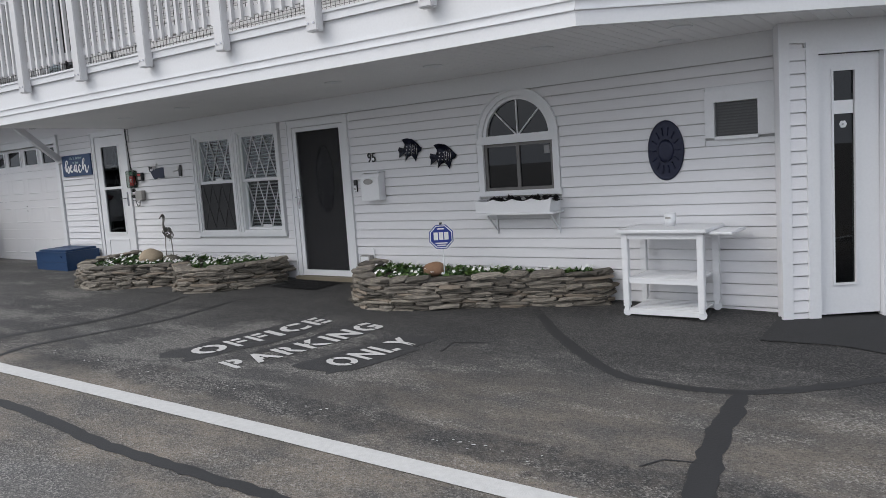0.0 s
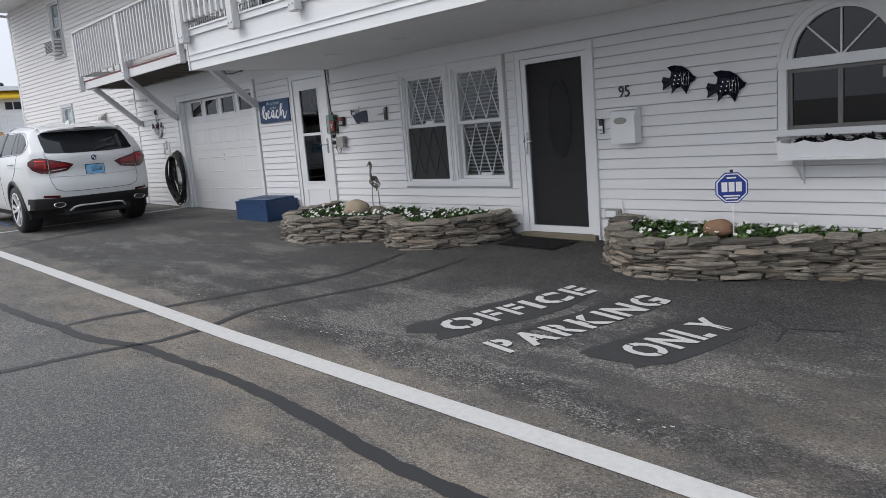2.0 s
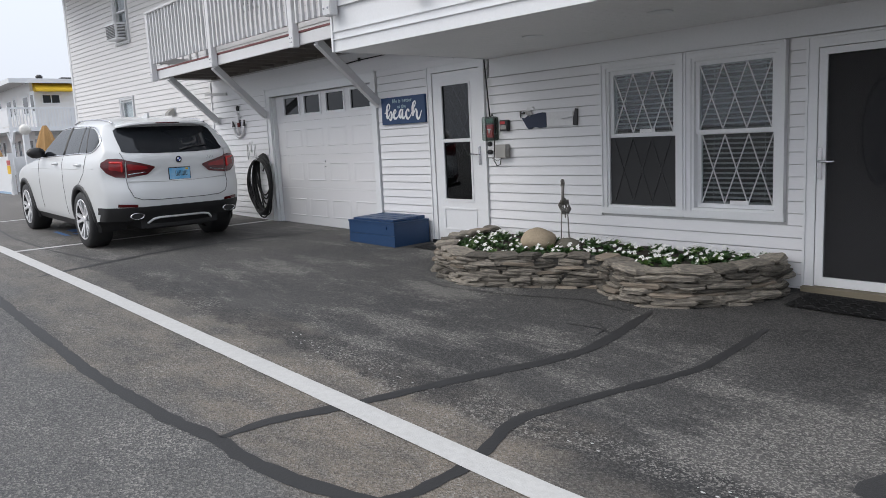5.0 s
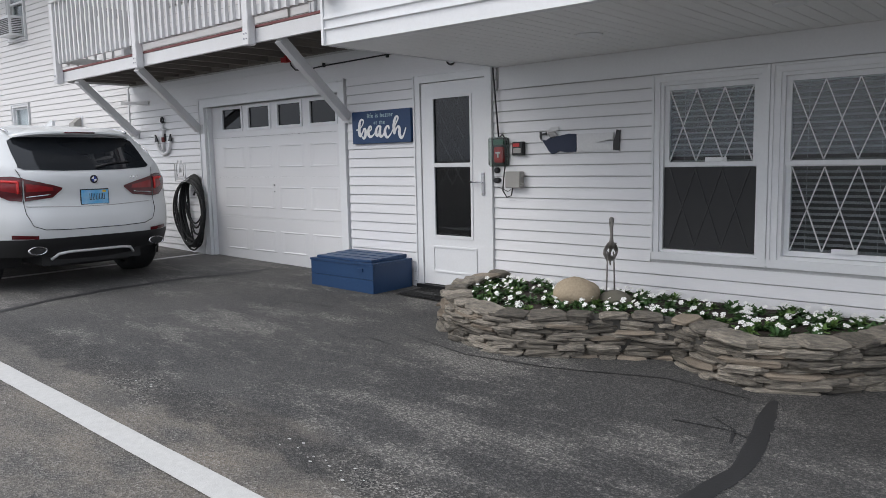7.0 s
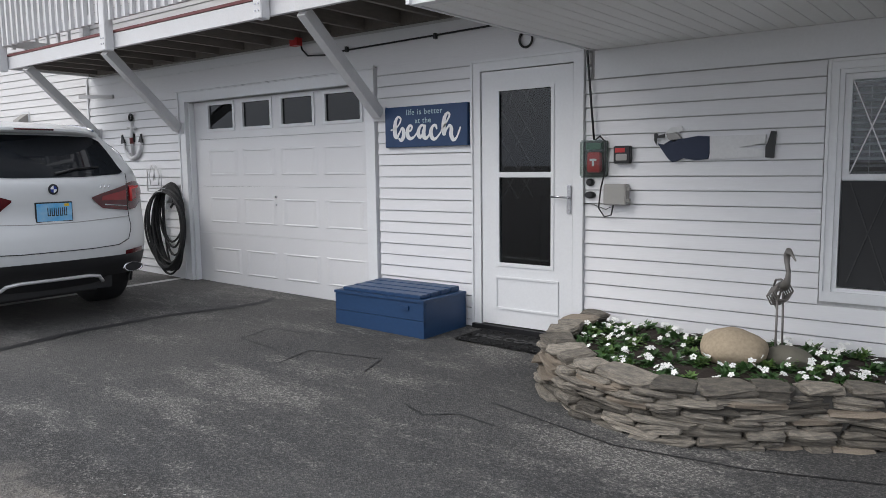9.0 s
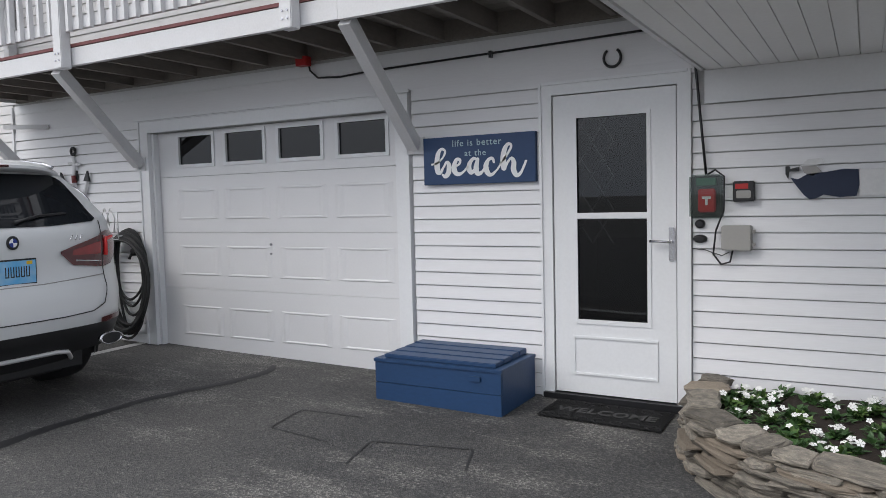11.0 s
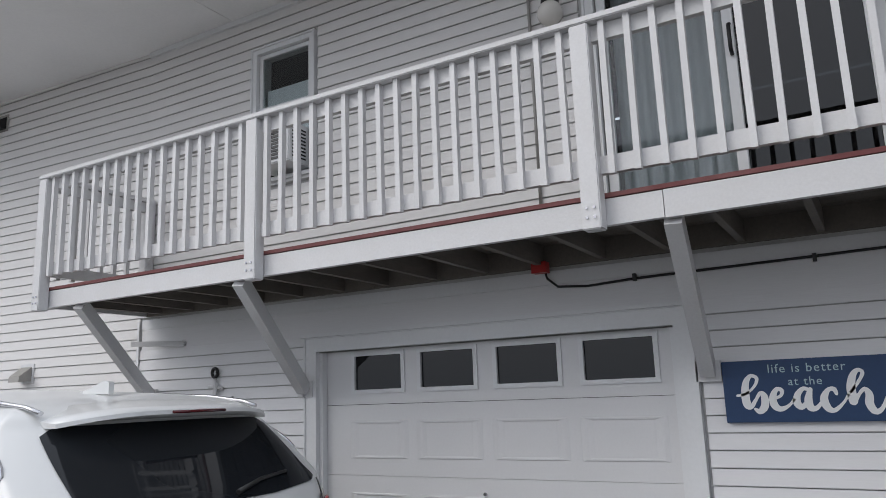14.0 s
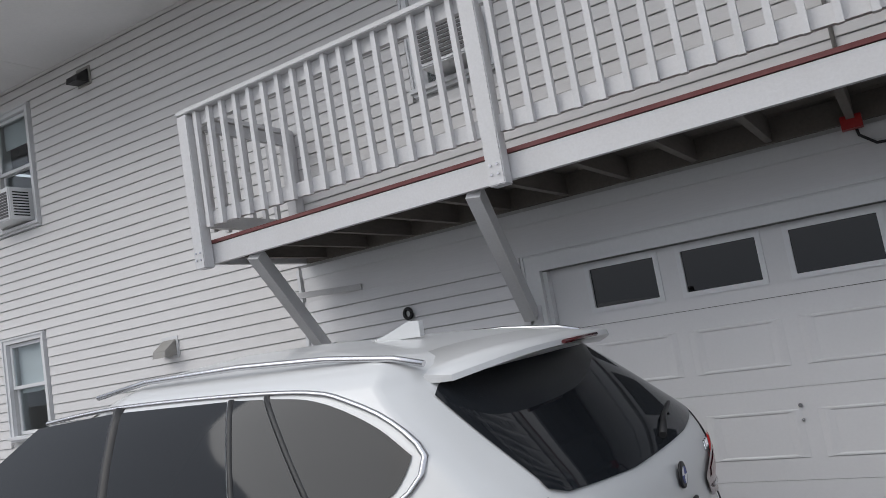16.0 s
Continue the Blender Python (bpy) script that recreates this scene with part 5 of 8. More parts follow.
for k in range(110):  # grooved vinyl soffit strips across the deck
    x = -10.39 + 0.1 * k
    ys = [y / 50 for y in range(215, 460) if inside(x + 0.05, y / 50)]
    if ys:
        y0, y1 = min(ys) - 0.03, max(ys) + 0.02
        if x < -1.5:
            y1 = 6.44
        part("soffit_strip", box(B(), x + 0.002, x + 0.098, y0, y1, 2.354, 2.365), SOFFIT, dk)
part("end_board", box(B(), -10.425, -10.401, 4.45, 6.44, 2.352, 2.74), TRIM, dk)
for x, y in ((-8.92, 5.50), (-7.63, 5.43), (-5.23, 5.45), (-4.04, 5.47), (-2.97, 5.50), (-1.9, 5.6), (-2.18, 6.2)):
    lt = thing("recessed_light", (x, y, 2.35), "round recessed soffit light, switched off", "ceiling light", "recessed soffit lights")
    part("ring", lathe(B(), [(0.075, 0.0), (0.09, 0.0), (0.09, 0.006), (0.075, 0.006)], (x, y, 2.347), 24), PLASTIC, lt)
    part("baffle", lathe(B(), [(0.07, 0.0), (0.06, 0.003)], (x, y, 2.3485), 24), mat("dark_baffle", (0.05, 0.05, 0.05), 0.6) if "dark_baffle" not in bpy.data.materials else bpy.data.materials["dark_baffle"], lt)

# ---- angled entry wing ----
WC = Vector((-1.34, 6.20))
WA = 35.0
WM = Matrix.Translation((WC.x, WC.y, 0)) @ pose(0, 0, 0, 0, 0, WA)
zg = G(-1.2, 6.3)
bm = B()
for a, b, c, d in ((0.0, 0.26, -0.2, 2.38), (1.34, 3.2, -0.2, 2.38), (0.26, 1.34, 2.20, 2.38)):
    box(bm, a, b, 0.012, 0.14, c, d)
bm.transform(WM)
WING = solid("wall_wing", bm, VINYL, "white clapboard wall of the angled entry wing", "wall", kind="structure")
bm = B()
dx, dy = -1.41 - WC.x, 6.44 - WC.y
beam(bm, (WC.x + 0.01, WC.y + 0.03, -0.2 + 1.29), (-1.40, 6.46, -0.2 + 1.29), 0.04, 2.58)
solid("wall_return", bm, VINYL, "narrow white return wall beside the entry wing", "wall", kind="structure")
for k in range(24):
    z = -0.04 + COURSE * k
    if z + COURSE > 2.2:
        break
    for s, e in ((0.05, 0.17), (1.44, 3.2)):
        bm = B()
        board_mesh(bm, s, e, 0.0, z, COURSE)
        bm.transform(WM)
        part("siding_board", bm, VINYL, WING)
bm = B()
box(bm, -0.03, 0.05, -0.022, 0.012, -0.1, 2.20)
bm.transform(WM)
part("corner_board", bm, TRIM, WING)
bm = B()
box(bm, -0.03, 3.2, -0.02, 0.011, 2.2, 2.353)
bm.transform(WM)
part("frieze_board", bm, TRIM, WING)
ed = thing("door_4", (WC.x + 0.5, WC.y + 0.35, zg), "white entry door with a narrow tall glass light", "door", kind="structure")


def wing_part(nm, dims, material, bevel=0.0, label=""):
    bm = B()
    box(bm, *dims, bevel)
    bm.transform(WM)
    return part(nm, bm, material, ed, label)


for d in ((0.17, 0.26, -0.03, 0.012, zg - 0.1, 2.20), (0.26, 1.34, -0.03, 0.012, 2.11, 2.199), (1.34, 1.44, -0.03, 0.012, zg - 0.1, 2.20), (0.74, 0.80, -0.035, 0.05, zg - 0.05, 2.109)):
    wing_part("casing", d, TRIM)
for o in (0.26, 0.80):
    for d in ((o + 0.003, o + 0.13, 0.02, 0.06, zg + 0.02, 2.105), (o + 0.29, o + (0.477 if o < 0.5 else 0.537), 0.02, 0.06, zg + 0.02, 2.105), (o + 0.13, o + 0.29, 0.02, 0.06, zg + 0.02, 0.36), (o + 0.13, o + 0.29, 0.02, 0.06, 1.98, 2.105)):
        wing_part("door_leaf", d, TRIM)
    wing_part("pane", (o + 0.127, o + 0.293, 0.035, 0.04, 0.357, 1.983), PANE_DARK).visible_shadow = False
    for d in ((o + 0.115, o + 0.13, 0.008, 0.0195, 0.345, 1.995), (o + 0.29, o + 0.305, 0.008, 0.0195, 0.345, 1.995), (o + 0.13, o + 0.29, 0.008, 0.0195, 0.345, 0.36), (o + 0.13, o + 0.29, 0.008, 0.0195, 1.98, 1.995)):
        wing_part("glazing_bead", d, TRIM)
    wing_part("paper_strip", (o + 0.135, o + 0.285, 0.030, 0.034, 1.66, 1.76), PLASTIC, 0, "white paper strip in the glass")
bm = B()
for k in range(6):
    a = k * math.pi / 3
    lathe(bm, [(0.012, 0), (0.012, 0.003)], (0, 0, 0), 10, pose(0.47 + 0.017 * math.cos(a), 0.033, 1.58 + 0.017 * math.sin(a), 90, 0, 0))
bm.transform(WM)
part("flower_sticker", bm, PLASTIC, ed, "white flower sticker")
# sheet added behind the entry panes, dark in colour for an unlit inside
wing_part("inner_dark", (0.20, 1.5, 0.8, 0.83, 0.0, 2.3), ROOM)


# ---- stone planters ----
def spline(pts, step=0.05):
    out = []
    for i in range(len(pts) - 1):
        p0, p1, p2, p3 = (Vector(pts[max(0, min(len(pts) - 1, j))]) for j in (i - 1, i, i + 1, i + 2))
        n = max(2, int((p2 - p1).length / step))
        for k in range(n):
            t = k / n
            out.append(0.5 * (2 * p1 + (p2 - p0) * t + (2 * p0 - 5 * p1 + 4 * p2 - p3) * t * t + (3 * p1 - p0 - 3 * p2 + p3) * t ** 3))
    return out + [Vector(pts[-1])]


def stone_meshes(n, material, tag):
    """Rough flat stones of unit size, to be stretched in place."""
    rnd, out = random.Random(tag), []
    for k in range(n):
        bm = B()
        m = 8
        ang = [2 * math.pi * (i + rnd.uniform(-0.3, 0.3)) / m for i in range(m)]
        rad = [rnd.uniform(0.84, 1.08) for _ in range(m)]
        rows = []
        for z, s in ((-0.5, 0.90), (-0.22, 1.0 + rnd.uniform(-0.03, 0.03)), (0.18, 1.0 + rnd.uniform(-0.04, 0.04)), (0.5, 0.88)):
            rows.append([bm.verts.new((0.5 * s * r * math.copysign(abs(math.cos(a)) ** 0.55, math.cos(a)) + rnd.uniform(-.02, .02),
                                       0.5 * s * r * math.copysign(abs(math.sin(a)) ** 0.55, math.sin(a)) + rnd.uniform(-.05, .05), z + rnd.uniform(-0.17, 0.17))) for a, r in zip(ang, rad)])
        for a, b in zip(rows, rows[1:]):
            for i in range(m):
                bm.faces.new((a[i], a[(i + 1) % m], b[(i + 1) % m], b[i]))
        bm.faces.new(rows[0][::-1]), bm.faces.new(rows[-1])
        out.append(mesh_of("stone", bm, material))
    return out


STONES = stone_meshes(14, STONE, 1)
TANS = stone_meshes(4, STONE_TAN, 2)


def planter(line, height, seed, label, soil_drop):
    rnd = random.Random(seed)
    path = spline(line)
    cum = [0.0]
    for a, b in zip(path, path[1:]):
        cum.append(cum[-1] + (b - a).length)
    total = cum[-1]

    def at(s):
        s = max(0.0, min(total, s))
        i = max(j for j in range(len(cum)) if cum[j] <= s + 1e-9)
        i = min(i, len(path) - 2)
        p = path[i].lerp(path[i + 1], (s - cum[i]) / max(1e-6, cum[i + 1] - cum[i]))
        a, b = path[max(0, i - 1)], path[min(len(path) - 1, i + 2)]
        d = (b - a).normalized()
        return p, d

    mid, _ = at(total / 2)
    pl = thing("stone_planter", (mid.x, mid.y, G(mid.x, mid.y)), label, "planter", "stone planters")
    # core sheet behind the face stones, coloured dark for the shade in their gaps
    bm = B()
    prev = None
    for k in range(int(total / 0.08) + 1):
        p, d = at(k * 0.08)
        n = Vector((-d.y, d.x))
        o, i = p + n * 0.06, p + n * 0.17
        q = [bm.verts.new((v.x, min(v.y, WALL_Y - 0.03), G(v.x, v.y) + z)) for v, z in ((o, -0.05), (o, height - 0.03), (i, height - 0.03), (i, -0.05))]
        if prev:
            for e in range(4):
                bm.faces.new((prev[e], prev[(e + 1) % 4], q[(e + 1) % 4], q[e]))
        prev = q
    part("rubble_core", bm, CORE_SHADE, pl)
    z, row = -0.01, 0
    heights = []
    while z < height - 0.05:
        h = rnd.uniform(0.018, 0.036)
        heights.append((z, h))
        z += h
    for z, h in heights:
        s = -rnd.uniform(0, 0.15)
        row += 1
        while s < total - 0.05:
            w = rnd.uniform(0.11, 0.40)
            p, d = at(s + w / 2)
            n = Vector((-d.y, d.x))
            lean = 0.05 * z / height
            c = p + n * (0.055 + lean + rnd.uniform(-0.030, 0.022))
            hh = h * rnd.uniform(0.85, 1.15)
            if 0.05 < s + w / 2 < total - 0.03 and c.y < WALL_Y - 0.10:
                me = rnd.choice(TANS if rnd.random() < 0.16 else STONES)
                o = hang(new("stone", me), pl)
                o.matrix_basis = Matrix.Translation((c.x, c.y, G(p.x, p.y) + z + h / 2)) @ pose(0, 0, 0, rnd.uniform(-7, 7), rnd.uniform(-4, 4), math.degrees(math.atan2(d.y, d.x)) + rnd.uniform(-7, 7)) @ Matrix.Diagonal((w * 1.06, rnd.uniform(0.13, 0.17), hh * 1.08, 1))
            s += w * 0.985
    s = 0.0
    while s < total - 0.04:
        w = rnd.uniform(0.15, 0.38)
        p, d = at(s + w / 2)
        n = Vector((-d.y, d.x))
        c = p + n * 0.115
        if c.y < WALL_Y - 0.12:
            o = hang(new("cap_stone", rnd.choice(TANS if rnd.random() < 0.06 else STONES)), pl)
            o.matrix_basis = Matrix.Translation((c.x, c.y, G(p.x, p.y) + height - 0.022 + rnd.uniform(-0.008, 0.004))) @ pose(0, 0, 0, rnd.uniform(-5, 5), rnd.uniform(-4, 4), math.degrees(math.atan2(d.y, d.x)) + rnd.uniform(-12, 12)) @ Matrix.Diagonal((w * 1.08, rnd.uniform(0.20, 0.26), rnd.uniform(0.030, 0.048), 1))
        s += w
    # soil
    bm = B()
    prev = None
    for k in range(int(total / 0.08) + 1):
        p, d = at(k * 0.08)
        n = Vector((-d.y, d.x))
        i = p + n * 0.16
        y0 = min(i.y, WALL_Y - 0.03)
        pair = [bm.verts.new((i.x, y, G(i.x, y) * 0 + G(mid.x, WALL_Y) + height - soil_drop + 0.02 * noise.noise((i.x * 6, y * 6, 1)))) for y in (y0, (y0 + WALL_Y - 0.025) / 2, WALL_Y - 0.025)]
        if prev:
            for e in range(2):
                bm.faces.new((prev[e], pair[e], pair[e + 1], prev[e + 1]))
        prev = pair
    part("soil", bm, SOIL, pl)
    return at, total, G(mid.x, WALL_Y) + height - soil_drop


def blossoms(name, at, total, zs, seed, plants, flowers, label, light=0.3, zs_top=0.0):
    """Bedding plants: leafy clumps and flat white flowers."""
    rnd = random.Random(seed)
    spots = []
    for _ in range(plants * 4):
        s = rnd.uniform(0.05, total - 0.05)
        p, d = at(s)
        n = Vector((-d.y, d.x))
        c = p + n * rnd.uniform(0.20, 0.22)
        f = rnd.random()
        y = c.y + (WALL_Y - 0.10 - c.y) * f
        if y > WALL_Y - 0.07 or c.y > WALL_Y - 0.12 or any((c.x - q[0]) ** 2 + (y - q[1]) ** 2 < 0.011 for q in spots):
            continue
        spots.append((c.x, y, zs + 0.0, rnd.uniform(0.06, 0.09)))
        if len(spots) >= plants:
            break
    bed = thing("flower_bed", (spots[0][0], spots[0][1], zs), label, "flowers", kind="stuff")
    tagged(part("foliage", leaf_mass(B(), spots[::2], 0.042, 44, rnd), LEAF, bed), kind="stuff")
    tagged(part("young_foliage", leaf_mass(B(), spots[1::2], 0.040, 44, rnd), LEAFLIGHT if light > 0.5 else LEAF, bed), kind="stuff")
    tagged(part("sprouts", leaf_mass(B(), [(x + .03, y, z + .02, r * .8) for x, y, z, r in spots[::3]], 0.036, 26, rnd), LEAFLIGHT, bed), kind="stuff")
    bm = B()
    for _ in range(flowers):
        x, y, z, r = rnd.choice(spots)
        a, e = rnd.uniform(0, 6.28), rnd.uniform(0.0, 1.0)
        c = Vector((x + r * e * math.cos(a), min(y + r * e * math.sin(a), WALL_Y - 0.06), z + r * 0.62 * math.sqrt(1 - 0.6 * e * e) + rnd.uniform(0, 0.03)))
        nrm = Vector((rnd.uniform(-.5, .5), rnd.uniform(-1.0, .2), rnd.uniform(.6, 1.2))).normalized()
        u = nrm.orthogonal().normalized()
        v = nrm.cross(u)
        s = rnd.uniform(0.013, 0.021)
        a0 = rnd.uniform(0, 6.28)
        for k in range(5):
            b = a0 + k * 1.2566
            d1 = u * math.cos(b) + v * math.sin(b)
            d2 = u * math.cos(b + 0.55) + v * math.sin(b + 0.55)
            d0 = u * math.cos(b - 0.55) + v * math.sin(b - 0.55)
            bm.faces.new([bm.verts.new(q) for q in (c, c + d0 * s * 0.85 + nrm * 0.003, c + d1 * s * 1.15 + nrm * 0.001, c + d2 * s * 0.85 + nrm * 0.003)])
    tagged(part("flowers", bm, PETAL, bed, "small flat white blossoms"), kind="stuff")


at1, tot1, zs1 = planter([(-10.42, 6.40), (-10.44, 6.0), (-10.32, 5.55), (-9.95, 5.18), (-9.45, 5.02), (-9.05, 5.12), (-8.65, 5.38), (-8.32, 5.52), (-8.12, 5.42), (-7.85, 5.30),
                          (-7.48, 5.40), (-7.18, 5.70), (-7.05, 6.05), (-7.06, 6.40)], 0.285, 11, "kidney-shaped dry-stacked grey stone planter against the wall", 0.075)
at2, tot2, zs2 = planter([(-5.67, 6.40), (-5.63, 6.05), (-5.46, 5.74), (-5.2, 5.50), (-4.85, 5.38), (-4.45, 5.46), (-4.0, 5.68), (-3.55, 5.92), (-3.1, 6.08), (-2.86, 6.2), (-2.82, 6.40)], 0.30, 12,
                         "long dry-stacked grey stone planter beside the office door", 0.075)
blossoms("left_bed", at1, tot1, zs1, 21, 110, 330, "white impatiens flowers with dark green leaves in the planter")
blossoms("right_bed", at2, tot2, zs2, 22, 85, 90, "low green bedding plants with a few white flowers", 0.8)


def rock(name, x, y, z, rx, ry, rz, material, label, seed):
    bm = B()
    bmesh.ops.create_icosphere(bm, subdivisions=4, radius=1.0)
    for v in bm.verts:
        f = 1 + 0.10 * noise.noise(v.co * 1.3 + Vector((seed, 0, 0))) + 0.03 * noise.noise(v.co * 5)
        v.co = Vector((x + v.co.x * rx * f, y + v.co.y * ry * f, z + v.co.z * rz * f))
    for f in bm.faces:
        f.smooth = True
    return solid(name, bm, material, label, "rock")


rock("boulder", -9.24, 5.85, zs1 + 0.075, 0.185, 0.14, 0.115, BOULDER, "rounded tan granite boulder among white flowers", 1)
rock("boulder", -8.98, 5.98, zs1 + 0.03, 0.13, 0.1, 0.07, mat("olive_grey_rock", (0.16, 0.15, 0.12), 0.85, bump=(40, 0.5)), "small flat olive-grey rock behind the boulder", 2)
rock("boulder", -4.53, 5.95, zs2 + 0.06, 0.125, 0.10, 0.075, REDROCK, "reddish-brown rounded rock in the planter", 3)

# heron of bent wire on two legs
hz = zs1
X = -9.03
WIRE = mat("rusty_grey_wire", (0.24, 0.225, 0.21), 0.6, metal=0.5, bump=(60, 0.5))
hr = thing("wire_heron", (X, 6.0, hz), "grey wire heron garden ornament standing in the planter", "ornament")
HT = Matrix.Translation((X, 6.0, 0)) @ pose(0, 0, 0, 0, 0, 32) @ Matrix.Translation((-X, -6.0, 0))


def heron_part(name, pts, r, seg):
    bm = tube(B(), pts, r, seg)
    bm.transform(HT)
    part(name, bm, WIRE, hr)


heron_part("neck", [(X, 5.80, 1.045), (X, 5.86, 1.075), (X, 5.905, 1.085), (X, 5.93, 1.06), (X, 5.925, 1.02), (X, 5.90, 0.97), (X, 5.905, 0.92), (X, 5.96, 0.885)],
           [0.004, 0.009, 0.019, 0.018, 0.014, 0.012, 0.016, 0.032], 8)
for k in range(7):
    heron_part("feather_wire", [(X, 5.94, 0.90 + 0.005 * k), (X + 0.045 * math.sin(k), 6.0, 0.915 - 0.018 * k), (X + 0.02 * math.sin(k), 6.09, 0.90 - 0.022 * k), (X, 6.12 - 0.012 * k, 0.86 - 0.022 * k)], 0.006, 6)
for k in range(5):
    y = 5.96 + 0.03 * k
    heron_part("body_ring", [(X + 0.05 * math.cos(a), y, 0.855 + 0.055 * math.sin(a) - 0.012 * k) for a in (0, 1.05, 2.1, 3.14, 4.2, 5.2, 6.28)], 0.005, 5)
for dy, s in ((0.0, -0.022), (0.045, 0.022)):
    heron_part("leg", [(X + s, 5.99 + dy, 0.83), (X + s * 1.3, 5.97 + dy * 1.6, 0.67), (X + s * 1.5, 5.97 + dy * 1.8, hz - 0.01)], 0.006, 6)

# security sign, plain shapes
sg = thing("yard_sign", (-4.39, 5.9, zs2), "blue octagonal yard sign with white border on a stake", "sign")
octo = lambda r, a0=22.5: [(r * math.cos(radians(a0 + 45 * k)), r * math.sin(radians(a0 + 45 * k))) for k in range(8)]
face = Matrix.Translation((-4.39, 5.90, 0.79)) @ pose(0, 0, 0, 0, 0, 28)
BLUESIGN = mat("royal_blue_sign", (0.012, 0.04, 0.28), 0.4)
part("plate", prism(B(), octo(0.128), 0.006, face), BLUESIGN, sg)
bm = B()
for i in range(8):
    p, q = octo(0.119), octo(0.110)
    j = (i + 1) % 8
    bm.faces.new([bm.verts.new(face @ Vector((v[0], -0.002, v[1]))) for v in (p[i], p[j], q[j], q[i])])
part("border", bm, WHITEPAINT, sg, "white border line")
bm = B()
for pts in [[(x - 0.021, -0.03), (x + 0.021, -0.03), (x + 0.021, 0.045), (x - 0.021, 0.045)] for x in (-0.052, 0.0, 0.052)]:
    bm.faces.new([bm.verts.new(face @ Vector((x, -0.002, z))) for x, z in pts])
for z, w in ((0.078, 0.035), (-0.062, 0.06), (-0.083, 0.045)):
    bm.faces.new([bm.verts.new(face @ Vector((x, -0.002, zz))) for x, zz in ((-w, z - .006), (w, z - .006), (w, z + .006), (-w, z + .006))])
part("emblem", bm, WHITEPAINT, sg, "white emblem bars")
part("stake", tube(B(), [(-4.385, 5.91, zs2 - 0.02), (-4.385, 5.91, 0.70)], 0.006, 6), WHITEPAINT, sg, "thin white stake")
part("clip", box(B(), -4.40, -4.38, 5.893, 5.91, 0.91, 0.93), BLACK, sg)

# ---- things on the wall ----
front = lambda x, y, z: Matrix.Translation((x, y, z)) @ pose(0, 0, 0, 90, 0, 0)
num = thing("house_number", (-5.66, WALL_Y, 1.58), "black house number ninety-five on the siding", "house number")
wording("95", 0.15, BLACK, num, front(-5.675, WALL_Y - 0.022, 1.575) @ Matrix.Diagonal((0.85, 1, 1, 1)), 0.001, 0.0, 0.004, "digits")

mb = thing("mailbox", (-5.64, 6.4, 1.16), "white wall-mounted mailbox with an oval emblem", "mailbox")
bm = B()
prism(bm, [(6.44, 1.15), (6.33, 1.15), (6.33, 1.40), (6.36, 1.45), (6.44, 1.46)], 0.26, Matrix(((0, 1, 0, -5.77), (1, 0, 0, 0), (0, 0, 1, 0), (0, 0, 0, 1))))
part("body", bm, PLASTIC, mb)
bm = B()
box(bm, -5.785, -5.495, 6.318, 6.443, 1.455, 1.47, 0.004)
part("lid", bm, PLASTIC, mb)
bm = B()
lathe(bm, [(0.05, 0), (0.05, 0.004), (0.04, 0.005), (0.04, 0.002)], (0, 0, 0), 28, front(-5.66, 6.329, 1.36) @ Matrix.Diagonal((1.35, 0.62, 1, 1)))
part("emblem", bm, GREYBOX, mb, "grey oval emblem")

bell = thing("doorbell", (-5.94, WALL_Y, 1.25), "small black and white video doorbell", "doorbell")
part("body", box(B(), -5.965, -5.915, WALL_Y - 0.04, WALL_Y - 0.0155, 1.25, 1.39, 0.006), BLACK, bell)
part("face", box(B(), -5.96, -5.92, WALL_Y - 0.045, WALL_Y - 0.0405, 1.255, 1.325), PLASTIC, bell)
part("button", lathe(B(), [(0.012, 0), (0.012, 0.004)], (0, 0, 0), 16, front(-5.94, WALL_Y - 0.045, 1.285)), GREYBOX, bell)

fl = thing("flood_lamp", (-5.83, 6.4, 0.44), "small grey outdoor outlet box with a clear cover by the door", "outlet")
part("case", box(B(), -5.92, -5.75, WALL_Y - 0.08, WALL_Y - 0.0155, 0.44, 0.52, 0.008), GREYBOX, fl)
part("lens", box(B(), -5.90, -5.78, WALL_Y - 0.092, WALL_Y - 0.0805, 0.45, 0.51, 0.004), PLASTIC, fl)
part("conduit", tube(B(), [(-5.74, WALL_Y - 0.03, 0.36), (-5.74, WALL_Y - 0.03, 0.60)], 0.006, 6), PLASTIC, fl)


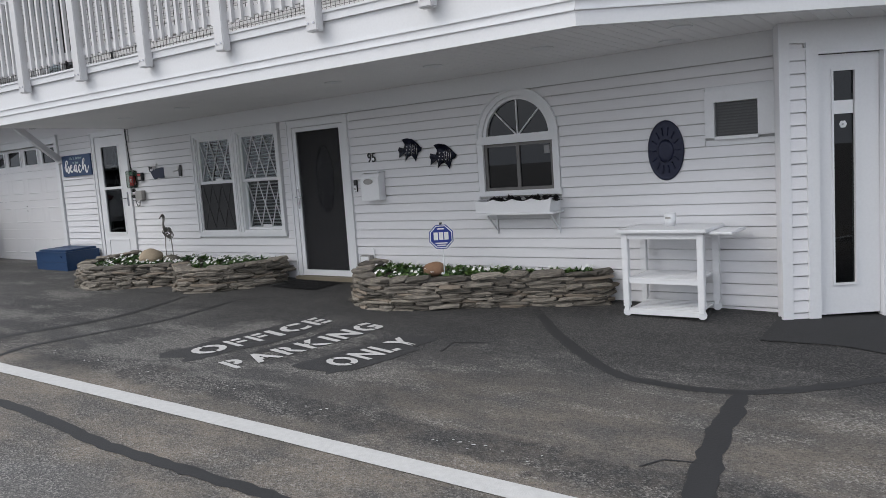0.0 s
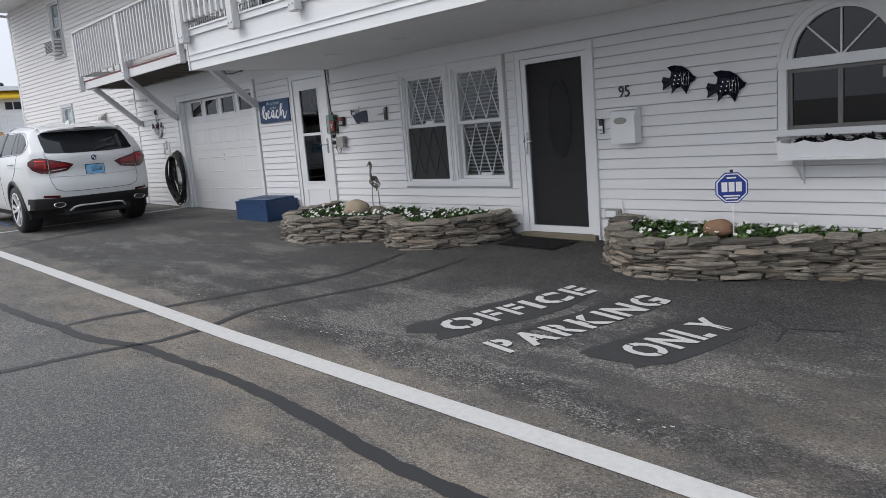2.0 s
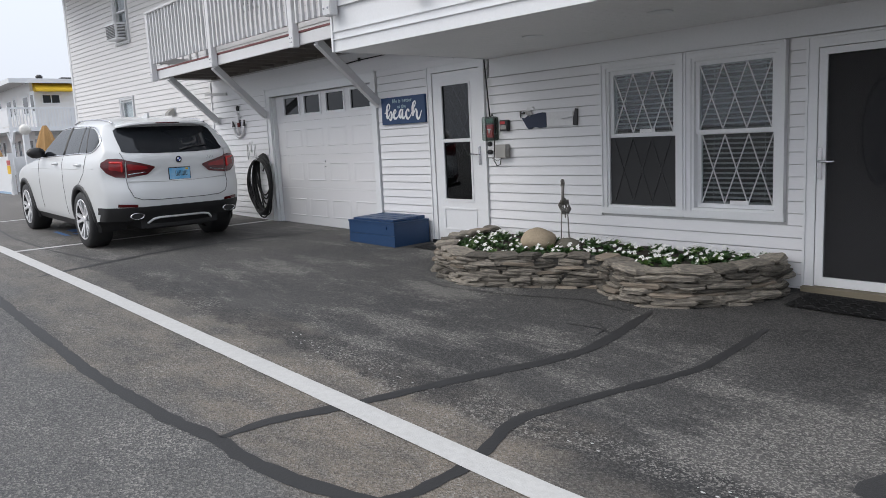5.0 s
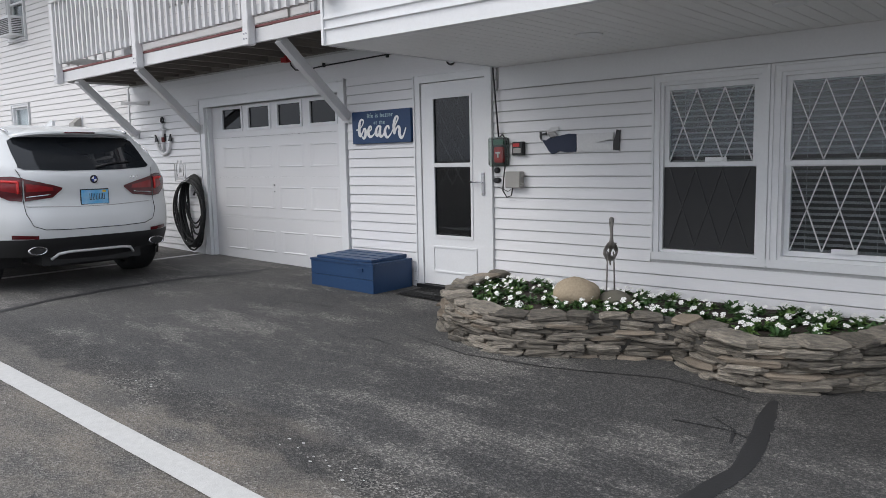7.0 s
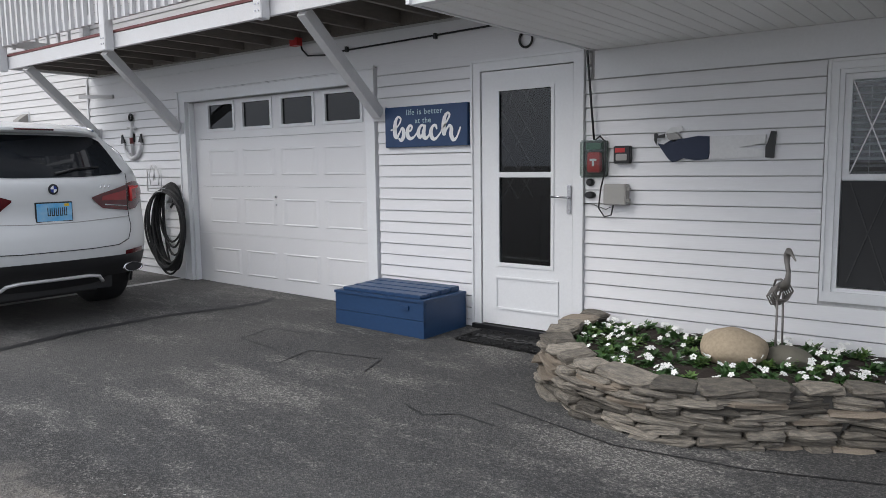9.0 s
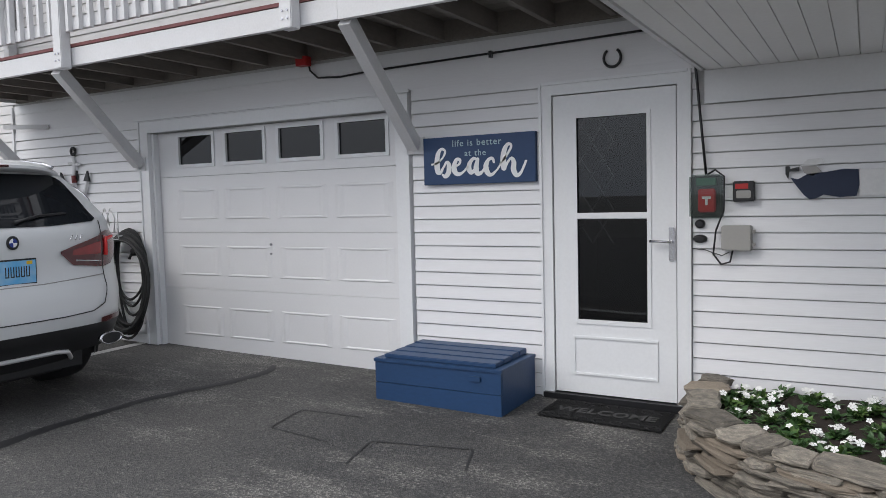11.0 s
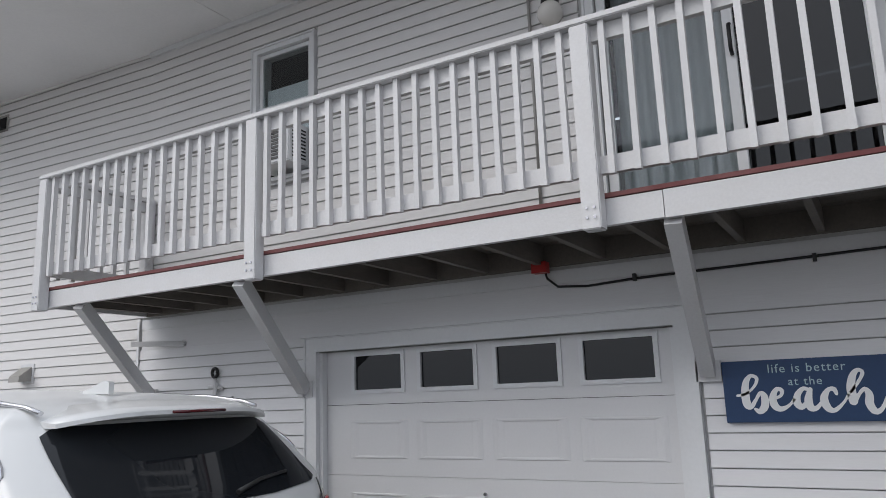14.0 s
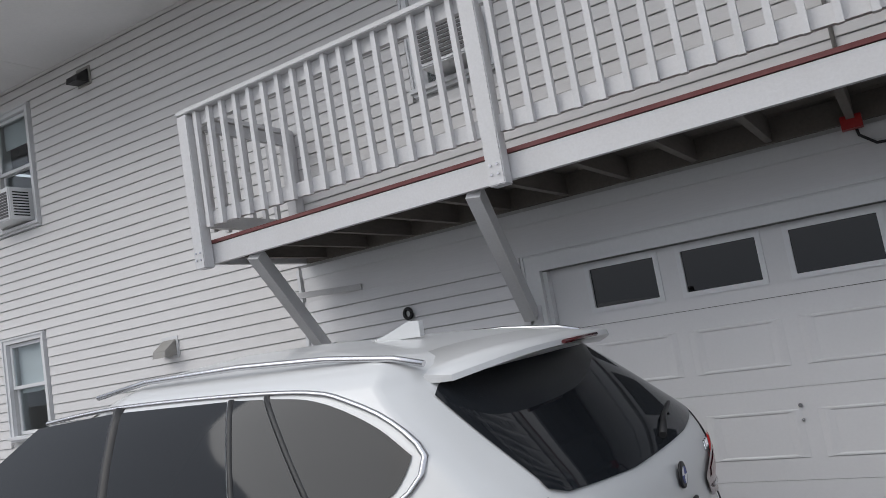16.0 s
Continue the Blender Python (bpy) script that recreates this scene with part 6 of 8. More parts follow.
def fish(x0, x1, zc, hgt):
    w = x1 - x0
    P = lambda u, v: (x0 + w * u, zc + hgt * v)
    out = [P(0.0, 0.02), P(0.05, 0.16), P(0.12, 0.12), P(0.20, 0.06), P(0.27, 0.14), P(0.30, 0.30), P(0.18, 0.46), P(0.38, 0.50), P(0.62, 0.44), P(0.80, 0.28), P(0.93, 0.10), P(1.0, 0.05),
           P(0.96, -0.06), P(0.84, -0.14), P(0.78, -0.30), P(0.72, -0.50), P(0.64, -0.34), P(0.55, -0.24), P(0.42, -0.28), P(0.28, -0.46), P(0.30, -0.26), P(0.26, -0.10), P(0.18, -0.06), P(0.10, -0.20), P(0.02, -0.30), P(0.05, -0.10)]
    bm = B()
    c = Vector((x0 + w * 0.58, WALL_Y - 0.065, zc))
    vs = [bm.verts.new((x, WALL_Y - 0.03, z)) for x, z in out]
    mids = [bm.verts.new(Vector((x, WALL_Y - 0.03, z)).lerp(c, 0.45) + Vector((0, -0.012, 0))) for x, z in out]
    cv = bm.verts.new(c)
    for i in range(len(out)):
        j = (i + 1) % len(out)
        bm.faces.new((vs[i], vs[j], mids[j], mids[i])), bm.faces.new((mids[i], mids[j], cv))
    bmesh.ops.solidify(bm, geom=bm.faces[:], thickness=0.003)
    t = thing("metal_fish", (x0 + w / 2, WALL_Y, zc), "dark blue pierced metal fish wall ornament", "wall ornament", "metal fish on the siding")
    part("body", bm, NAVYMETAL, t)
    for k in range(9):
        u, v = 0.42 + 0.13 * (k % 3) + 0.03 * (k // 3), -0.12 + 0.13 * (k // 3)
        part("stud", lathe(B(), [(0.006, 0), (0.006, 0.004)], (0, 0, 0), 8, front(x0 + w * u, WALL_Y - 0.066, zc + hgt * v)), CHROME, t)
    for k in range(4):
        u = 0.66 + 0.07 * k
        part("rib", tube(B(), [(x0 + w * (u - 0.03), WALL_Y - 0.064, zc + hgt * 0.24), (x0 + w * u, WALL_Y - 0.072, zc), (x0 + w * (u - 0.03), WALL_Y - 0.062, zc - hgt * 0.2)], 0.0022, 5), CHROME, t)
    part("hanger", box(B(), c.x - 0.02, c.x + 0.02, WALL_Y - 0.05, WALL_Y - 0.0155, zc - 0.02, zc + 0.02), BLACK, t)


fish(-5.28, -4.95, 1.672, 0.26)
fish(-4.86, -4.51, 1.575, 0.275)

ov = thing("oval_plaque", (-2.325, WALL_Y, 1.22), "dark blue oval cast plaque in relief on the siding", "plaque")
bm = B()
lathe(bm, [(1.0, 0.0), (1.0, 0.012), (0.95, 0.02), (0.90, 0.014), (0.0, 0.016)][:4], (0, 0, 0), 48, front(-2.325, WALL_Y - 0.0155, 1.475) @ Matrix.Diagonal((0.158, 0.258, 1, 1)))
part("plate", bm, NAVYMETAL, ov)
bm = B()
lathe(bm, [(0.45, 0.0), (0.42, 0.010), (0.30, 0.012)], (0, 0, 0), 32, front(-2.325, WALL_Y - 0.03, 1.47) @ Matrix.Diagonal((0.158, 0.22, 1, 1)))
for k in range(14):
    a = 2 * math.pi * k / 14
    tube(bm, [(-2.325 + 0.085 * math.cos(a), WALL_Y - 0.034, 1.475 + 0.13 * math.sin(a)), (-2.325 + 0.125 * math.cos(a), WALL_Y - 0.034, 1.475 + 0.2 * math.sin(a))], 0.006, 6)
part("relief", bm, NAVYMETAL, ov)

sgn = thing("beach_sign", (-11.91, 6.42, 1.73), "navy blue board sign with white script lettering", "sign")
part("board", box(B(), -12.345, -11.475, WALL_Y - 0.05, WALL_Y - 0.0155, 1.73, 2.066, 0.003), SIGNBLUE, sgn)
PALETEAL = mat("pale_teal_lettering", (0.42, 0.58, 0.62), 0.5)
wording("life is better", 0.066, PALETEAL, sgn, front(-11.915, WALL_Y - 0.052, 1.995), 0.0, 0.0, 0.001, "small_words", "", "CENTER", 1.15)
wording("at the", 0.062, PALETEAL, sgn, front(-11.925, WALL_Y - 0.052, 1.925), 0.0, 0.0, 0.001, "small_words", "", "CENTER", 1.15)


def brush(bm, stroke, at, unit, lift):
    """A stroke of a broad brush: points of x, height and width in letter units, rounded at both ends."""
    pts = spline([Vector(p) for p in stroke], 0.06)
    left, right = [], []
    for i, p in enumerate(pts):
        a, b = pts[max(0, i - 1)], pts[min(len(pts) - 1, i + 1)]
        d = Vector((b.x - a.x, b.y - a.y)).normalized()
        n = Vector((-d.y, d.x)) * p.z / 2
        left.append(bm.verts.new(at @ Vector(((p.x + n.x) * unit, (p.y + n.y) * unit, lift))))
        right.append(bm.verts.new(at @ Vector(((p.x - n.x) * unit, (p.y - n.y) * unit, lift))))
    for i in range(len(pts) - 1):
        bm.faces.new((left[i], right[i], right[i + 1], left[i + 1]))
    for p in (pts[0], pts[-1]):
        bm.faces.new([bm.verts.new(at @ Vector(((p.x + p.z / 2 * math.cos(a)) * unit, (p.y + p.z / 2 * math.sin(a)) * unit, lift + 0.0002))) for a in [math.pi * k / 5 for k in range(10)]])


SCRIPT = {
    "b": [[(0.02, 0.78, .12), (0.42, 0.86, .10), (0.82, 1.2, .13), (0.95, 1.55, .16), (0.70, 1.68, .17), (0.47, 1.4, .28), (0.38, 0.9, .36), (0.42, 0.36, .36), (0.60, 0.27, .22), (0.82, 0.58, .15)],
          [(0.80, 0.52, .14), (1.03, 0.86, .18), (1.20, 0.72, .30), (1.18, 0.28, .34), (0.95, 0.03, .26), (0.76, 0.14, .14)], [(1.2, 0.5, .10), (1.45, 0.57, .10), (1.75, 0.68, .10)]],
    "e": [[(1.55, 0.58, .12), (1.90, 0.72, .14), (1.97, 0.96, .19), (1.76, 1.02, .2), (1.57, 0.7, .30), (1.60, 0.3, .34), (1.85, 0.13, .24), (2.2, 0.27, .14), (2.5, 0.6, .12)]],
    "a": [[(3.12, 0.93, .16), (2.88, 1.02, .18), (2.62, 0.75, .27), (2.56, 0.4, .34), (2.74, 0.2, .26), (3.0, 0.48, .14), (3.15, 0.85, .16)],
          [(3.16, 0.97, .2), (3.04, 0.5, .34), (3.10, 0.17, .33), (3.35, 0.15, .2), (3.66, 0.5, .12)]],
    "c": [[(4.20, 0.74, .14), (4.12, 0.95, .2), (3.88, 0.92, .2), (3.68, 0.55, .33), (3.78, 0.15, .32), (4.05, 0.03, .2), (4.45, 0.36, .12), (4.7, 0.75, .12)]],
    "h": [[(4.6, 0.62, .1), (5.02, 1.1, .13), (5.32, 1.6, .16), (5.15, 1.75, .18), (4.92, 1.5, .28), (4.80, 1.0, .36), (4.83, 0.4, .36)],
          [(4.86, 0.36, .22), (5.10, 0.72, .15), (5.32, 0.92, .18), (5.47, 0.68, .3), (5.44, 0.28, .34), (5.62, -0.05, .28), (5.9, 0.08, .17), (6.22, 0.72, .14)]]}
for strokes in SCRIPT.values():
    bm = B()
    for k, stroke in enumerate(strokes):
        brush(bm, stroke, front(-12.277, WALL_Y - 0.052, 1.785), 0.118, 0.0005 + 0.0004 * k)
    part("script_letter", bm, WHITEPAINT, sgn)

# flat cut-out figure lying along the wall, one plain mesh
CUTNAVY, CUTWHITE = mat("cutout_navy_paint", (0.012, 0.022, 0.055), 0.6), mat("cutout_white_paint", (0.72, 0.72, 0.72), 0.6)
bm = B()
shapes = [([(-9.93, 1.70), (-9.90, 1.655), (-9.86, 1.60), (-9.83, 1.575), (-9.80, 1.58), (-9.76, 1.60), (-9.68, 1.585), (-9.60, 1.59), (-9.585, 1.65), (-9.59, 1.735), (-9.66, 1.74), (-9.76, 1.725), (-9.84, 1.72), (-9.89, 1.69)], 0),
          ([(-9.585, 1.59), (-9.25, 1.60), (-9.25, 1.645), (-9.40, 1.66), (-9.25, 1.685), (-9.25, 1.735), (-9.45, 1.735), (-9.587, 1.735)], 1),
          ([(-9.25, 1.595), (-9.20, 1.59), (-9.19, 1.75), (-9.22, 1.755), (-9.235, 1.70), (-9.25, 1.66)], 2),
          ([(-9.88, 1.765), (-9.84, 1.80), (-9.77, 1.805), (-9.755, 1.775), (-9.82, 1.765)], 1), ([(-9.86, 1.725), (-9.875, 1.762), (-9.80, 1.762), (-9.77, 1.73), (-9.82, 1.705)], 3),
          ([(-9.955, 1.72), (-9.955, 1.765), (-9.935, 1.765), (-9.93, 1.75), (-9.885, 1.76), (-9.885, 1.735), (-9.935, 1.735), (-9.94, 1.69)], 2)]
for k, (pts, slot) in enumerate(shapes):
    n0 = len(bm.faces)
    prism(bm, pts, 0.018 - 0.002 * k, Matrix.Translation((0, WALL_Y - 0.0355, 0)))
    bm.faces.ensure_lookup_table()
    for f in bm.faces[n0:]:
        f.material_index = slot
solid("cutout_figure", bm, [CUTNAVY, CUTWHITE, BLACK, mat("cutout_grey", (0.35, 0.34, 0.33), 0.6)], "flat painted wooden cut-out ornament in navy and white", "wall ornament")

fa = thing("fire_alarm", (-10.38, 6.4, 1.49), "red fire alarm pull under a smoky clear cover", "fire alarm")
part("back_box", box(B(), -10.47, -10.29, WALL_Y - 0.03, WALL_Y - 0.0155, 1.48, 1.73, 0.006), GREENCLEAR, fa)
part("pull_station", box(B(), -10.43, -10.33, WALL_Y - 0.07, WALL_Y - 0.031, 1.51, 1.65, 0.008), REDPAINT, fa, "red pull station")
bm = B()
box(bm, -10.405, -10.355, WALL_Y - 0.076, WALL_Y - 0.0705, 1.59, 1.605), box(bm, -10.387, -10.373, WALL_Y - 0.076, WALL_Y - 0.0705, 1.555, 1.589)
part("lever", bm, WHITEPAINT, fa)
bm = B()
box(bm, -10.475, -10.285, WALL_Y - 0.10, WALL_Y - 0.0305, 1.475, 1.735, 0.012)
p = part("clear_cover", bm, glass_mat("smoky_cover", (0.62, 0.66, 0.63)), fa, "smoky clear cover")
p.visible_shadow = False
part("green_label", box(B(), -10.44, -10.33, WALL_Y - 0.06, WALL_Y - 0.0305, 1.67, 1.715), mat("green_label", (0.05, 0.16, 0.10), 0.5), fa)
st = thing("alarm_strobe", (-10.17, 6.4, 1.57), "small black alarm strobe with a red label", "alarm")
part("case", box(B(), -10.235, -10.115, WALL_Y - 0.06, WALL_Y - 0.0155, 1.57, 1.69, 0.006), BLACK, st)
part("label", box(B(), -10.22, -10.15, WALL_Y - 0.064, WALL_Y - 0.0605, 1.645, 1.675), REDPAINT, st)
part("lens", box(B(), -10.215, -10.135, WALL_Y - 0.066, WALL_Y - 0.0605, 1.59, 1.635, 0.004), GREYBOX, st)
jb = thing("junction_box", (-10.2, 6.4, 1.28), "grey plastic junction box with cable loop", "electrical box")
part("case", box(B(), -10.295, -10.13, WALL_Y - 0.085, WALL_Y - 0.0155, 1.285, 1.43, 0.006), GREYBOX, jb)
part("latch", box(B(), -10.13, -10.112, WALL_Y - 0.07, WALL_Y - 0.04, 1.31, 1.33), GREYBOX, jb), part("latch", box(B(), -10.13, -10.112, WALL_Y - 0.07, WALL_Y - 0.04, 1.385, 1.405), GREYBOX, jb)
part("cable", tube(B(), [(-10.38, WALL_Y - 0.04, 1.735), (-10.33, WALL_Y - 0.07, 1.76), (-10.275, WALL_Y - 0.10, 1.72), (-10.28, WALL_Y - 0.09, 1.52), (-10.33, WALL_Y - 0.05, 1.40), (-10.345, WALL_Y - 0.05, 1.26), (-10.30, WALL_Y - 0.05, 1.20), (-10.25, WALL_Y - 0.05, 1.215), (-10.235, WALL_Y - 0.05, 1.285)], 0.006, 6), BLACK, jb)
part("thin_cable", tube(B(), [(-10.47, WALL_Y - 0.022, 1.29), (-10.40, WALL_Y - 0.024, 1.285), (-10.30, WALL_Y - 0.03, 1.25), (-10.26, WALL_Y - 0.04, 1.27)], 0.003, 5), BLACK, jb)
for z, w, h in ((1.44, 0.03, 0.028), (1.35, 0.042, 0.026)):
    k = thing("round_knob", (-10.425, WALL_Y, z - h), "small black round button on the siding", "button", "buttons by the side door")
    part("dome", lathe(B(), [(1, 0), (0.95, 0.018), (0.6, 0.03)], (0, 0, 0), 20, front(-10.425, WALL_Y - 0.0155, z) @ Matrix.Diagonal((w, h, 1, 1))), BLACK, k)
cn = thing("cable_run", (-12.0, 6.45, 2.5), "black cable clipped along the wall under the deck", "cable")
part("cable", tube(B(), [(-13.38, WALL_Y - 0.05, 2.72), (-13.37, WALL_Y - 0.04, 2.66), (-13.30, WALL_Y - 0.035, 2.60), (-13.1, WALL_Y - 0.03, 2.585), (-12.8, WALL_Y - 0.03, 2.60), (-11.8, WALL_Y - 0.03, 2.615), (-10.62, WALL_Y - 0.03, 2.635), (-10.52, WALL_Y - 0.035, 2.60), (-10.46, WALL_Y - 0.045, 2.50), (-10.44, WALL_Y - 0.05, 2.33), (-10.41, WALL_Y - 0.05, 2.0), (-10.385, WALL_Y - 0.05, 1.735)], 0.008, 8), BLACK, cn)
part("box", box(B(), -13.44, -13.34, WALL_Y - 0.13, WALL_Y - 0.063, 2.69, 2.76), REDPAINT, cn, "dull red junction box")
for x in (-12.8, -11.8):
    part("clip", box(B(), x - 0.01, x + 0.01, WALL_Y - 0.045, WALL_Y - 0.0145, 2.585, 2.63), BLACK, cn)
hs = thing("horseshoe", (-10.955, WALL_Y, 2.44), "dark iron horseshoe on the wall above the door", "horseshoe")
part("shoe", tube(B(), [(-10.955 + 0.055 * math.cos(a), WALL_Y - 0.026, 2.49 + 0.058 * math.sin(a)) for a in [radians(125 + 290 * k / 16) for k in range(17)]], 0.009, 6), BLACK, hs)

# painted anchor
an = thing("anchor_ornament", (-16.4, WALL_Y, 1.69), "white weathered anchor wall ornament with dark tips", "wall ornament")
part("shank", tube(B(), [(-16.40, WALL_Y - 0.04, 2.14), (-16.38, WALL_Y - 0.045, 2.06), (-16.41, WALL_Y - 0.04, 1.95), (-16.395, WALL_Y - 0.04, 1.72)], [0.016, 0.02, 0.018, 0.022], 8), RAIL, an)
part("stock", tube(B(), [(-16.47, WALL_Y - 0.04, 2.075), (-16.31, WALL_Y - 0.04, 2.055)], 0.014, 8), RAIL, an)
part("arms", tube(B(), [(-16.395 + 0.19 * math.sin(a), WALL_Y - 0.04, 1.92 - 0.21 * math.cos(a)) for a in [radians(-82 + 164 * k / 14) for k in range(15)]], [0.014 + 0.012 * math.sin(math.pi * k / 14) for k in range(15)], 8), RAIL, an)
part("ring", tube(B(), [(-16.40 + 0.032 * math.cos(a), WALL_Y - 0.04, 2.19 + 0.036 * math.sin(a)) for a in [2 * math.pi * k / 14 for k in range(15)]], 0.014, 8), BLACK, an)
for s in (-1, 1):
    part("fluke", prism(B(), [(-16.395 + s * 0.21, 1.99), (-16.395 + s * 0.235, 1.885), (-16.395 + s * 0.15, 1.895)], 0.02, Matrix.Translation((0, WALL_Y - 0.055, 0))), BLACK, an)
part("band", tube(B(), [(-16.405, WALL_Y - 0.042, 1.95), (-16.40, WALL_Y - 0.042, 1.88)], 0.025, 8), mat("dull_red_band", (0.16, 0.03, 0.03), 0.6), an)
part("wall_mount", box(B(), -16.42, -16.37, WALL_Y - 0.035, WALL_Y - 0.0155, 1.9, 2.0), BLACK, an)

# coiled hose on a wire hanger
hh = thing("garden_hose", (-15.6, 6.36, 0.36), "black garden hose coiled on a white wire hanger", "hose")
rnd = random.Random(3)
for k in range(17):
    pts = []
    cx, rx, top, bot = -15.60 + rnd.uniform(-0.02, 0.02), 0.19 + 0.010 * k + rnd.uniform(-0.03, 0.03), 1.42 - 0.006 * k, 0.37 + rnd.uniform(0, 0.16) + (0.22 if k in (1, 4) else 0.34 if k == 2 else 0)
    for q in range(29):
        a = 2 * math.pi * q / 28
        z = (top + bot) / 2 + (top - bot) / 2 * math.cos(a)
        pts.append((cx + rx * math.sin(a) * (1.0 + 0.12 * math.cos(a)), WALL_Y - 0.05 - 0.008 * k + 0.008 * math.sin(3 * a + k), z))
    part("coil", tube(B(), pts, 0.0125, 7, False), RUBBER, hh)
hg = thing("hose_hanger", (-15.72, 6.42, 1.3), "white bent-wire hose hanger on the siding", "hose hanger")
bm = B()
for pts in ([(-15.86, 1.33), (-15.86, 1.58), (-15.58, 1.58), (-15.58, 1.33), (-15.86, 1.33)], [(-15.80, 1.40), (-15.82, 1.52), (-15.76, 1.62), (-15.72, 1.55), (-15.74, 1.45)], [(-15.64, 1.40), (-15.62, 1.52), (-15.68, 1.62), (-15.72, 1.55), (-15.70, 1.45)]):
    tube(bm, [(x, WALL_Y - 0.19, z) for x, z in pts], 0.006, 6)
for x in (-15.86, -15.58):
    tube(bm, [(x, WALL_Y - 0.19, 1.36), (x, WALL_Y - 0.015, 1.36)], 0.006, 6), tube(bm, [(x, WALL_Y - 0.19, 1.36), (x, WALL_Y - 0.2, 1.44)], 0.006, 6)
part("wire", bm, RAIL, hg)
bm = B()
tube(bm, [(-15.55, WALL_Y - 0.015, 1.18), (-15.55, WALL_Y - 0.09, 1.18), (-15.55, WALL_Y - 0.11, 1.14)], 0.014, 8)
lathe(bm, [(0.03, 0), (0.03, 0.012)], (0, 0, 0), 14, front(-15.55, WALL_Y - 0.06, 1.21))
solid("tap", bm, BLACK, "small dark outdoor tap behind the hose", "tap")

# globe lamps, vents, flood light upstairs
for x in (-13.20, -10.98):
    gl = thing("globe_lamp", (x, 6.35, 4.4), "white glass globe wall lamp with a black cap, unlit", "wall lamp", "globe wall lamps")
    bm = B()
    bmesh.ops.create_uvsphere(bm, u_segments=28, v_segments=18, radius=0.088)
    bm.transform(Matrix.Translation((x, 6.345, 4.455)))
    for f in bm.faces:
        f.smooth = True
    part("globe", bm, GLOBE, gl)
    part("cap", lathe(B(), [(0.05, 0.07), (0.06, 0.085), (0.055, 0.115), (0.03, 0.12)], (x, 6.345, 4.455), 20), BLACK, gl)
    part("arm", box(B(), x - 0.035, x + 0.035, 6.37, WALL_Y - 0.0155, 4.535, 4.60, 0.006), BLACK, gl)
for x, z, n, lab in ((-18.98, 2.22, "dryer_vent", "grey metal hooded wall vent on the siding"), (-19.73, 5.02, "flood_light", "dark hooded flood light under the eave")):
    v = thing(n, (x, WEST_Y, z), lab, "vent" if n == "dryer_vent" else "light")
    part("plate", box(B(), x - 0.10, x + 0.10, WEST_Y - 0.026, WEST_Y - 0.0155, z - 0.02, z + 0.17), TRIM if n == "dryer_vent" else GREYBOX, v)
    bm = B()
    prism(bm, [(WEST_Y - 0.03, z + 0.14), (WEST_Y - 0.03, z), (WEST_Y - 0.16, z - 0.01), (WEST_Y - 0.15, z + 0.05)], 0.16, Matrix(((0, 1, 0, x - 0.08), (1, 0, 0, 0), (0, 0, 1, 0), (0, 0, 0, 1))))
    part("hood", bm, GREYBOX if n == "dryer_vent" else BLACK, v)
pc = thing("conduit_pipe", (-13.4, WALL_Y, 3.0), "grey conduit running up the upstairs wall", "pipe")
part("pipe", tube(B(), [(-13.385, WALL_Y - 0.03, 2.9), (-13.39, WALL_Y - 0.03, 5.30)], 0.012, 8), GREYBOX, pc)
part("pipe", tube(B(), [(-14.35, WALL_Y - 0.05, 5.26), (-13.40, WALL_Y - 0.05, 5.29)], 0.014, 8), PLASTIC, pc)
part("pipe", tube(B(), [(-10.52, WALL_Y - 0.04, 2.9), (-10.56, WALL_Y - 0.05, 3.6), (-10.60, WALL_Y - 0.04, 4.2), (-10.60, WALL_Y - 0.03, 5.3)], 0.018, 8), BLACK, pc)

# ---- blue deck box, mats, white cart ----
bx = thing("storage_box", (-12.0, 6.0, G(-12, 6)), "navy blue painted wooden box with a slatted stepped lid", "storage box")
zb, X0, X1, Y0, Y1 = G(-12.0, 6.0) - 0.02, -12.44, -11.50, 5.86, 6.40
bm = B()
for k in range(2):
    box(bm, X0, X1, Y0, Y0 + 0.022, zb + 0.005 + 0.14 * k, zb + 0.142 + 0.14 * k, 0.002)
part("front_board", bm, BLUEWOOD, bx)
part("end_board", box(B(), X1 - 0.022, X1, Y0 + 0.0225, Y1, zb + 0.005, zb + 0.282, 0.002), BLUEWOOD, bx)
part("end_board", box(B(), X0, X0 + 0.022, Y0 + 0.0225, Y1, zb + 0.005, zb + 0.282, 0.002), BLUEWOOD, bx)
part("back_board", box(B(), X0 + 0.0225, X1 - 0.0225, Y1 - 0.022, Y1, zb + 0.005, zb + 0.282), BLUEWOOD, bx)
part("top_frame", box(B(), X0 - 0.008, X1 + 0.008, Y0 - 0.008, Y1, zb + 0.283, zb + 0.305, 0.003), BLUEWOOD, bx)
for k in range(4):
    y = Y0 + 0.03 + 0.125 * k
    part("lid_slat", box(B(), X0 + 0.06, X1 - 0.05, y, y + 0.118, zb + 0.306, zb + 0.345 - 0.004 * (3 - k), 0.005), BLUEWOOD, bx)
part("latch", box(B(), -11.72, -11.64, Y0 - 0.012, Y0 - 0.0005, zb + 0.22, zb + 0.25), BLUEWOOD, bx)
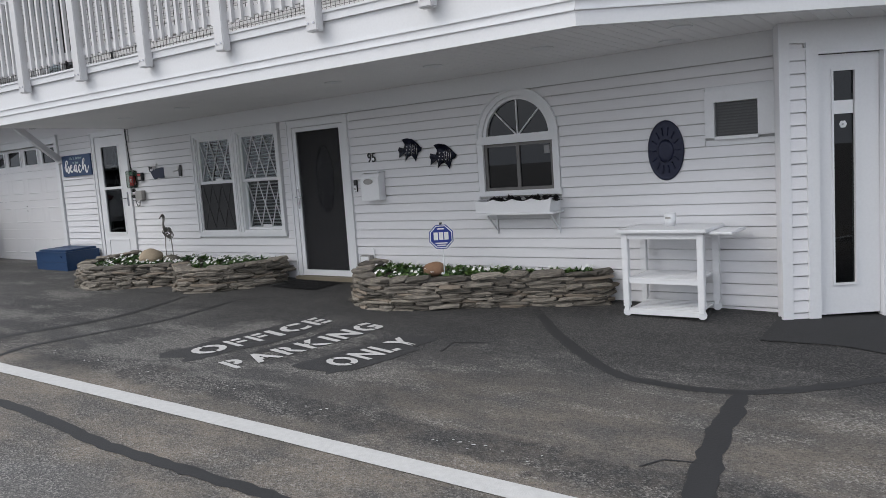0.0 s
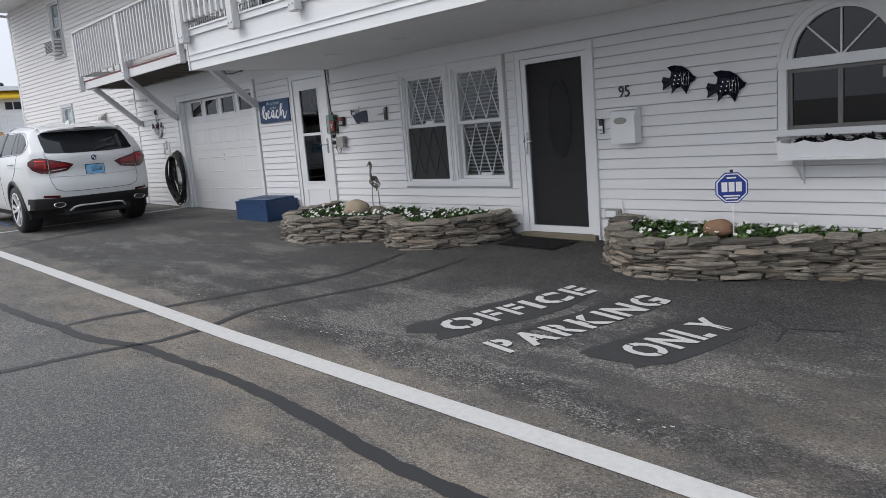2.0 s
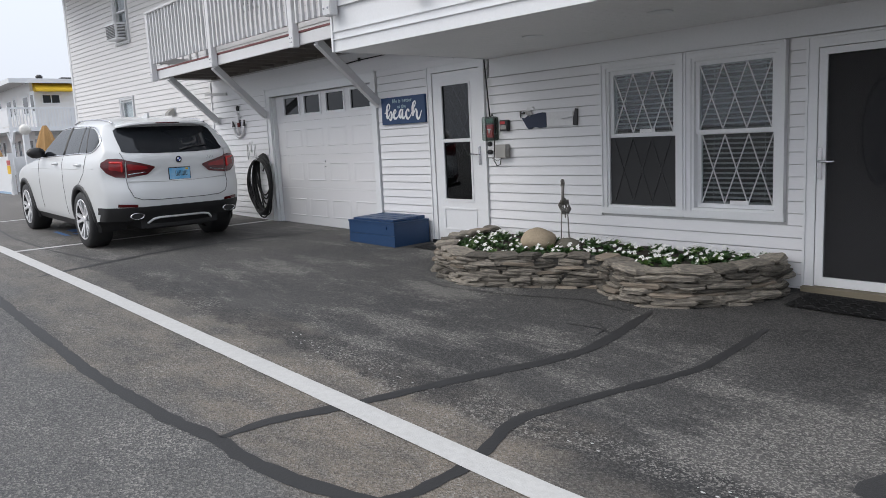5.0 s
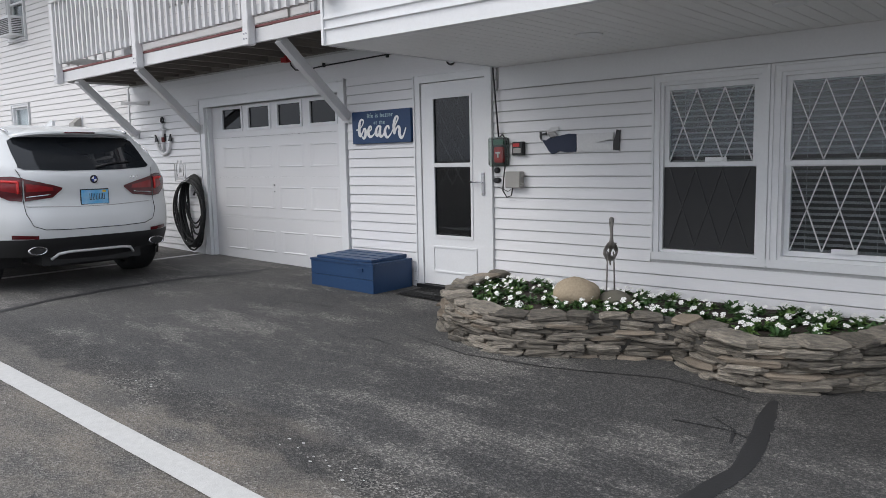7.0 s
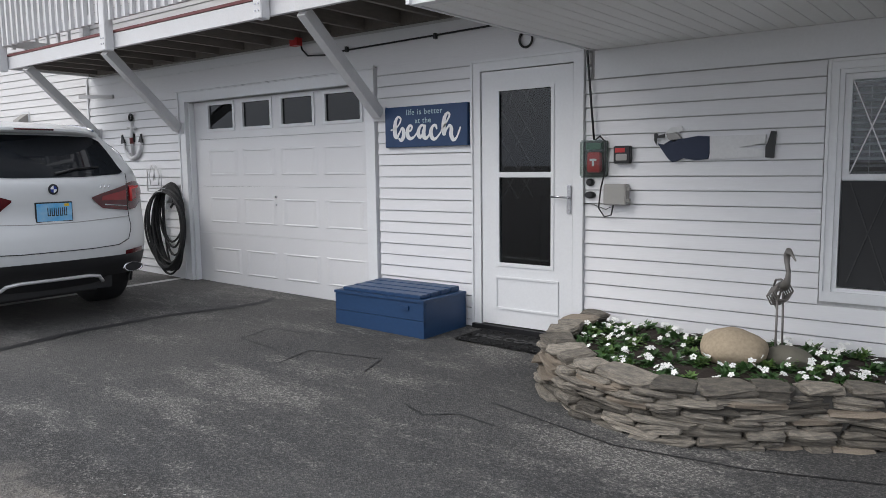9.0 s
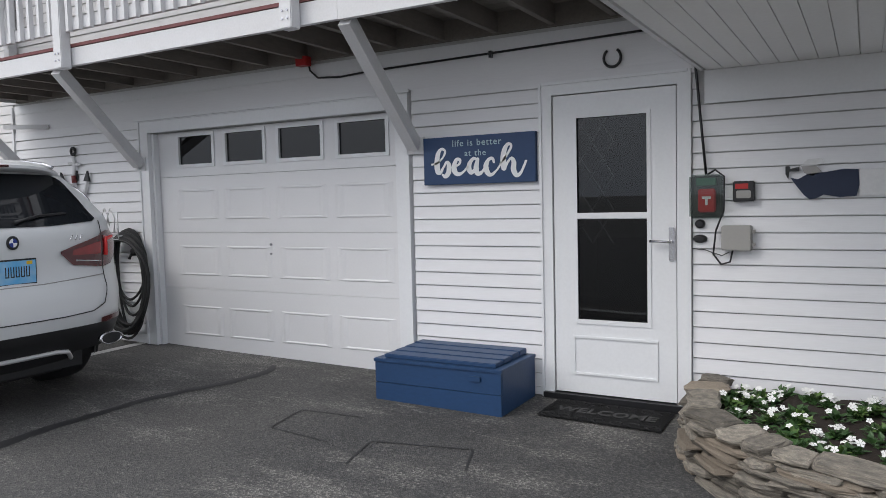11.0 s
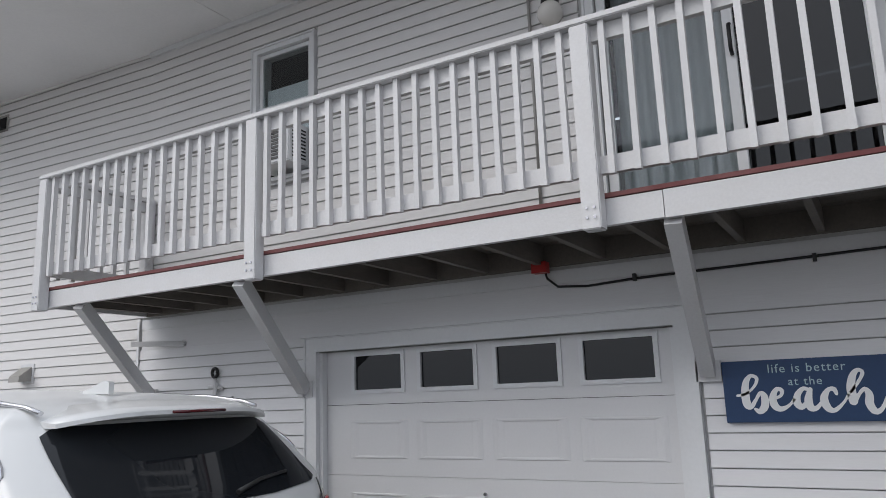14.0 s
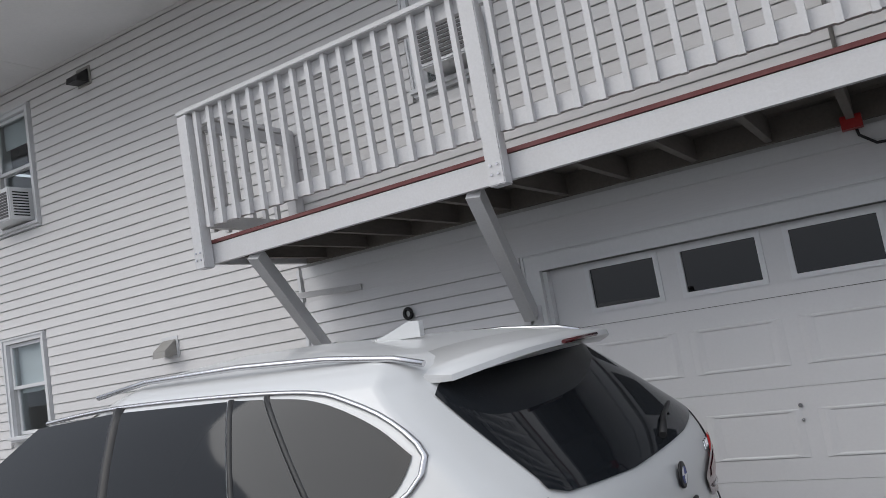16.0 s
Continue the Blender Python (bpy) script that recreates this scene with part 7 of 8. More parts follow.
for x0, x1, y0, y1, lab in ((-6.90, -6.16, 5.86, 6.30, "black rubber door mat before the office door"), (-11.32, -10.56, 5.98, 6.38, "black patterned rubber mat before the side door")):
    m = thing("door_mat", ((x0 + x1) / 2, (y0 + y1) / 2, G(x0, y0)), lab, "door mat", "door mats")
    bm = B()
    xs_, ys_ = [x0 + (x1 - x0) * k / 10 for k in range(11)], [y0 + (y1 - y0) * k / 8 for k in range(9)]
    g = [[bm.verts.new((x, y, G(x, y) + 0.011)) for y in ys_] for x in xs_]
    for a, b in zip(g, g[1:]):
        for k in range(8):
            bm.faces.new((a[k], b[k], b[k + 1], a[k + 1]))
    bmesh.ops.solidify(bm, geom=bm.faces[:], thickness=0.007)
    part("pad", bm, MAT_RUBBER, m)
    if "side door" in lab:
        wording("WELCOME", 0.13, MAT_WORN, m, Matrix.Translation(((x0 + x1) / 2, (y0 + y1) / 2 - 0.045, G(x0, y1) + 0.006)) @ pose(0, 0, 0, 0, 0.3, 0), 0.003, 0, 0.002, "raised_word")
    for k in range(7):
        for q in (0, 3) if "side door" in lab else range(4):
            cx, cy = x0 + (x1 - x0) * (k + 0.5) / 7, y0 + (y1 - y0) * (q + 0.5) / 4
            part("scroll", tube(B(), [(cx + 0.035 * math.cos(a), cy + 0.035 * math.sin(a), G(cx, cy) + 0.010) for a in [0.9 * i for i in range(6)]], 0.006, 5), MAT_RUBBER, m)

ct = thing("kitchen_cart", (-2.2, 6.15, G(-2.2, 6.1)), "white wooden cart with slatted shelves on casters", "cart")
cz = G(-2.2, 6.1)
part("top", box(B(), -2.58, -1.84, 5.87, 6.40, 0.815, 0.845, 0.006), TRIM, ct)
part("drop_leaf", box(B(), -1.838, -1.66, 5.93, 6.36, 0.795, 0.818, 0.006), TRIM, ct)
part("apron", box(B(), -2.52, -1.89, 5.91, 5.93, 0.765, 0.814), TRIM, ct), part("apron", box(B(), -2.52, -1.89, 6.345, 6.365, 0.765, 0.814), TRIM, ct)
for x in (-2.52, -1.90):
    for y in (5.93, 6.345):
        part("leg", box(B(), x - 0.026, x + 0.026, y - 0.026, y + 0.026, cz + 0.085, 0.814, 0.004), TRIM, ct)
        c = part("caster", lathe(B(), [(0.033, -0.012), (0.036, 0.0), (0.033, 0.012)], (0, 0, 0), 18, Matrix.Translation((x, y, cz + 0.037)) @ pose(0, 0, 0, 90, 0, 20)), PLASTIC, ct)
        part("fork", box(B(), x - 0.018, x + 0.018, y - 0.02, y + 0.02, cz + 0.055, cz + 0.0845), PLASTIC, c)
for z in (0.43, 0.17):
    for y in (5.93, 6.345):
        part("shelf_rail", box(B(), -2.493, -1.927, y - 0.012, y + 0.012, z - 0.035, z - 0.001), TRIM, ct)
    for k in range(8):
        y = 5.918 + 0.0575 * k
        part("shelf_slat", box(B(), -2.50, -1.92, y, y + 0.042, z, z + 0.014), TRIM, ct)
cp = thing("cup", (-2.22, 6.18, 0.846), "white cup with faint dark print on the cart", "cup")
part("body", lathe(B(), [(0.038, 0.0), (0.045, 0.05), (0.047, 0.11), (0.043, 0.11), (0.040, 0.012)], (-2.22, 6.18, 0.8455), 24), PLASTIC, cp)
part("print", box(B(), -2.245, -2.20, 6.131, 6.1335, 0.91, 0.925), GREYBOX, cp, "faint dark print")

# ---- parked white sport utility vehicle ----
CAR = thing("parked_car", (-15.02, 4.37, G(-15.02, 4.37)), "white sport utility vehicle parked by the garage", "car")
CM = Matrix.Translation((-15.02, 4.37, G(-15.02, 4.37))) @ pose(0, 0, 0, 0, -1.35, 180)
REAR = [(0.24, -0.78), (0.36, -0.90), (0.50, -1.00), (0.62, -1.03), (0.76, -1.02), (0.86, -0.975), (0.95, -0.955), (1.05, -0.965), (1.14, -0.965), (1.20, -0.94), (1.26, -0.885), (1.42, -0.715),
        (1.58, -0.545), (1.64, -0.50), (1.69, -0.38), (1.73, -0.08), (1.755, 0.35), (1.765, 0.75)]
FRONT = [(0.24, 3.68), (0.36, 3.80), (0.55, 3.85), (0.75, 3.85), (0.88, 3.78), (0.96, 3.62), (1.03, 3.30), (1.09, 2.85), (1.13, 2.40), (1.18, 2.24), (1.40, 1.82), (1.55, 1.50), (1.64, 1.27), (1.70, 1.05), (1.74, 0.90), (1.765, 0.80)]
WIDE = [(0.24, 0.86), (0.36, 0.93), (0.55, 0.955), (0.80, 0.968), (0.98, 0.962), (1.08, 0.955), (1.15, 0.935), (1.21, 0.905), (1.40, 0.825), (1.55, 0.752), (1.62, 0.71), (1.68, 0.63), (1.72, 0.52), (1.75, 0.34), (1.765, 0.05)]


def along_curve(table, z):
    for (a, p), (b, q) in zip(table, table[1:]):
        if z <= b:
            t = max(0.0, (z - a) / (b - a))
            return p + (q - p) * t
    return table[-1][1]


def eased(table, z):
    return sum(along_curve(table, z + d) for d in (-0.02, -0.01, 0.0, 0.01, 0.02)) / 5


def rear_at(s, z):
    f = 1.0 if z < 1.6 else max(0.2, (1.77 - z) / 0.17)
    return eased(REAR, z) + f * (0.07 * s * s + (0.20 - 0.09 * smooth((z - 1.15) / 0.12)) * abs(s) ** 7)


def front_at(s, z):
    f = 1.0 if z < 1.6 else max(0.2, (1.77 - z) / 0.17)
    return eased(FRONT, z) - f * (0.22 * s * s + 0.28 * abs(s) ** 7)


def half_at(x, z):
    w = eased(WIDE, z)
    return w * (1 - 0.035 * max(0.0, (abs(x - 1.4) - 1.2) / 1.2) ** 2)


def side_pt(x, z, sgn=1, off=0.0):
    return Vector((x, sgn * (half_at(x, z) + off), z))


def rear_pt(y, z, off=0.0):
    w = eased(WIDE, z)
    s = max(-1.0, min(1.0, y / w))
    return Vector((rear_at(s, z) - off, y, z))


def ring_at(z):
    w, pts = eased(WIDE, z), []
    ns, nf = 26, 70
    for k in range(ns):
        s = -1 + 2 * k / ns
        s = math.copysign(1 - (1 - abs(s)) ** 1.5, s)
        pts.append(Vector((rear_at(s, z), s * half_at(rear_at(s, z), z), z)))
    a, b = rear_at(1, z), front_at(1, z)
    for k in range(nf):
        x = a + (b - a) * k / nf
        pts.append(Vector((x, half_at(x, z), z)))
    for k in range(ns):
        s = 1 - 2 * k / ns
        s = math.copysign(1 - (1 - abs(s)) ** 1.5, s)
        pts.append(Vector((front_at(s, z), s * half_at(front_at(s, z), z), z)))
    a, b = front_at(-1, z), rear_at(-1, z)
    for k in range(nf):
        x = a + (b - a) * k / nf
        pts.append(Vector((x, -half_at(x, z), z)))
    return pts


levels = [0.24 + 0.045 * k for k in range(21)] + [1.18 + 0.035 * k for k in range(13)] + [1.62, 1.645, 1.665, 1.685, 1.70, 1.715, 1.728, 1.738, 1.747, 1.753, 1.758, 1.762, 1.765]
RINGS = [ring_at(z) for z in levels]
AXLES = ((0.0, 0.372), (2.933, 0.372))


def in_arch(c, r=0.425):
    return abs(c.y) > 0.6 and any(math.hypot(c.x - ax, c.z - az) < r for ax, az in AXLES)


def body_mesh(want):
    bm = B()
    n = len(RINGS[0])
    vs = [[bm.verts.new(CM @ p) for p in r] for r in RINGS]
    for i in range(len(RINGS) - 1):
        for k in range(n):
            j = (k + 1) % n
            c = (RINGS[i][k] + RINGS[i][j] + RINGS[i + 1][k] + RINGS[i + 1][j]) / 4
            low = c.z < (0.56 if c.x < -0.55 else 0.34)
            if c.x < -0.45 and c.z < 0.36 and abs(c.y) > 0.45:
                continue
            if in_arch(c) or low != (want == "low"):
                continue
            bm.faces.new((vs[i][k], vs[i][j], vs[i + 1][j], vs[i + 1][k])).smooth = True
    if want == "high":
        bm.faces.new(vs[-1]).smooth = True
    bmesh.ops.delete(bm, geom=[v for v in bm.verts if not v.link_faces], context="VERTS")
    return bm


BODY = part("body", body_mesh("high"), CARPAINT, CAR)
part("lower_cladding", body_mesh("low"), CARBLACK, CAR, "black plastic lower cladding")


def patch(name, lower, upper, to, material, parent, off=0.004, ns=18, nt=8, label="", depth=0.003):
    """A panel that follows the body between a lower and an upper line, each a few points in the panel's own two measures."""
    def pick(line, t):
        f = t * (len(line) - 1)
        i = min(int(f), len(line) - 2)
        return [line[i][q] + (line[i + 1][q] - line[i][q]) * (f - i) for q in (0, 1)]
    bm = B()
    grid = []
    for a in range(ns + 1):
        lo, hi = pick(lower, a / ns), pick(upper, a / ns)
        grid.append([bm.verts.new(CM @ to(lo[0] + (hi[0] - lo[0]) * b / nt, lo[1] + (hi[1] - lo[1]) * b / nt, off)) for b in range(nt + 1)])
    for p, q in zip(grid, grid[1:]):
        for b in range(nt):
            bm.faces.new((p[b], q[b], q[b + 1], p[b + 1])).smooth = True
    return part(name, bm, material, parent, label)


def seam(name, pts, to, material, parent, r=0.004, off=0.001, seg=6, label=""):
    fine = []
    for a, b in zip(pts, pts[1:]):
        fine += [(a[0] + (b[0] - a[0]) * k / 6, a[1] + (b[1] - a[1]) * k / 6) for k in range(6)]
    fine.append(pts[-1])
    return part(name, tube(B(), [CM @ to(u, v, off) for u, v in fine], r, seg), material, parent, label)


for sgn in (1, -1):
    to = lambda x, z, off, s=sgn: side_pt(x, z, s, off)
    quarter_lo = [(-0.235, 1.247), (-0.33, 1.25), (-0.42, 1.265), (-0.49, 1.31), (-0.52, 1.39)]
    quarter_hi = [(0.07, 1.60), (-0.10, 1.585), (-0.25, 1.545), (-0.41, 1.475), (-0.52, 1.40)]
    quarter_lo, quarter_hi = ([(v.x, v.y) for v in spline(line, 0.03)] for line in (quarter_lo, quarter_hi))
    patch("side_glass", quarter_lo, quarter_hi, to, CARGLASS, CAR, label="dark tinted glass")
    patch("side_glass", [(-0.21, 1.245), (0.075, 1.225)], [(0.085, 1.60), (0.225, 1.605)], to, CARGLASS, CAR, label="dark tinted glass")
    patch("side_glass", [(0.105, 1.222), (0.70, 1.20)], [(0.255, 1.605), (0.835, 1.605)], to, CARGLASS, CAR, label="dark tinted glass")
    patch("side_glass", [(0.77, 1.195), (1.90, 1.165)], [(0.862, 1.605), (1.34, 1.575)], to, CARGLASS, CAR, label="dark tinted glass")
    for pts in ([(0.735, 1.20), (0.85, 1.61)], [(0.09, 1.225), (0.24, 1.605)], [(-0.222, 1.245), (0.078, 1.605)]):
        seam("pillar_trim", pts, to, CARBLACK, CAR, 0.034 if pts[0][0] > 0.5 else 0.013, -0.018 if pts[0][0] > 0.5 else -0.004)
    seam("chrome_surround", [(v.x, v.y) for v in spline([(1.93, 1.155), (0.8, 1.20), (-0.1, 1.232), (-0.32, 1.236), (-0.44, 1.25), (-0.525, 1.30), (-0.558, 1.395), (-0.44, 1.495), (-0.27, 1.566), (-0.10, 1.605), (0.3, 1.622), (0.9, 1.622), (1.30, 1.592)], 0.05)], to, CHROME, CAR, 0.010, 0.001, label="bright window surround")
    seam("door_gap", [(0.74, 1.19), (0.72, 0.95), (0.70, 0.40)], to, CARBLACK, BODY, 0.003)
    seam("door_gap", [(-0.23, 1.225), (-0.27, 1.10), (-0.22, 0.98), (0.0, 0.84), (0.32, 0.72), (0.40, 0.42)], to, CARBLACK, BODY, 0.003)
    seam("door_gap", [(1.95, 1.14), (1.98, 0.9), (1.95, 0.42)], to, CARBLACK, BODY, 0.003)
    seam("character_line", [(2.4, 1.0), (1.2, 1.015), (0.0, 1.03), (-0.55, 1.04)], to, CARPAINT, BODY, 0.008, -0.005)
    for x in (-0.03, 1.03):
        h = part("door_handle", tube(B(), [CM @ side_pt(x - 0.10, 1.085, sgn, 0.006), CM @ side_pt(x - 0.07, 1.09, sgn, 0.03), CM @ side_pt(x + 0.07, 1.085, sgn, 0.03), CM @ side_pt(x + 0.11, 1.08, sgn, 0.006)], [0.012, 0.016, 0.016, 0.012], 8), CARPAINT, CAR)
    part("roof_rail", tube(B(), [CM @ Vector((x, sgn * (0.62 - 0.05 * max(0, abs(x - 0.4) - 0.6)), z)) for x, z in ((-0.46, 1.652), (-0.36, 1.68), (-0.1, 1.708), (0.3, 1.722), (0.8, 1.714), (1.12, 1.672))], 0.012, 8), CHROME, CAR, "satin roof rail")
    # mirror
    bm = B()
    bmesh.ops.create_uvsphere(bm, u_segments=16, v_segments=10, radius=1.0)
    bm.transform(CM @ Matrix.Translation((1.72, sgn * 1.03, 1.24)) @ Matrix.Diagonal((0.09, 0.125, 0.085, 1)))
    for f in bm.faces:
        f.smooth = True
    mr = part("wing_mirror", bm, CARBLACK, CAR, "black wing mirror")
    part("mirror_stalk", beam(B(), CM @ Vector((1.74, sgn * 0.88, 1.19)), CM @ Vector((1.73, sgn * 0.97, 1.20)), 0.06, 0.05), CARBLACK, mr)
    # tail lamps
    rt = lambda y, z, off: rear_pt(y, z, off)
    wrap = lambda s, z, off, g=sgn: Vector((rear_at(s, z) - 0.8 * off, g * (s * half_at(rear_at(s, z), z) + 0.8 * off), z))
    patch("tail_lamp", [(0.765, 0.925), (0.87, 0.935), (0.95, 0.985), (0.995, 1.07)], [(0.765, 1.15), (0.87, 1.168), (0.95, 1.165), (0.995, 1.12)], wrap, TAILDARK, CAR, 0.010, label="red tail lamp wrapping the corner")
    patch("lamp_lens", [(0.79, 1.00), (0.93, 1.03)], [(0.79, 1.135), (0.93, 1.14)], wrap, TAIL, CAR, 0.013, label="bright red lens")
    patch("hatch_lamp", [(sgn * 0.34, 1.035), (sgn * 0.44, 0.955), (sgn * 0.705, 0.925)], [(sgn * 0.34, 1.05), (sgn * 0.44, 1.08), (sgn * 0.705, 1.145)], rt, TAILDARK, CAR, 0.010, label="dark red hatch lamp")
    patch("lamp_lens", [(sgn * 0.43, 1.02), (sgn * 0.69, 1.015)], [(sgn * 0.44, 1.055), (sgn * 0.69, 1.10)], rt, TAIL, CAR, 0.013, 12, 4)
    seam("lamp_strip", [(sgn * 0.46, 0.985), (sgn * 0.69, 0.965)], rt, CHROME, CAR, 0.006, 0.012)
    seam("lamp_bar", [(sgn * 0.755, 1.0), (sgn * 0.755, 1.11), (sgn * 0.87, 1.12)], rt, mat("bright_red_bar", (0.65, 0.03, 0.03), 0.2) if "bright_red_bar" not in bpy.data.materials else bpy.data.materials["bright_red_bar"], CAR, 0.014, 0.006)
    patch("rear_reflector", [(sgn * 0.62, 0.555), (sgn * 0.85, 0.565)], [(sgn * 0.62, 0.59), (sgn * 0.85, 0.605)], rt, TAILDARK, CAR, 0.008)
    # exhaust
    ex = CM @ Matrix.Translation((-1.0, sgn * 0.66, 0.45)) @ pose(0, 0, 0, 0, -90, 0)
    bm = B()
    lathe(bm, [(0.9, 0.0), (1.0, 0.01), (1.0, 0.04), (0.85, 0.04), (0.82, 0.0)], (0, 0, 0), 24, ex @ Matrix.Diagonal((0.042, 0.095, 1, 1)))
    part("exhaust_tip", bm, CHROME, CAR, "bright oval exhaust tip")
    part("exhaust_inside", lathe(B(), [(0.8, 0.0), (0.8, 0.034)], (0, 0, 0), 20, ex @ Matrix.Diagonal((0.042, 0.095, 1, 1))), CARBLACK, CAR)
    # wheels
    for ax, az in AXLES:
        wm = CM @ Matrix.Translation((ax, sgn * 0.83, az)) @ pose(0, 0, 0, 90 * -sgn, 0, 0)
        wh = part("wheel", lathe(B(), [(0.27, -0.14), (0.345, -0.145), (0.370, -0.12), (0.375, -0.06), (0.375, 0.06), (0.370, 0.11), (0.345, 0.135), (0.268, 0.13)], (0, 0, 0), 44, wm, False), RUBBER, CAR, "black tyre")
        part("rim", lathe(B(), [(0.268, -0.10), (0.262, 0.125), (0.25, 0.12), (0.245, 0.03), (0.05, 0.02), (0.05, 0.02)], (0, 0, 0), 36, wm), mat("dark_rim_well", (0.022, 0.022, 0.024), 0.6) if "dark_rim_well" not in bpy.data.materials else bpy.data.materials["dark_rim_well"], wh)
        for k in range(5):
            for d in (-0.17, 0.17):
                a = 2 * math.pi * k / 5
                p, q = Vector((0.04 * math.cos(a), 0.04 * math.sin(a), 0.095)), Vector((0.255 * math.cos(a + d * 1.3), 0.255 * math.sin(a + d * 1.3), 0.122))
                bm = B()
                beam(bm, p, q, 0.040, 0.03)
                bm.transform(wm)
                part("spoke", bm, ALLOY, wh)
        part("hub_cap", lathe(B(), [(0.055, 0.08), (0.05, 0.118), (0.03, 0.122)], (0, 0, 0), 20, wm), ALLOY, wh)
        part("rim_lip", lathe(B(), [(0.25, 0.118), (0.27, 0.128), (0.268, 0.136), (0.248, 0.128)], (0, 0, 0), 44, wm, False), ALLOY, wh)
        # arch trim and dark wheel well
        bm = B()
        rows = []
        for k in range(33):
            a = radians(-18 + 216 * k / 32)
            rows.append([])
            for r, o in ((0.40, -0.03), (0.40, 0.018), (0.455, 0.016), (0.47, -0.01)):
                x, z = ax + r * math.cos(a), max(0.20, az + r * math.sin(a))
                rows[-1].append(bm.verts.new(CM @ Vector((x, sgn * (half_at(x, min(1.2, max(0.3, z))) + o), z))))
        for p, q in zip(rows, rows[1:]):
            for i in range(3):
                bm.faces.new((p[i], p[i + 1], q[i + 1], q[i])).smooth = True
        part("wheel_arch", bm, CARBLACK, CAR, "black plastic wheel arch")
        bm = B()
        rows = [[bm.verts.new(CM @ Vector((ax + 0.43 * math.cos(a), sgn * y, max(0.22, az + 0.43 * math.sin(a))))) for y in (0.55, 0.94)] for a in [radians(-20 + 220 * k / 24) for k in range(25)]]
        for p, q in zip(rows, rows[1:]):
            bm.faces.new((p[0], p[1], q[1], q[0]))
        part("wheel_well", bm, CARBLACK, CAR)
rt = lambda y, z, off: rear_pt(y, z, off)
patch("rear_glass", [(-0.715, 1.255), (-0.67, 1.235), (-0.3, 1.215), (0.3, 1.215), (0.67, 1.235), (0.715, 1.255)], [(-0.575, 1.585), (-0.53, 1.59), (-0.2, 1.595), (0.2, 1.595), (0.53, 1.59), (0.575, 1.585)], rt, CARGLASS, CAR, 0.005, 30, 10, "dark tinted rear glass")
for sgn in (1, -1):
    wrap = lambda s, z, off, g=sgn: Vector((rear_at(s, z) - 0.8 * off, g * (s * half_at(rear_at(s, z), z) + 0.8 * off), z))
    patch("corner_glass", [(0.80, 1.257), (0.806, 1.26), (0.812, 1.265)], [(0.77, 1.585), (0.80, 1.578), (0.845, 1.55)], wrap, CARGLASS, CAR, 0.007, 12, 10, label="dark glass wrapping the corner")
# roof spoiler
bm = B()
prev = None
for k in range(21):
    s = -1 + 2 * k / 20
    y = 0.60 * s
    e = 0.05 * s * s + 0.11 * abs(s) ** 5
    q = [bm.verts.new(CM @ Vector(p)) for p in ((-0.40 + e, y, 1.70 - 0.07 * abs(s) ** 4), (-0.70 + e, y, 1.655 - 0.05 * abs(s) ** 4), (-0.705 + e, y, 1.635 - 0.05 * abs(s) ** 4), (-0.47 + e, y, 1.60 - 0.02 * abs(s) ** 4))]
    if prev:
        for i in range(4):
            bm.faces.new((prev[i], prev[(i + 1) % 4], q[(i + 1) % 4], q[i])).smooth = i != 1
    else:
        bm.faces.new(q)
    prev = q
bm.faces.new(prev[::-1])
part("roof_spoiler", bm, CARPAINT, CAR)
part("brake_light", tube(B(), [CM @ Vector((-0.706, -0.16, 1.644)), CM @ Vector((-0.709, 0.16, 1.644))], 0.008, 6), TAILDARK, CAR)
bm = B()
prism(bm, [(-0.06, 0.0), (0.20, 0.0), (0.10, 0.03), (-0.01, 0.075), (-0.06, 0.07)], 0.03, Matrix.Translation((0.0, -0.015, 1.735)))
bm.transform(CM)
part("roof_antenna", bm, CARPAINT, CAR)
seam("hatch_gap", [(-0.74, 1.235), (-0.72, 1.16), (-0.715, 0.92), (-0.71, 0.80), (-0.66, 0.685), (-0.55, 0.645), (-0.3, 0.635), (0.3, 0.635), (0.55, 0.645), (0.66, 0.685), (0.71, 0.80), (0.715, 0.92), (0.72, 1.16), (0.74, 1.235)], rt, CARBLACK, BODY, 0.0035)
# thin grey line painted for the shade along the hatch crease
seam("hatch_crease", [(-0.70, 0.875), (-0.2, 0.855), (0.2, 0.855), (0.70, 0.875)], rt, GREYBOX, BODY, 0.003)
seam("skid_plate", [(-0.46, 0.33), (-0.40, 0.385), (-0.3, 0.40), (0.3, 0.40), (0.40, 0.385), (0.46, 0.33)], rt, ALLOY, CAR, 0.016, 0.004, 8, "silver skid plate edge")
part("wiper", tube(B(), [CM @ rear_pt(-0.05, 1.245, 0.02), CM @ rear_pt(-0.25, 1.285, 0.022), CM @ rear_pt(-0.48, 1.30, 0.016)], [0.014, 0.01, 0.008], 6), CARBLACK, CAR)
# badge and plate, plain shapes
bm0 = CM @ Matrix.Translation(rear_pt(0, 1.125, 0.006)) @ pose(0, 0, 0, 90, 0, -90)
part("badge", lathe(B(), [(0.042, 0.0), (0.042, 0.006), (0.036, 0.008)], (0, 0, 0), 28, bm0), CARBLACK, CAR, "round black badge")
for k in range(4):
    bm = B()
    bm.faces.new([bm.verts.new(bm0 @ Vector(p)) for p in [(0, 0, 0.0095)] + [(0.027 * math.cos(a), 0.027 * math.sin(a), 0.0095) for a in [math.pi / 2 * (k + q / 6) for q in range(7)]]])
    part("badge_quarter", bm, WHITEPAINT if k % 2 else BLUESIGN, CAR)
pm = CM @ Matrix.Translation(rear_pt(0, 0.945, 0.014)) @ pose(0, 0, 0, 0, 0, -90)
bm = B()
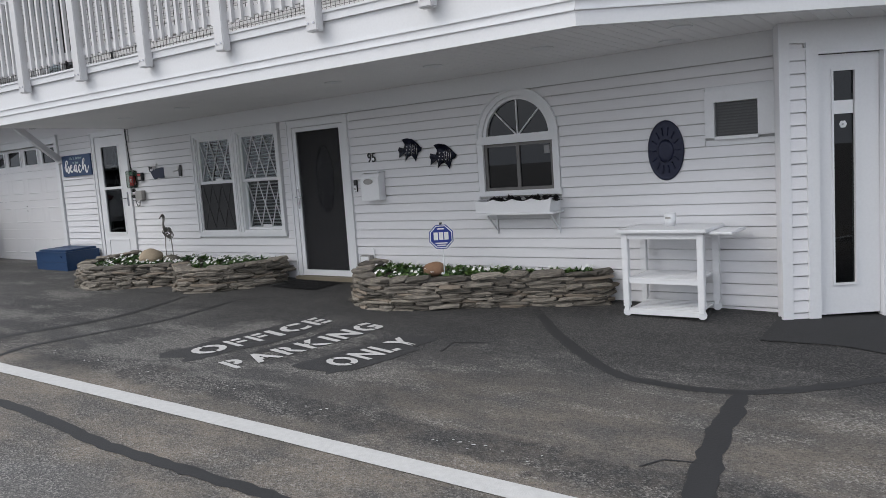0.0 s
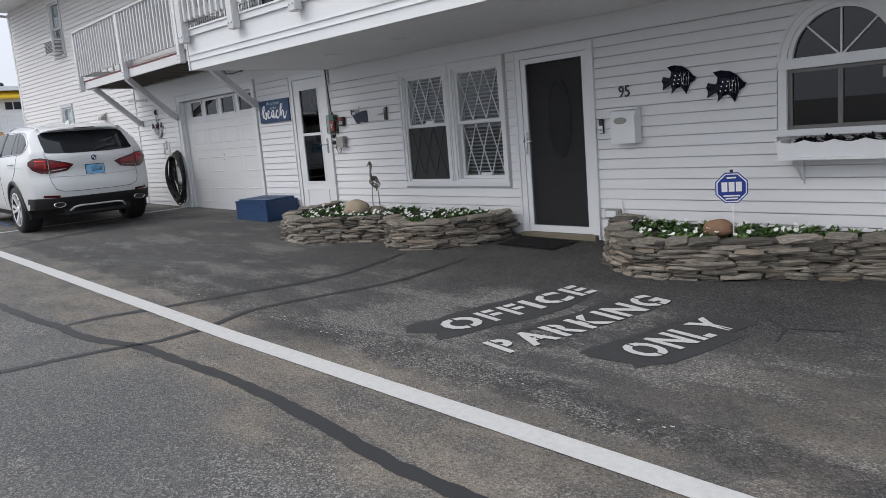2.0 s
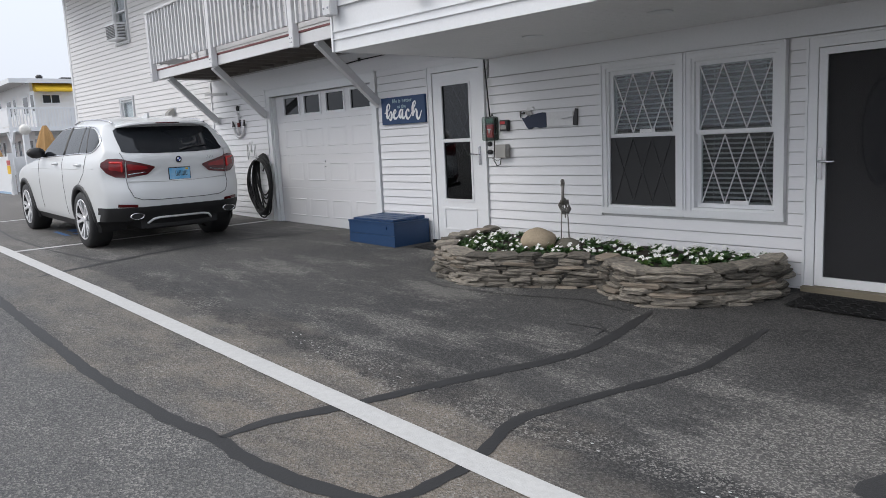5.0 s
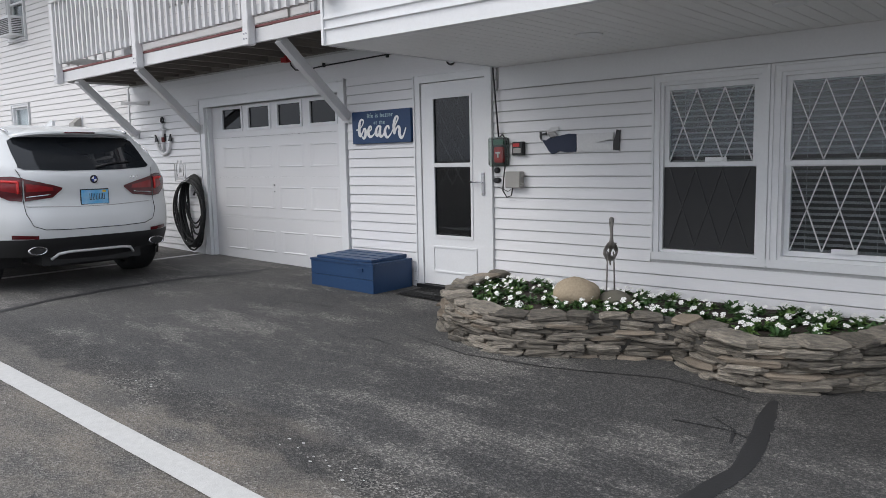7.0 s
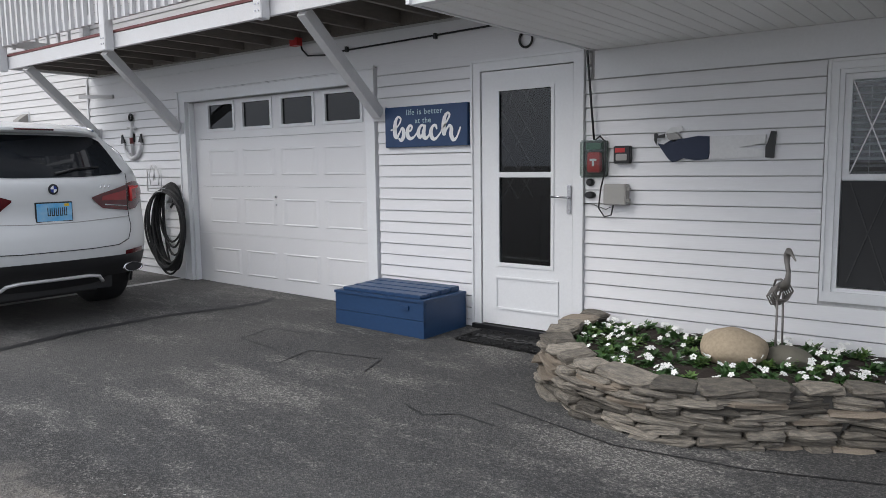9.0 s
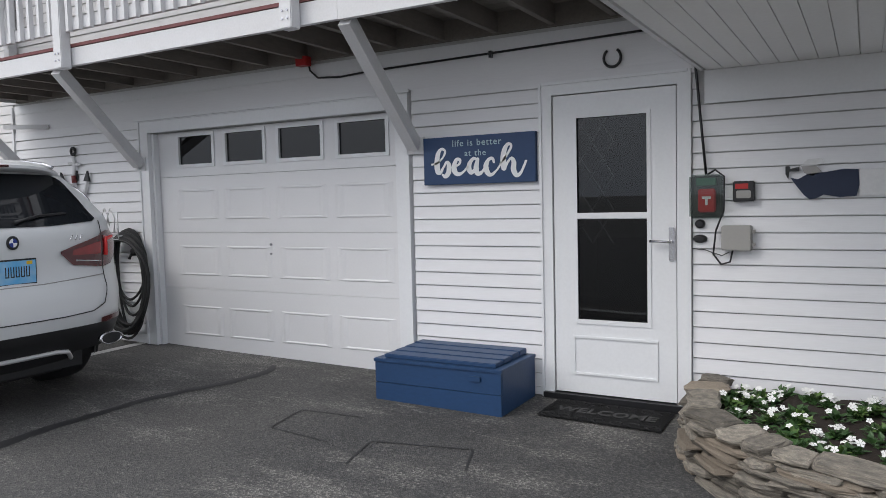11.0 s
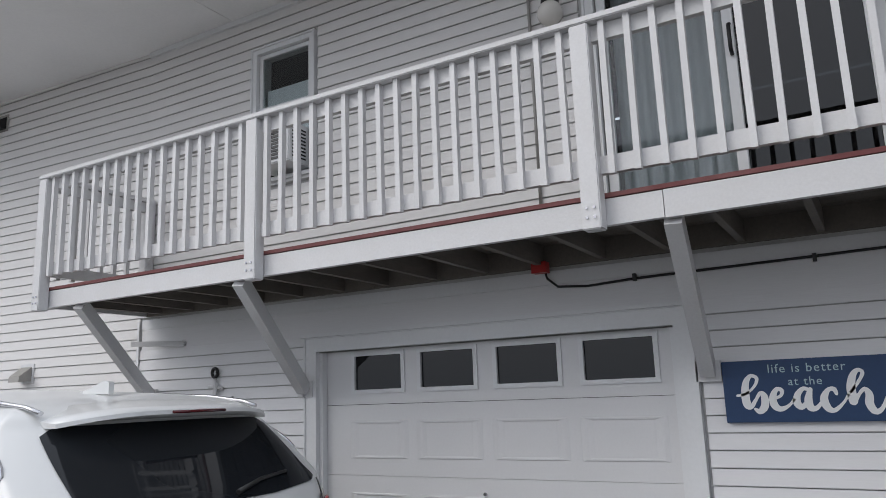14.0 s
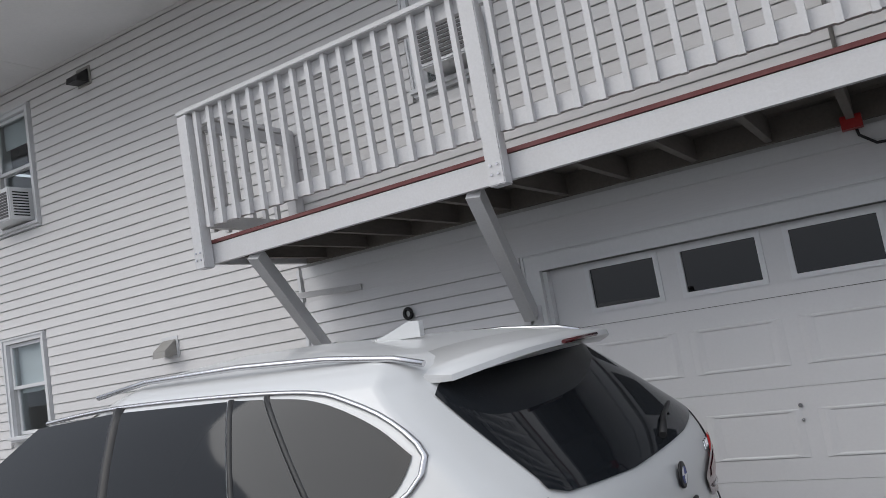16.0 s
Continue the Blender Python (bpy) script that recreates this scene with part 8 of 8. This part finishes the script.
box(bm, -0.157, 0.157, -0.001, 0.012, -0.08, 0.08, 0.003)
bm.transform(pm)
plate = part("number_plate", bm, CARBLACK, CAR, "blue number plate in a black frame")
bm = B()
box(bm, -0.148, 0.148, -0.004, -0.0012, -0.07, 0.07)
bm.transform(pm)
part("plate_face", bm, PLATEBLUE, plate, "light blue plate face")
for x0, x1, z0, z1 in ((-0.06, -0.035, -0.03, 0.035), (-0.025, 0.0, -0.03, 0.035), (0.01, 0.035, -0.03, 0.035), (0.045, 0.07, -0.03, 0.035), (0.08, 0.105, -0.03, 0.035)):
    for a, b, c, d in ((x0, x0 + 0.006, z0, z1), (x1 - 0.006, x1, z0, z1), (x0 + 0.006, x1 - 0.006, z0, z0 + 0.007)):
        bm = B()
        box(bm, a, b, -0.0055, -0.0042, c, d)
        bm.transform(pm)
        part("plate_bar", bm, BLACK, plate)
bm = B()
box(bm, 0.085, 0.125, -0.0055, -0.0042, 0.045, 0.066)
bm.transform(pm)
part("plate_sticker", bm, YELLOW, plate)
for k, y in enumerate((-0.42, -0.46, -0.50)):
    seam("model_bar", [(y, 1.12), (y - 0.025, 1.15)], rt, CHROME, CAR, 0.004, 0.006)
patch("windscreen", [(-0.80, 1.18), (-0.4, 1.16), (0.4, 1.16), (0.80, 1.18)], [(-0.62, 1.62), (-0.3, 1.63), (0.3, 1.63), (0.62, 1.62)], lambda y, z, off: Vector((front_at(max(-1, min(1, y / eased(WIDE, z))), z) + off, y, z)), CARGLASS, CAR, 0.006, 20, 8)
bm = B()
box(bm, -0.85, 3.5, -0.55, 0.55, 0.27, 0.38)
bm.transform(CM)
part("underbody", bm, CARBLACK, CAR)
# the tail draws in and the roof sits low
inv = CM.inverted()
for o in CAR.children_recursive:
    for v in o.data.vertices:
        p = inv @ v.co
        if p.z > 1.24:
            p.z = 1.24 + (p.z - 1.24) * 0.88
        p.y *= 1 - 0.085 * smooth((-0.42 - p.x) / 0.5)
        v.co = CM @ p
bm = B()
for pts in ([(-17.2, 3.55), (-16.5, 3.55), (-16.5, 3.62), (-17.2, 3.62)], [(-17.25, 3.75), (-16.9, 3.75), (-16.9, 4.2), (-17.25, 4.2)], [(-16.7, 3.7), (-16.55, 3.7), (-16.55, 4.3), (-16.7, 4.3)]):
    bm.faces.new([bm.verts.new((x, y, G(x, y) + 0.005)) for x, y in pts])
solid("stall_symbol", bm, mat("blue_road_paint", (0.06, 0.16, 0.38), 0.7, fine=(30, 0.15), broad=(4, 0.2)), "worn blue painted parking symbol on asphalt", "road marking", kind="structure")


# ---- beyond the house: motel, fence, umbrellas, lamps, cars ----
mo = thing("motel_building", (-60, 13, 0.7), "white two-storey motel with wrapped balcony and flat roof", "building")
MX, MY, GZ = -52.0, 11.5, 0.68
part("wall", box(B(), -76, MX, MY, 21, GZ - 0.2, 5.75), VINYL_FAR, mo)
part("roof", box(B(), -78, MX + 0.6, MY - 1.1, 21.3, 5.75, 5.92), ROOFING, mo)
part("eave_board", box(B(), -78, MX + 0.62, MY - 1.13, MY - 1.10, 5.68, 5.93), TRIM, mo), part("eave_board", box(B(), MX + 0.60, MX + 0.63, MY - 1.1, 21.3, 5.68, 5.93), TRIM, mo)
part("balcony_floor", box(B(), -74, MX + 1.6, MY - 1.6, MY - 0.002, 3.0, 3.22), TRIM, mo), part("balcony_floor", box(B(), MX + 0.002, MX + 1.6, MY, 21, 3.0, 3.22), TRIM, mo)
part("balcony_panel", box(B(), -74, MX + 1.5, MY - 1.58, MY - 1.55, 3.3, 4.2), TRIM, mo)
part("top_rail", box(B(), -74, MX + 1.6, MY - 1.60, MY - 1.53, 4.2, 4.29), TRIM, mo), part("top_rail", box(B(), MX + 1.5, MX + 1.57, MY - 1.55, 21, 4.2, 4.29), TRIM, mo)
for k in range(58):
    y = MY - 1.5 + 0.16 * k
    part("baluster", box(B(), MX + 1.51, MX + 1.55, y, y + 0.05, 3.22, 4.2), TRIM, mo)
for y in (MY - 1.55, MY + 1.6, MY + 4.7):
    part("post", box(B(), MX + 1.48, MX + 1.58, y, y + 0.12, GZ, 4.25), TRIM, mo)
for k in range(6):
    x = MX + 1.4 - 4.2 * k
    part("post", box(B(), x, x + 0.14, MY - 1.58, MY - 1.44, GZ, 3.0), TRIM, mo)
    part("brace", beam(B(), (x, MY - 1.5, 2.2), (x - 0.8, MY - 1.5, 3.0), 0.1, 0.1), TRIM, mo), part("brace", beam(B(), (x, MY - 1.5, 2.2), (x + 0.8, MY - 1.5, 3.0), 0.1, 0.1), TRIM, mo)
    for z in (GZ + 0.1, 3.24):
        d = part("door", box(B(), x - 1.5, x - 0.6, MY - 0.03, MY - 0.002, z, z + 2.0), TRIM, mo)
        part("door_glass", box(B(), x - 1.35, x - 0.75, MY - 0.04, MY - 0.031, z + 0.9, z + 1.8), CARGLASS, d)
        w = part("window", box(B(), x - 3.2, x - 2.0, MY - 0.03, MY - 0.002, z + 0.75, z + 1.85), TRIM, mo)
        part("pane", box(B(), x - 3.1, x - 2.1, MY - 0.04, MY - 0.031, z + 0.85, z + 1.75), CARGLASS, w)
w = part("window", box(B(), MX + 0.002, MX + 0.03, 12.05, 13.05, 4.55, 5.12), TRIM, mo)
for y in (12.12, 12.58):
    part("pane", box(B(), MX + 0.031, MX + 0.04, y, y + 0.40, 4.62, 5.05), CARGLASS, w)
bm = B()
prism(bm, [(0.0, 5.72), (0.0, 5.25), (0.75, 5.22), (0.75, 5.32)], 2.0, Matrix(((1, 0, 0, MX + 0.035), (0, 1, 0, 11.65), (0, 0, 1, 0), (0, 0, 0, 1))))
part("awning", bm, YELLOW, mo, "bright yellow cloth awning")
part("wall_lamp", lathe(B(), [(0.06, 0), (0.08, 0.1), (0.05, 0.16)], (MX + 0.1, 13.9, 5.2), 12), BLACK, mo)
part("roof_vent", lathe(B(), [(0.15, 0), (0.2, 0.2), (0.1, 0.3)], (-53, 12.3, 5.98), 12), BLACK, mo), part("roof_vent", box(B(), -54, -53.4, 13.6, 14.2, 5.98, 6.2), BLACK, mo)
pw = thing("utility_wire", (-70, 14, 5.98), "dark service mast and sagging wire above the motel roof", "wire")
part("mast", tube(B(), [(-66, MY - 1.2, 5.98), (-66, MY - 1.2, 7.6), (-65.3, MY - 1.2, 7.3)], 0.06, 8), BLACK, pw)
part("wire", tube(B(), [(-66, MY - 1.2, 7.4), (-75, MY - 3, 7.1), (-88, MY - 6, 7.8)], 0.03, 6), BLACK, pw)

fn = thing("vinyl_fence", (-32, 5.1, G(-32, 5.1)), "white vinyl panel fence round a pool area", "fence")
for k in range(6):
    x = -27.2 - 1.8 * k
    z = G(x, 5.1)
    part("post", box(B(), x - 0.06, x + 0.06, 5.04, 5.16, z - 0.05, z + 1.1), TRIM, fn)
    if k < 5:
        for q in range(11):
            xx = x - 0.08 - 0.15 * q
            part("slat", box(B(), xx - 0.145, xx, 5.085, 5.105, z + 0.06, z + 0.93), TRIM, fn)
        part("rail", box(B(), x - 1.74, x - 0.06, 5.07, 5.12, z + 0.94, z + 1.02), TRIM, fn), part("rail", box(B(), x - 1.74, x - 0.06, 5.07, 5.12, z + 0.0, z + 0.06), mat("pale_blue_rail", (0.35, 0.48, 0.62), 0.6) if k == 0 else bpy.data.materials["pale_blue_rail"], fn)
for k in range(6):
    y = 5.2 + 0.35 * k
    part("slat", box(B(), -27.22, -27.18, y, y + 0.30, G(-27, 5) + 0.06, G(-27, 5) + 1.0), TRIM, fn)
ns = thing("notice_board", (-26.9, 5.02, G(-27, 5)), "small yellow and red notice on the fence", "sign")
part("board", box(B(), -27.05, -26.65, 4.98, 5.0, 1.05, 1.52), PLASTIC, ns)
part("yellow_panel", box(B(), -27.03, -26.67, 4.972, 4.979, 1.15, 1.36), YELLOW, ns), part("red_panel", box(B(), -27.03, -26.67, 4.972, 4.979, 1.37, 1.50), REDPAINT, ns)
part("post", box(B(), -26.88, -26.82, 5.001, 5.035, G(-27, 5) - 0.02, 1.05), PLASTIC, ns)
for x, y, h in ((-27.0, 5.5, 1.58), (-34.0, 5.6, 1.75)):
    z = G(x, y)
    gp = thing("globe_post_lamp", (x, y, z), "white globe lamp on a white post, unlit", "street lamp", "globe post lamps")
    part("post", box(B(), x - 0.07, x + 0.07, y - 0.07, y + 0.07, z - 0.02, z + h), TRIM, gp)
    bm = B()
    bmesh.ops.create_uvsphere(bm, u_segments=20, v_segments=12, radius=0.15)
    bm.transform(Matrix.Translation((x, y, z + h + 0.12)))
    part("globe", bm, GLOBE, gp)
for x, y in ((-39.8, 7.0), (-31.2, 7.0)):
    z = G(x, y)
    um = thing("closed_umbrella", (x, y, z), "closed tan striped patio umbrella", "umbrella", "closed umbrellas")
    part("pole", tube(B(), [(x, y, z - 0.02), (x, y, 2.55)], 0.03, 8), TRIM, um)
    bm = B()
    prof = [(0.05, 2.55), (0.16, 2.3), (0.26, 1.95), (0.34, 1.62), (0.30, 1.55)]
    rings = [[bm.verts.new((x + r * (1 + 0.18 * (k % 2)) * math.cos(2 * math.pi * k / 16), y + r * (1 + 0.18 * (k % 2)) * math.sin(2 * math.pi * k / 16), zz)) for k in range(16)] for r, zz in prof]
    for a, b in zip(rings, rings[1:]):
        for k in range(16):
            bm.faces.new((a[k], a[(k + 1) % 16], b[(k + 1) % 16], b[k]))
    part("canopy", bm, TARP, um)


def far_car(x, y, turn, paint, label):
    z = G(x, y)
    c = thing("far_car", (x, y, z), label, "car", "cars parked by the fence")
    M = Matrix.Translation((x, y, z)) @ pose(0, 0, 0, 0, 0, turn)
    side = [(-2.1, 0.35), (-2.15, 0.7), (-1.9, 0.92), (-1.2, 0.98), (-0.5, 1.35), (0.7, 1.38), (1.5, 1.0), (2.05, 0.92), (2.15, 0.6), (2.1, 0.32)]
    bm = B()
    prism(bm, side, 1.7, Matrix.Translation((0, -0.85, 0)))
    bmesh.ops.bevel(bm, geom=bm.edges[:], offset=0.09, segments=3, affect="EDGES")
    bm.transform(M)
    part("body", bm, paint, c)
    for s in (-0.853, 0.853):
        bm = B()
        prism(bm, [(-1.0, 0.98), (-0.45, 1.27), (0.6, 1.29), (1.2, 1.0)], 0.012, Matrix.Translation((0, s - 0.006, 0)))
        bm.transform(M)
        part("side_glass", bm, CARGLASS, c)
        for ax in (-1.35, 1.35):
            wm = M @ Matrix.Translation((ax, s * 0.96, 0.33)) @ pose(0, 0, 0, 90, 0, 0)
            w = part("wheel", lathe(B(), [(0.2, -0.1), (0.32, -0.1), (0.33, 0), (0.32, 0.1), (0.2, 0.1)], (0, 0, 0), 24, wm), RUBBER, c)
            part("rim", lathe(B(), [(0.2, -0.105), (0.2, 0.105)], (0, 0, 0), 20, wm), ALLOY, w)


far_car(-60.0, 7.8, 20, REDCAR, "red low sports car parked beyond the fence")
far_car(-66.0, 8.4, 20, mat("blue_grey_car_paint", (0.10, 0.16, 0.26), 0.25, coat=1.0, bump=(0, 0)), "blue-grey car parked beyond the fence")
far_car(-67.0, 6.4, 20, mat("yellow_car_paint", (0.62, 0.38, 0.02), 0.3, coat=1.0, bump=(0, 0)), "yellow car parked at the end of the row")
# small balcony on the far end of the house
eb = thing("end_balcony", (-24.9, 6.9, 3.3), "small white balcony on the far end of the house", "balcony")
part("floor", box(B(), -24.75, -24.21, 6.3, 8.4, 3.25, 3.42), TRIM, eb)
for k in range(4):
    part("baluster", box(B(), -24.73 + 0.15 * k, -24.69 + 0.15 * k, 6.31, 6.35, 3.42, 4.4), TRIM, eb)
part("top_rail", box(B(), -24.75, -24.21, 6.29, 6.37, 4.4, 4.46), TRIM, eb)
for k in range(13):
    part("baluster", box(B(), -24.74, -24.70, 6.45 + 0.15 * k, 6.49 + 0.15 * k, 3.42, 4.4), TRIM, eb)
part("post", box(B(), -24.74, -24.62, 6.32, 6.44, G(-25, 6) - 0.05, 3.25), TRIM, eb)

# the west end of the front wall stands a little askew
seen = set()
for o in list(bpy.data.objects):
    if o.type != "MESH" or o.data.name in seen or not o.data.vertices:
        continue
    vs = o.data.vertices
    if max(v.co.x for v in vs) < WEST_X + 0.003 and min(v.co.x for v in vs) > -24.5 and min(v.co.y for v in vs) > 5.95 and max(v.co.y for v in vs) < 6.7:
        seen.add(o.data.name)
        for v in vs:
            v.co.y += (WALL_Y - WEST_Y) * (v.co.x + 21.1) / (WEST_X + 21.1)
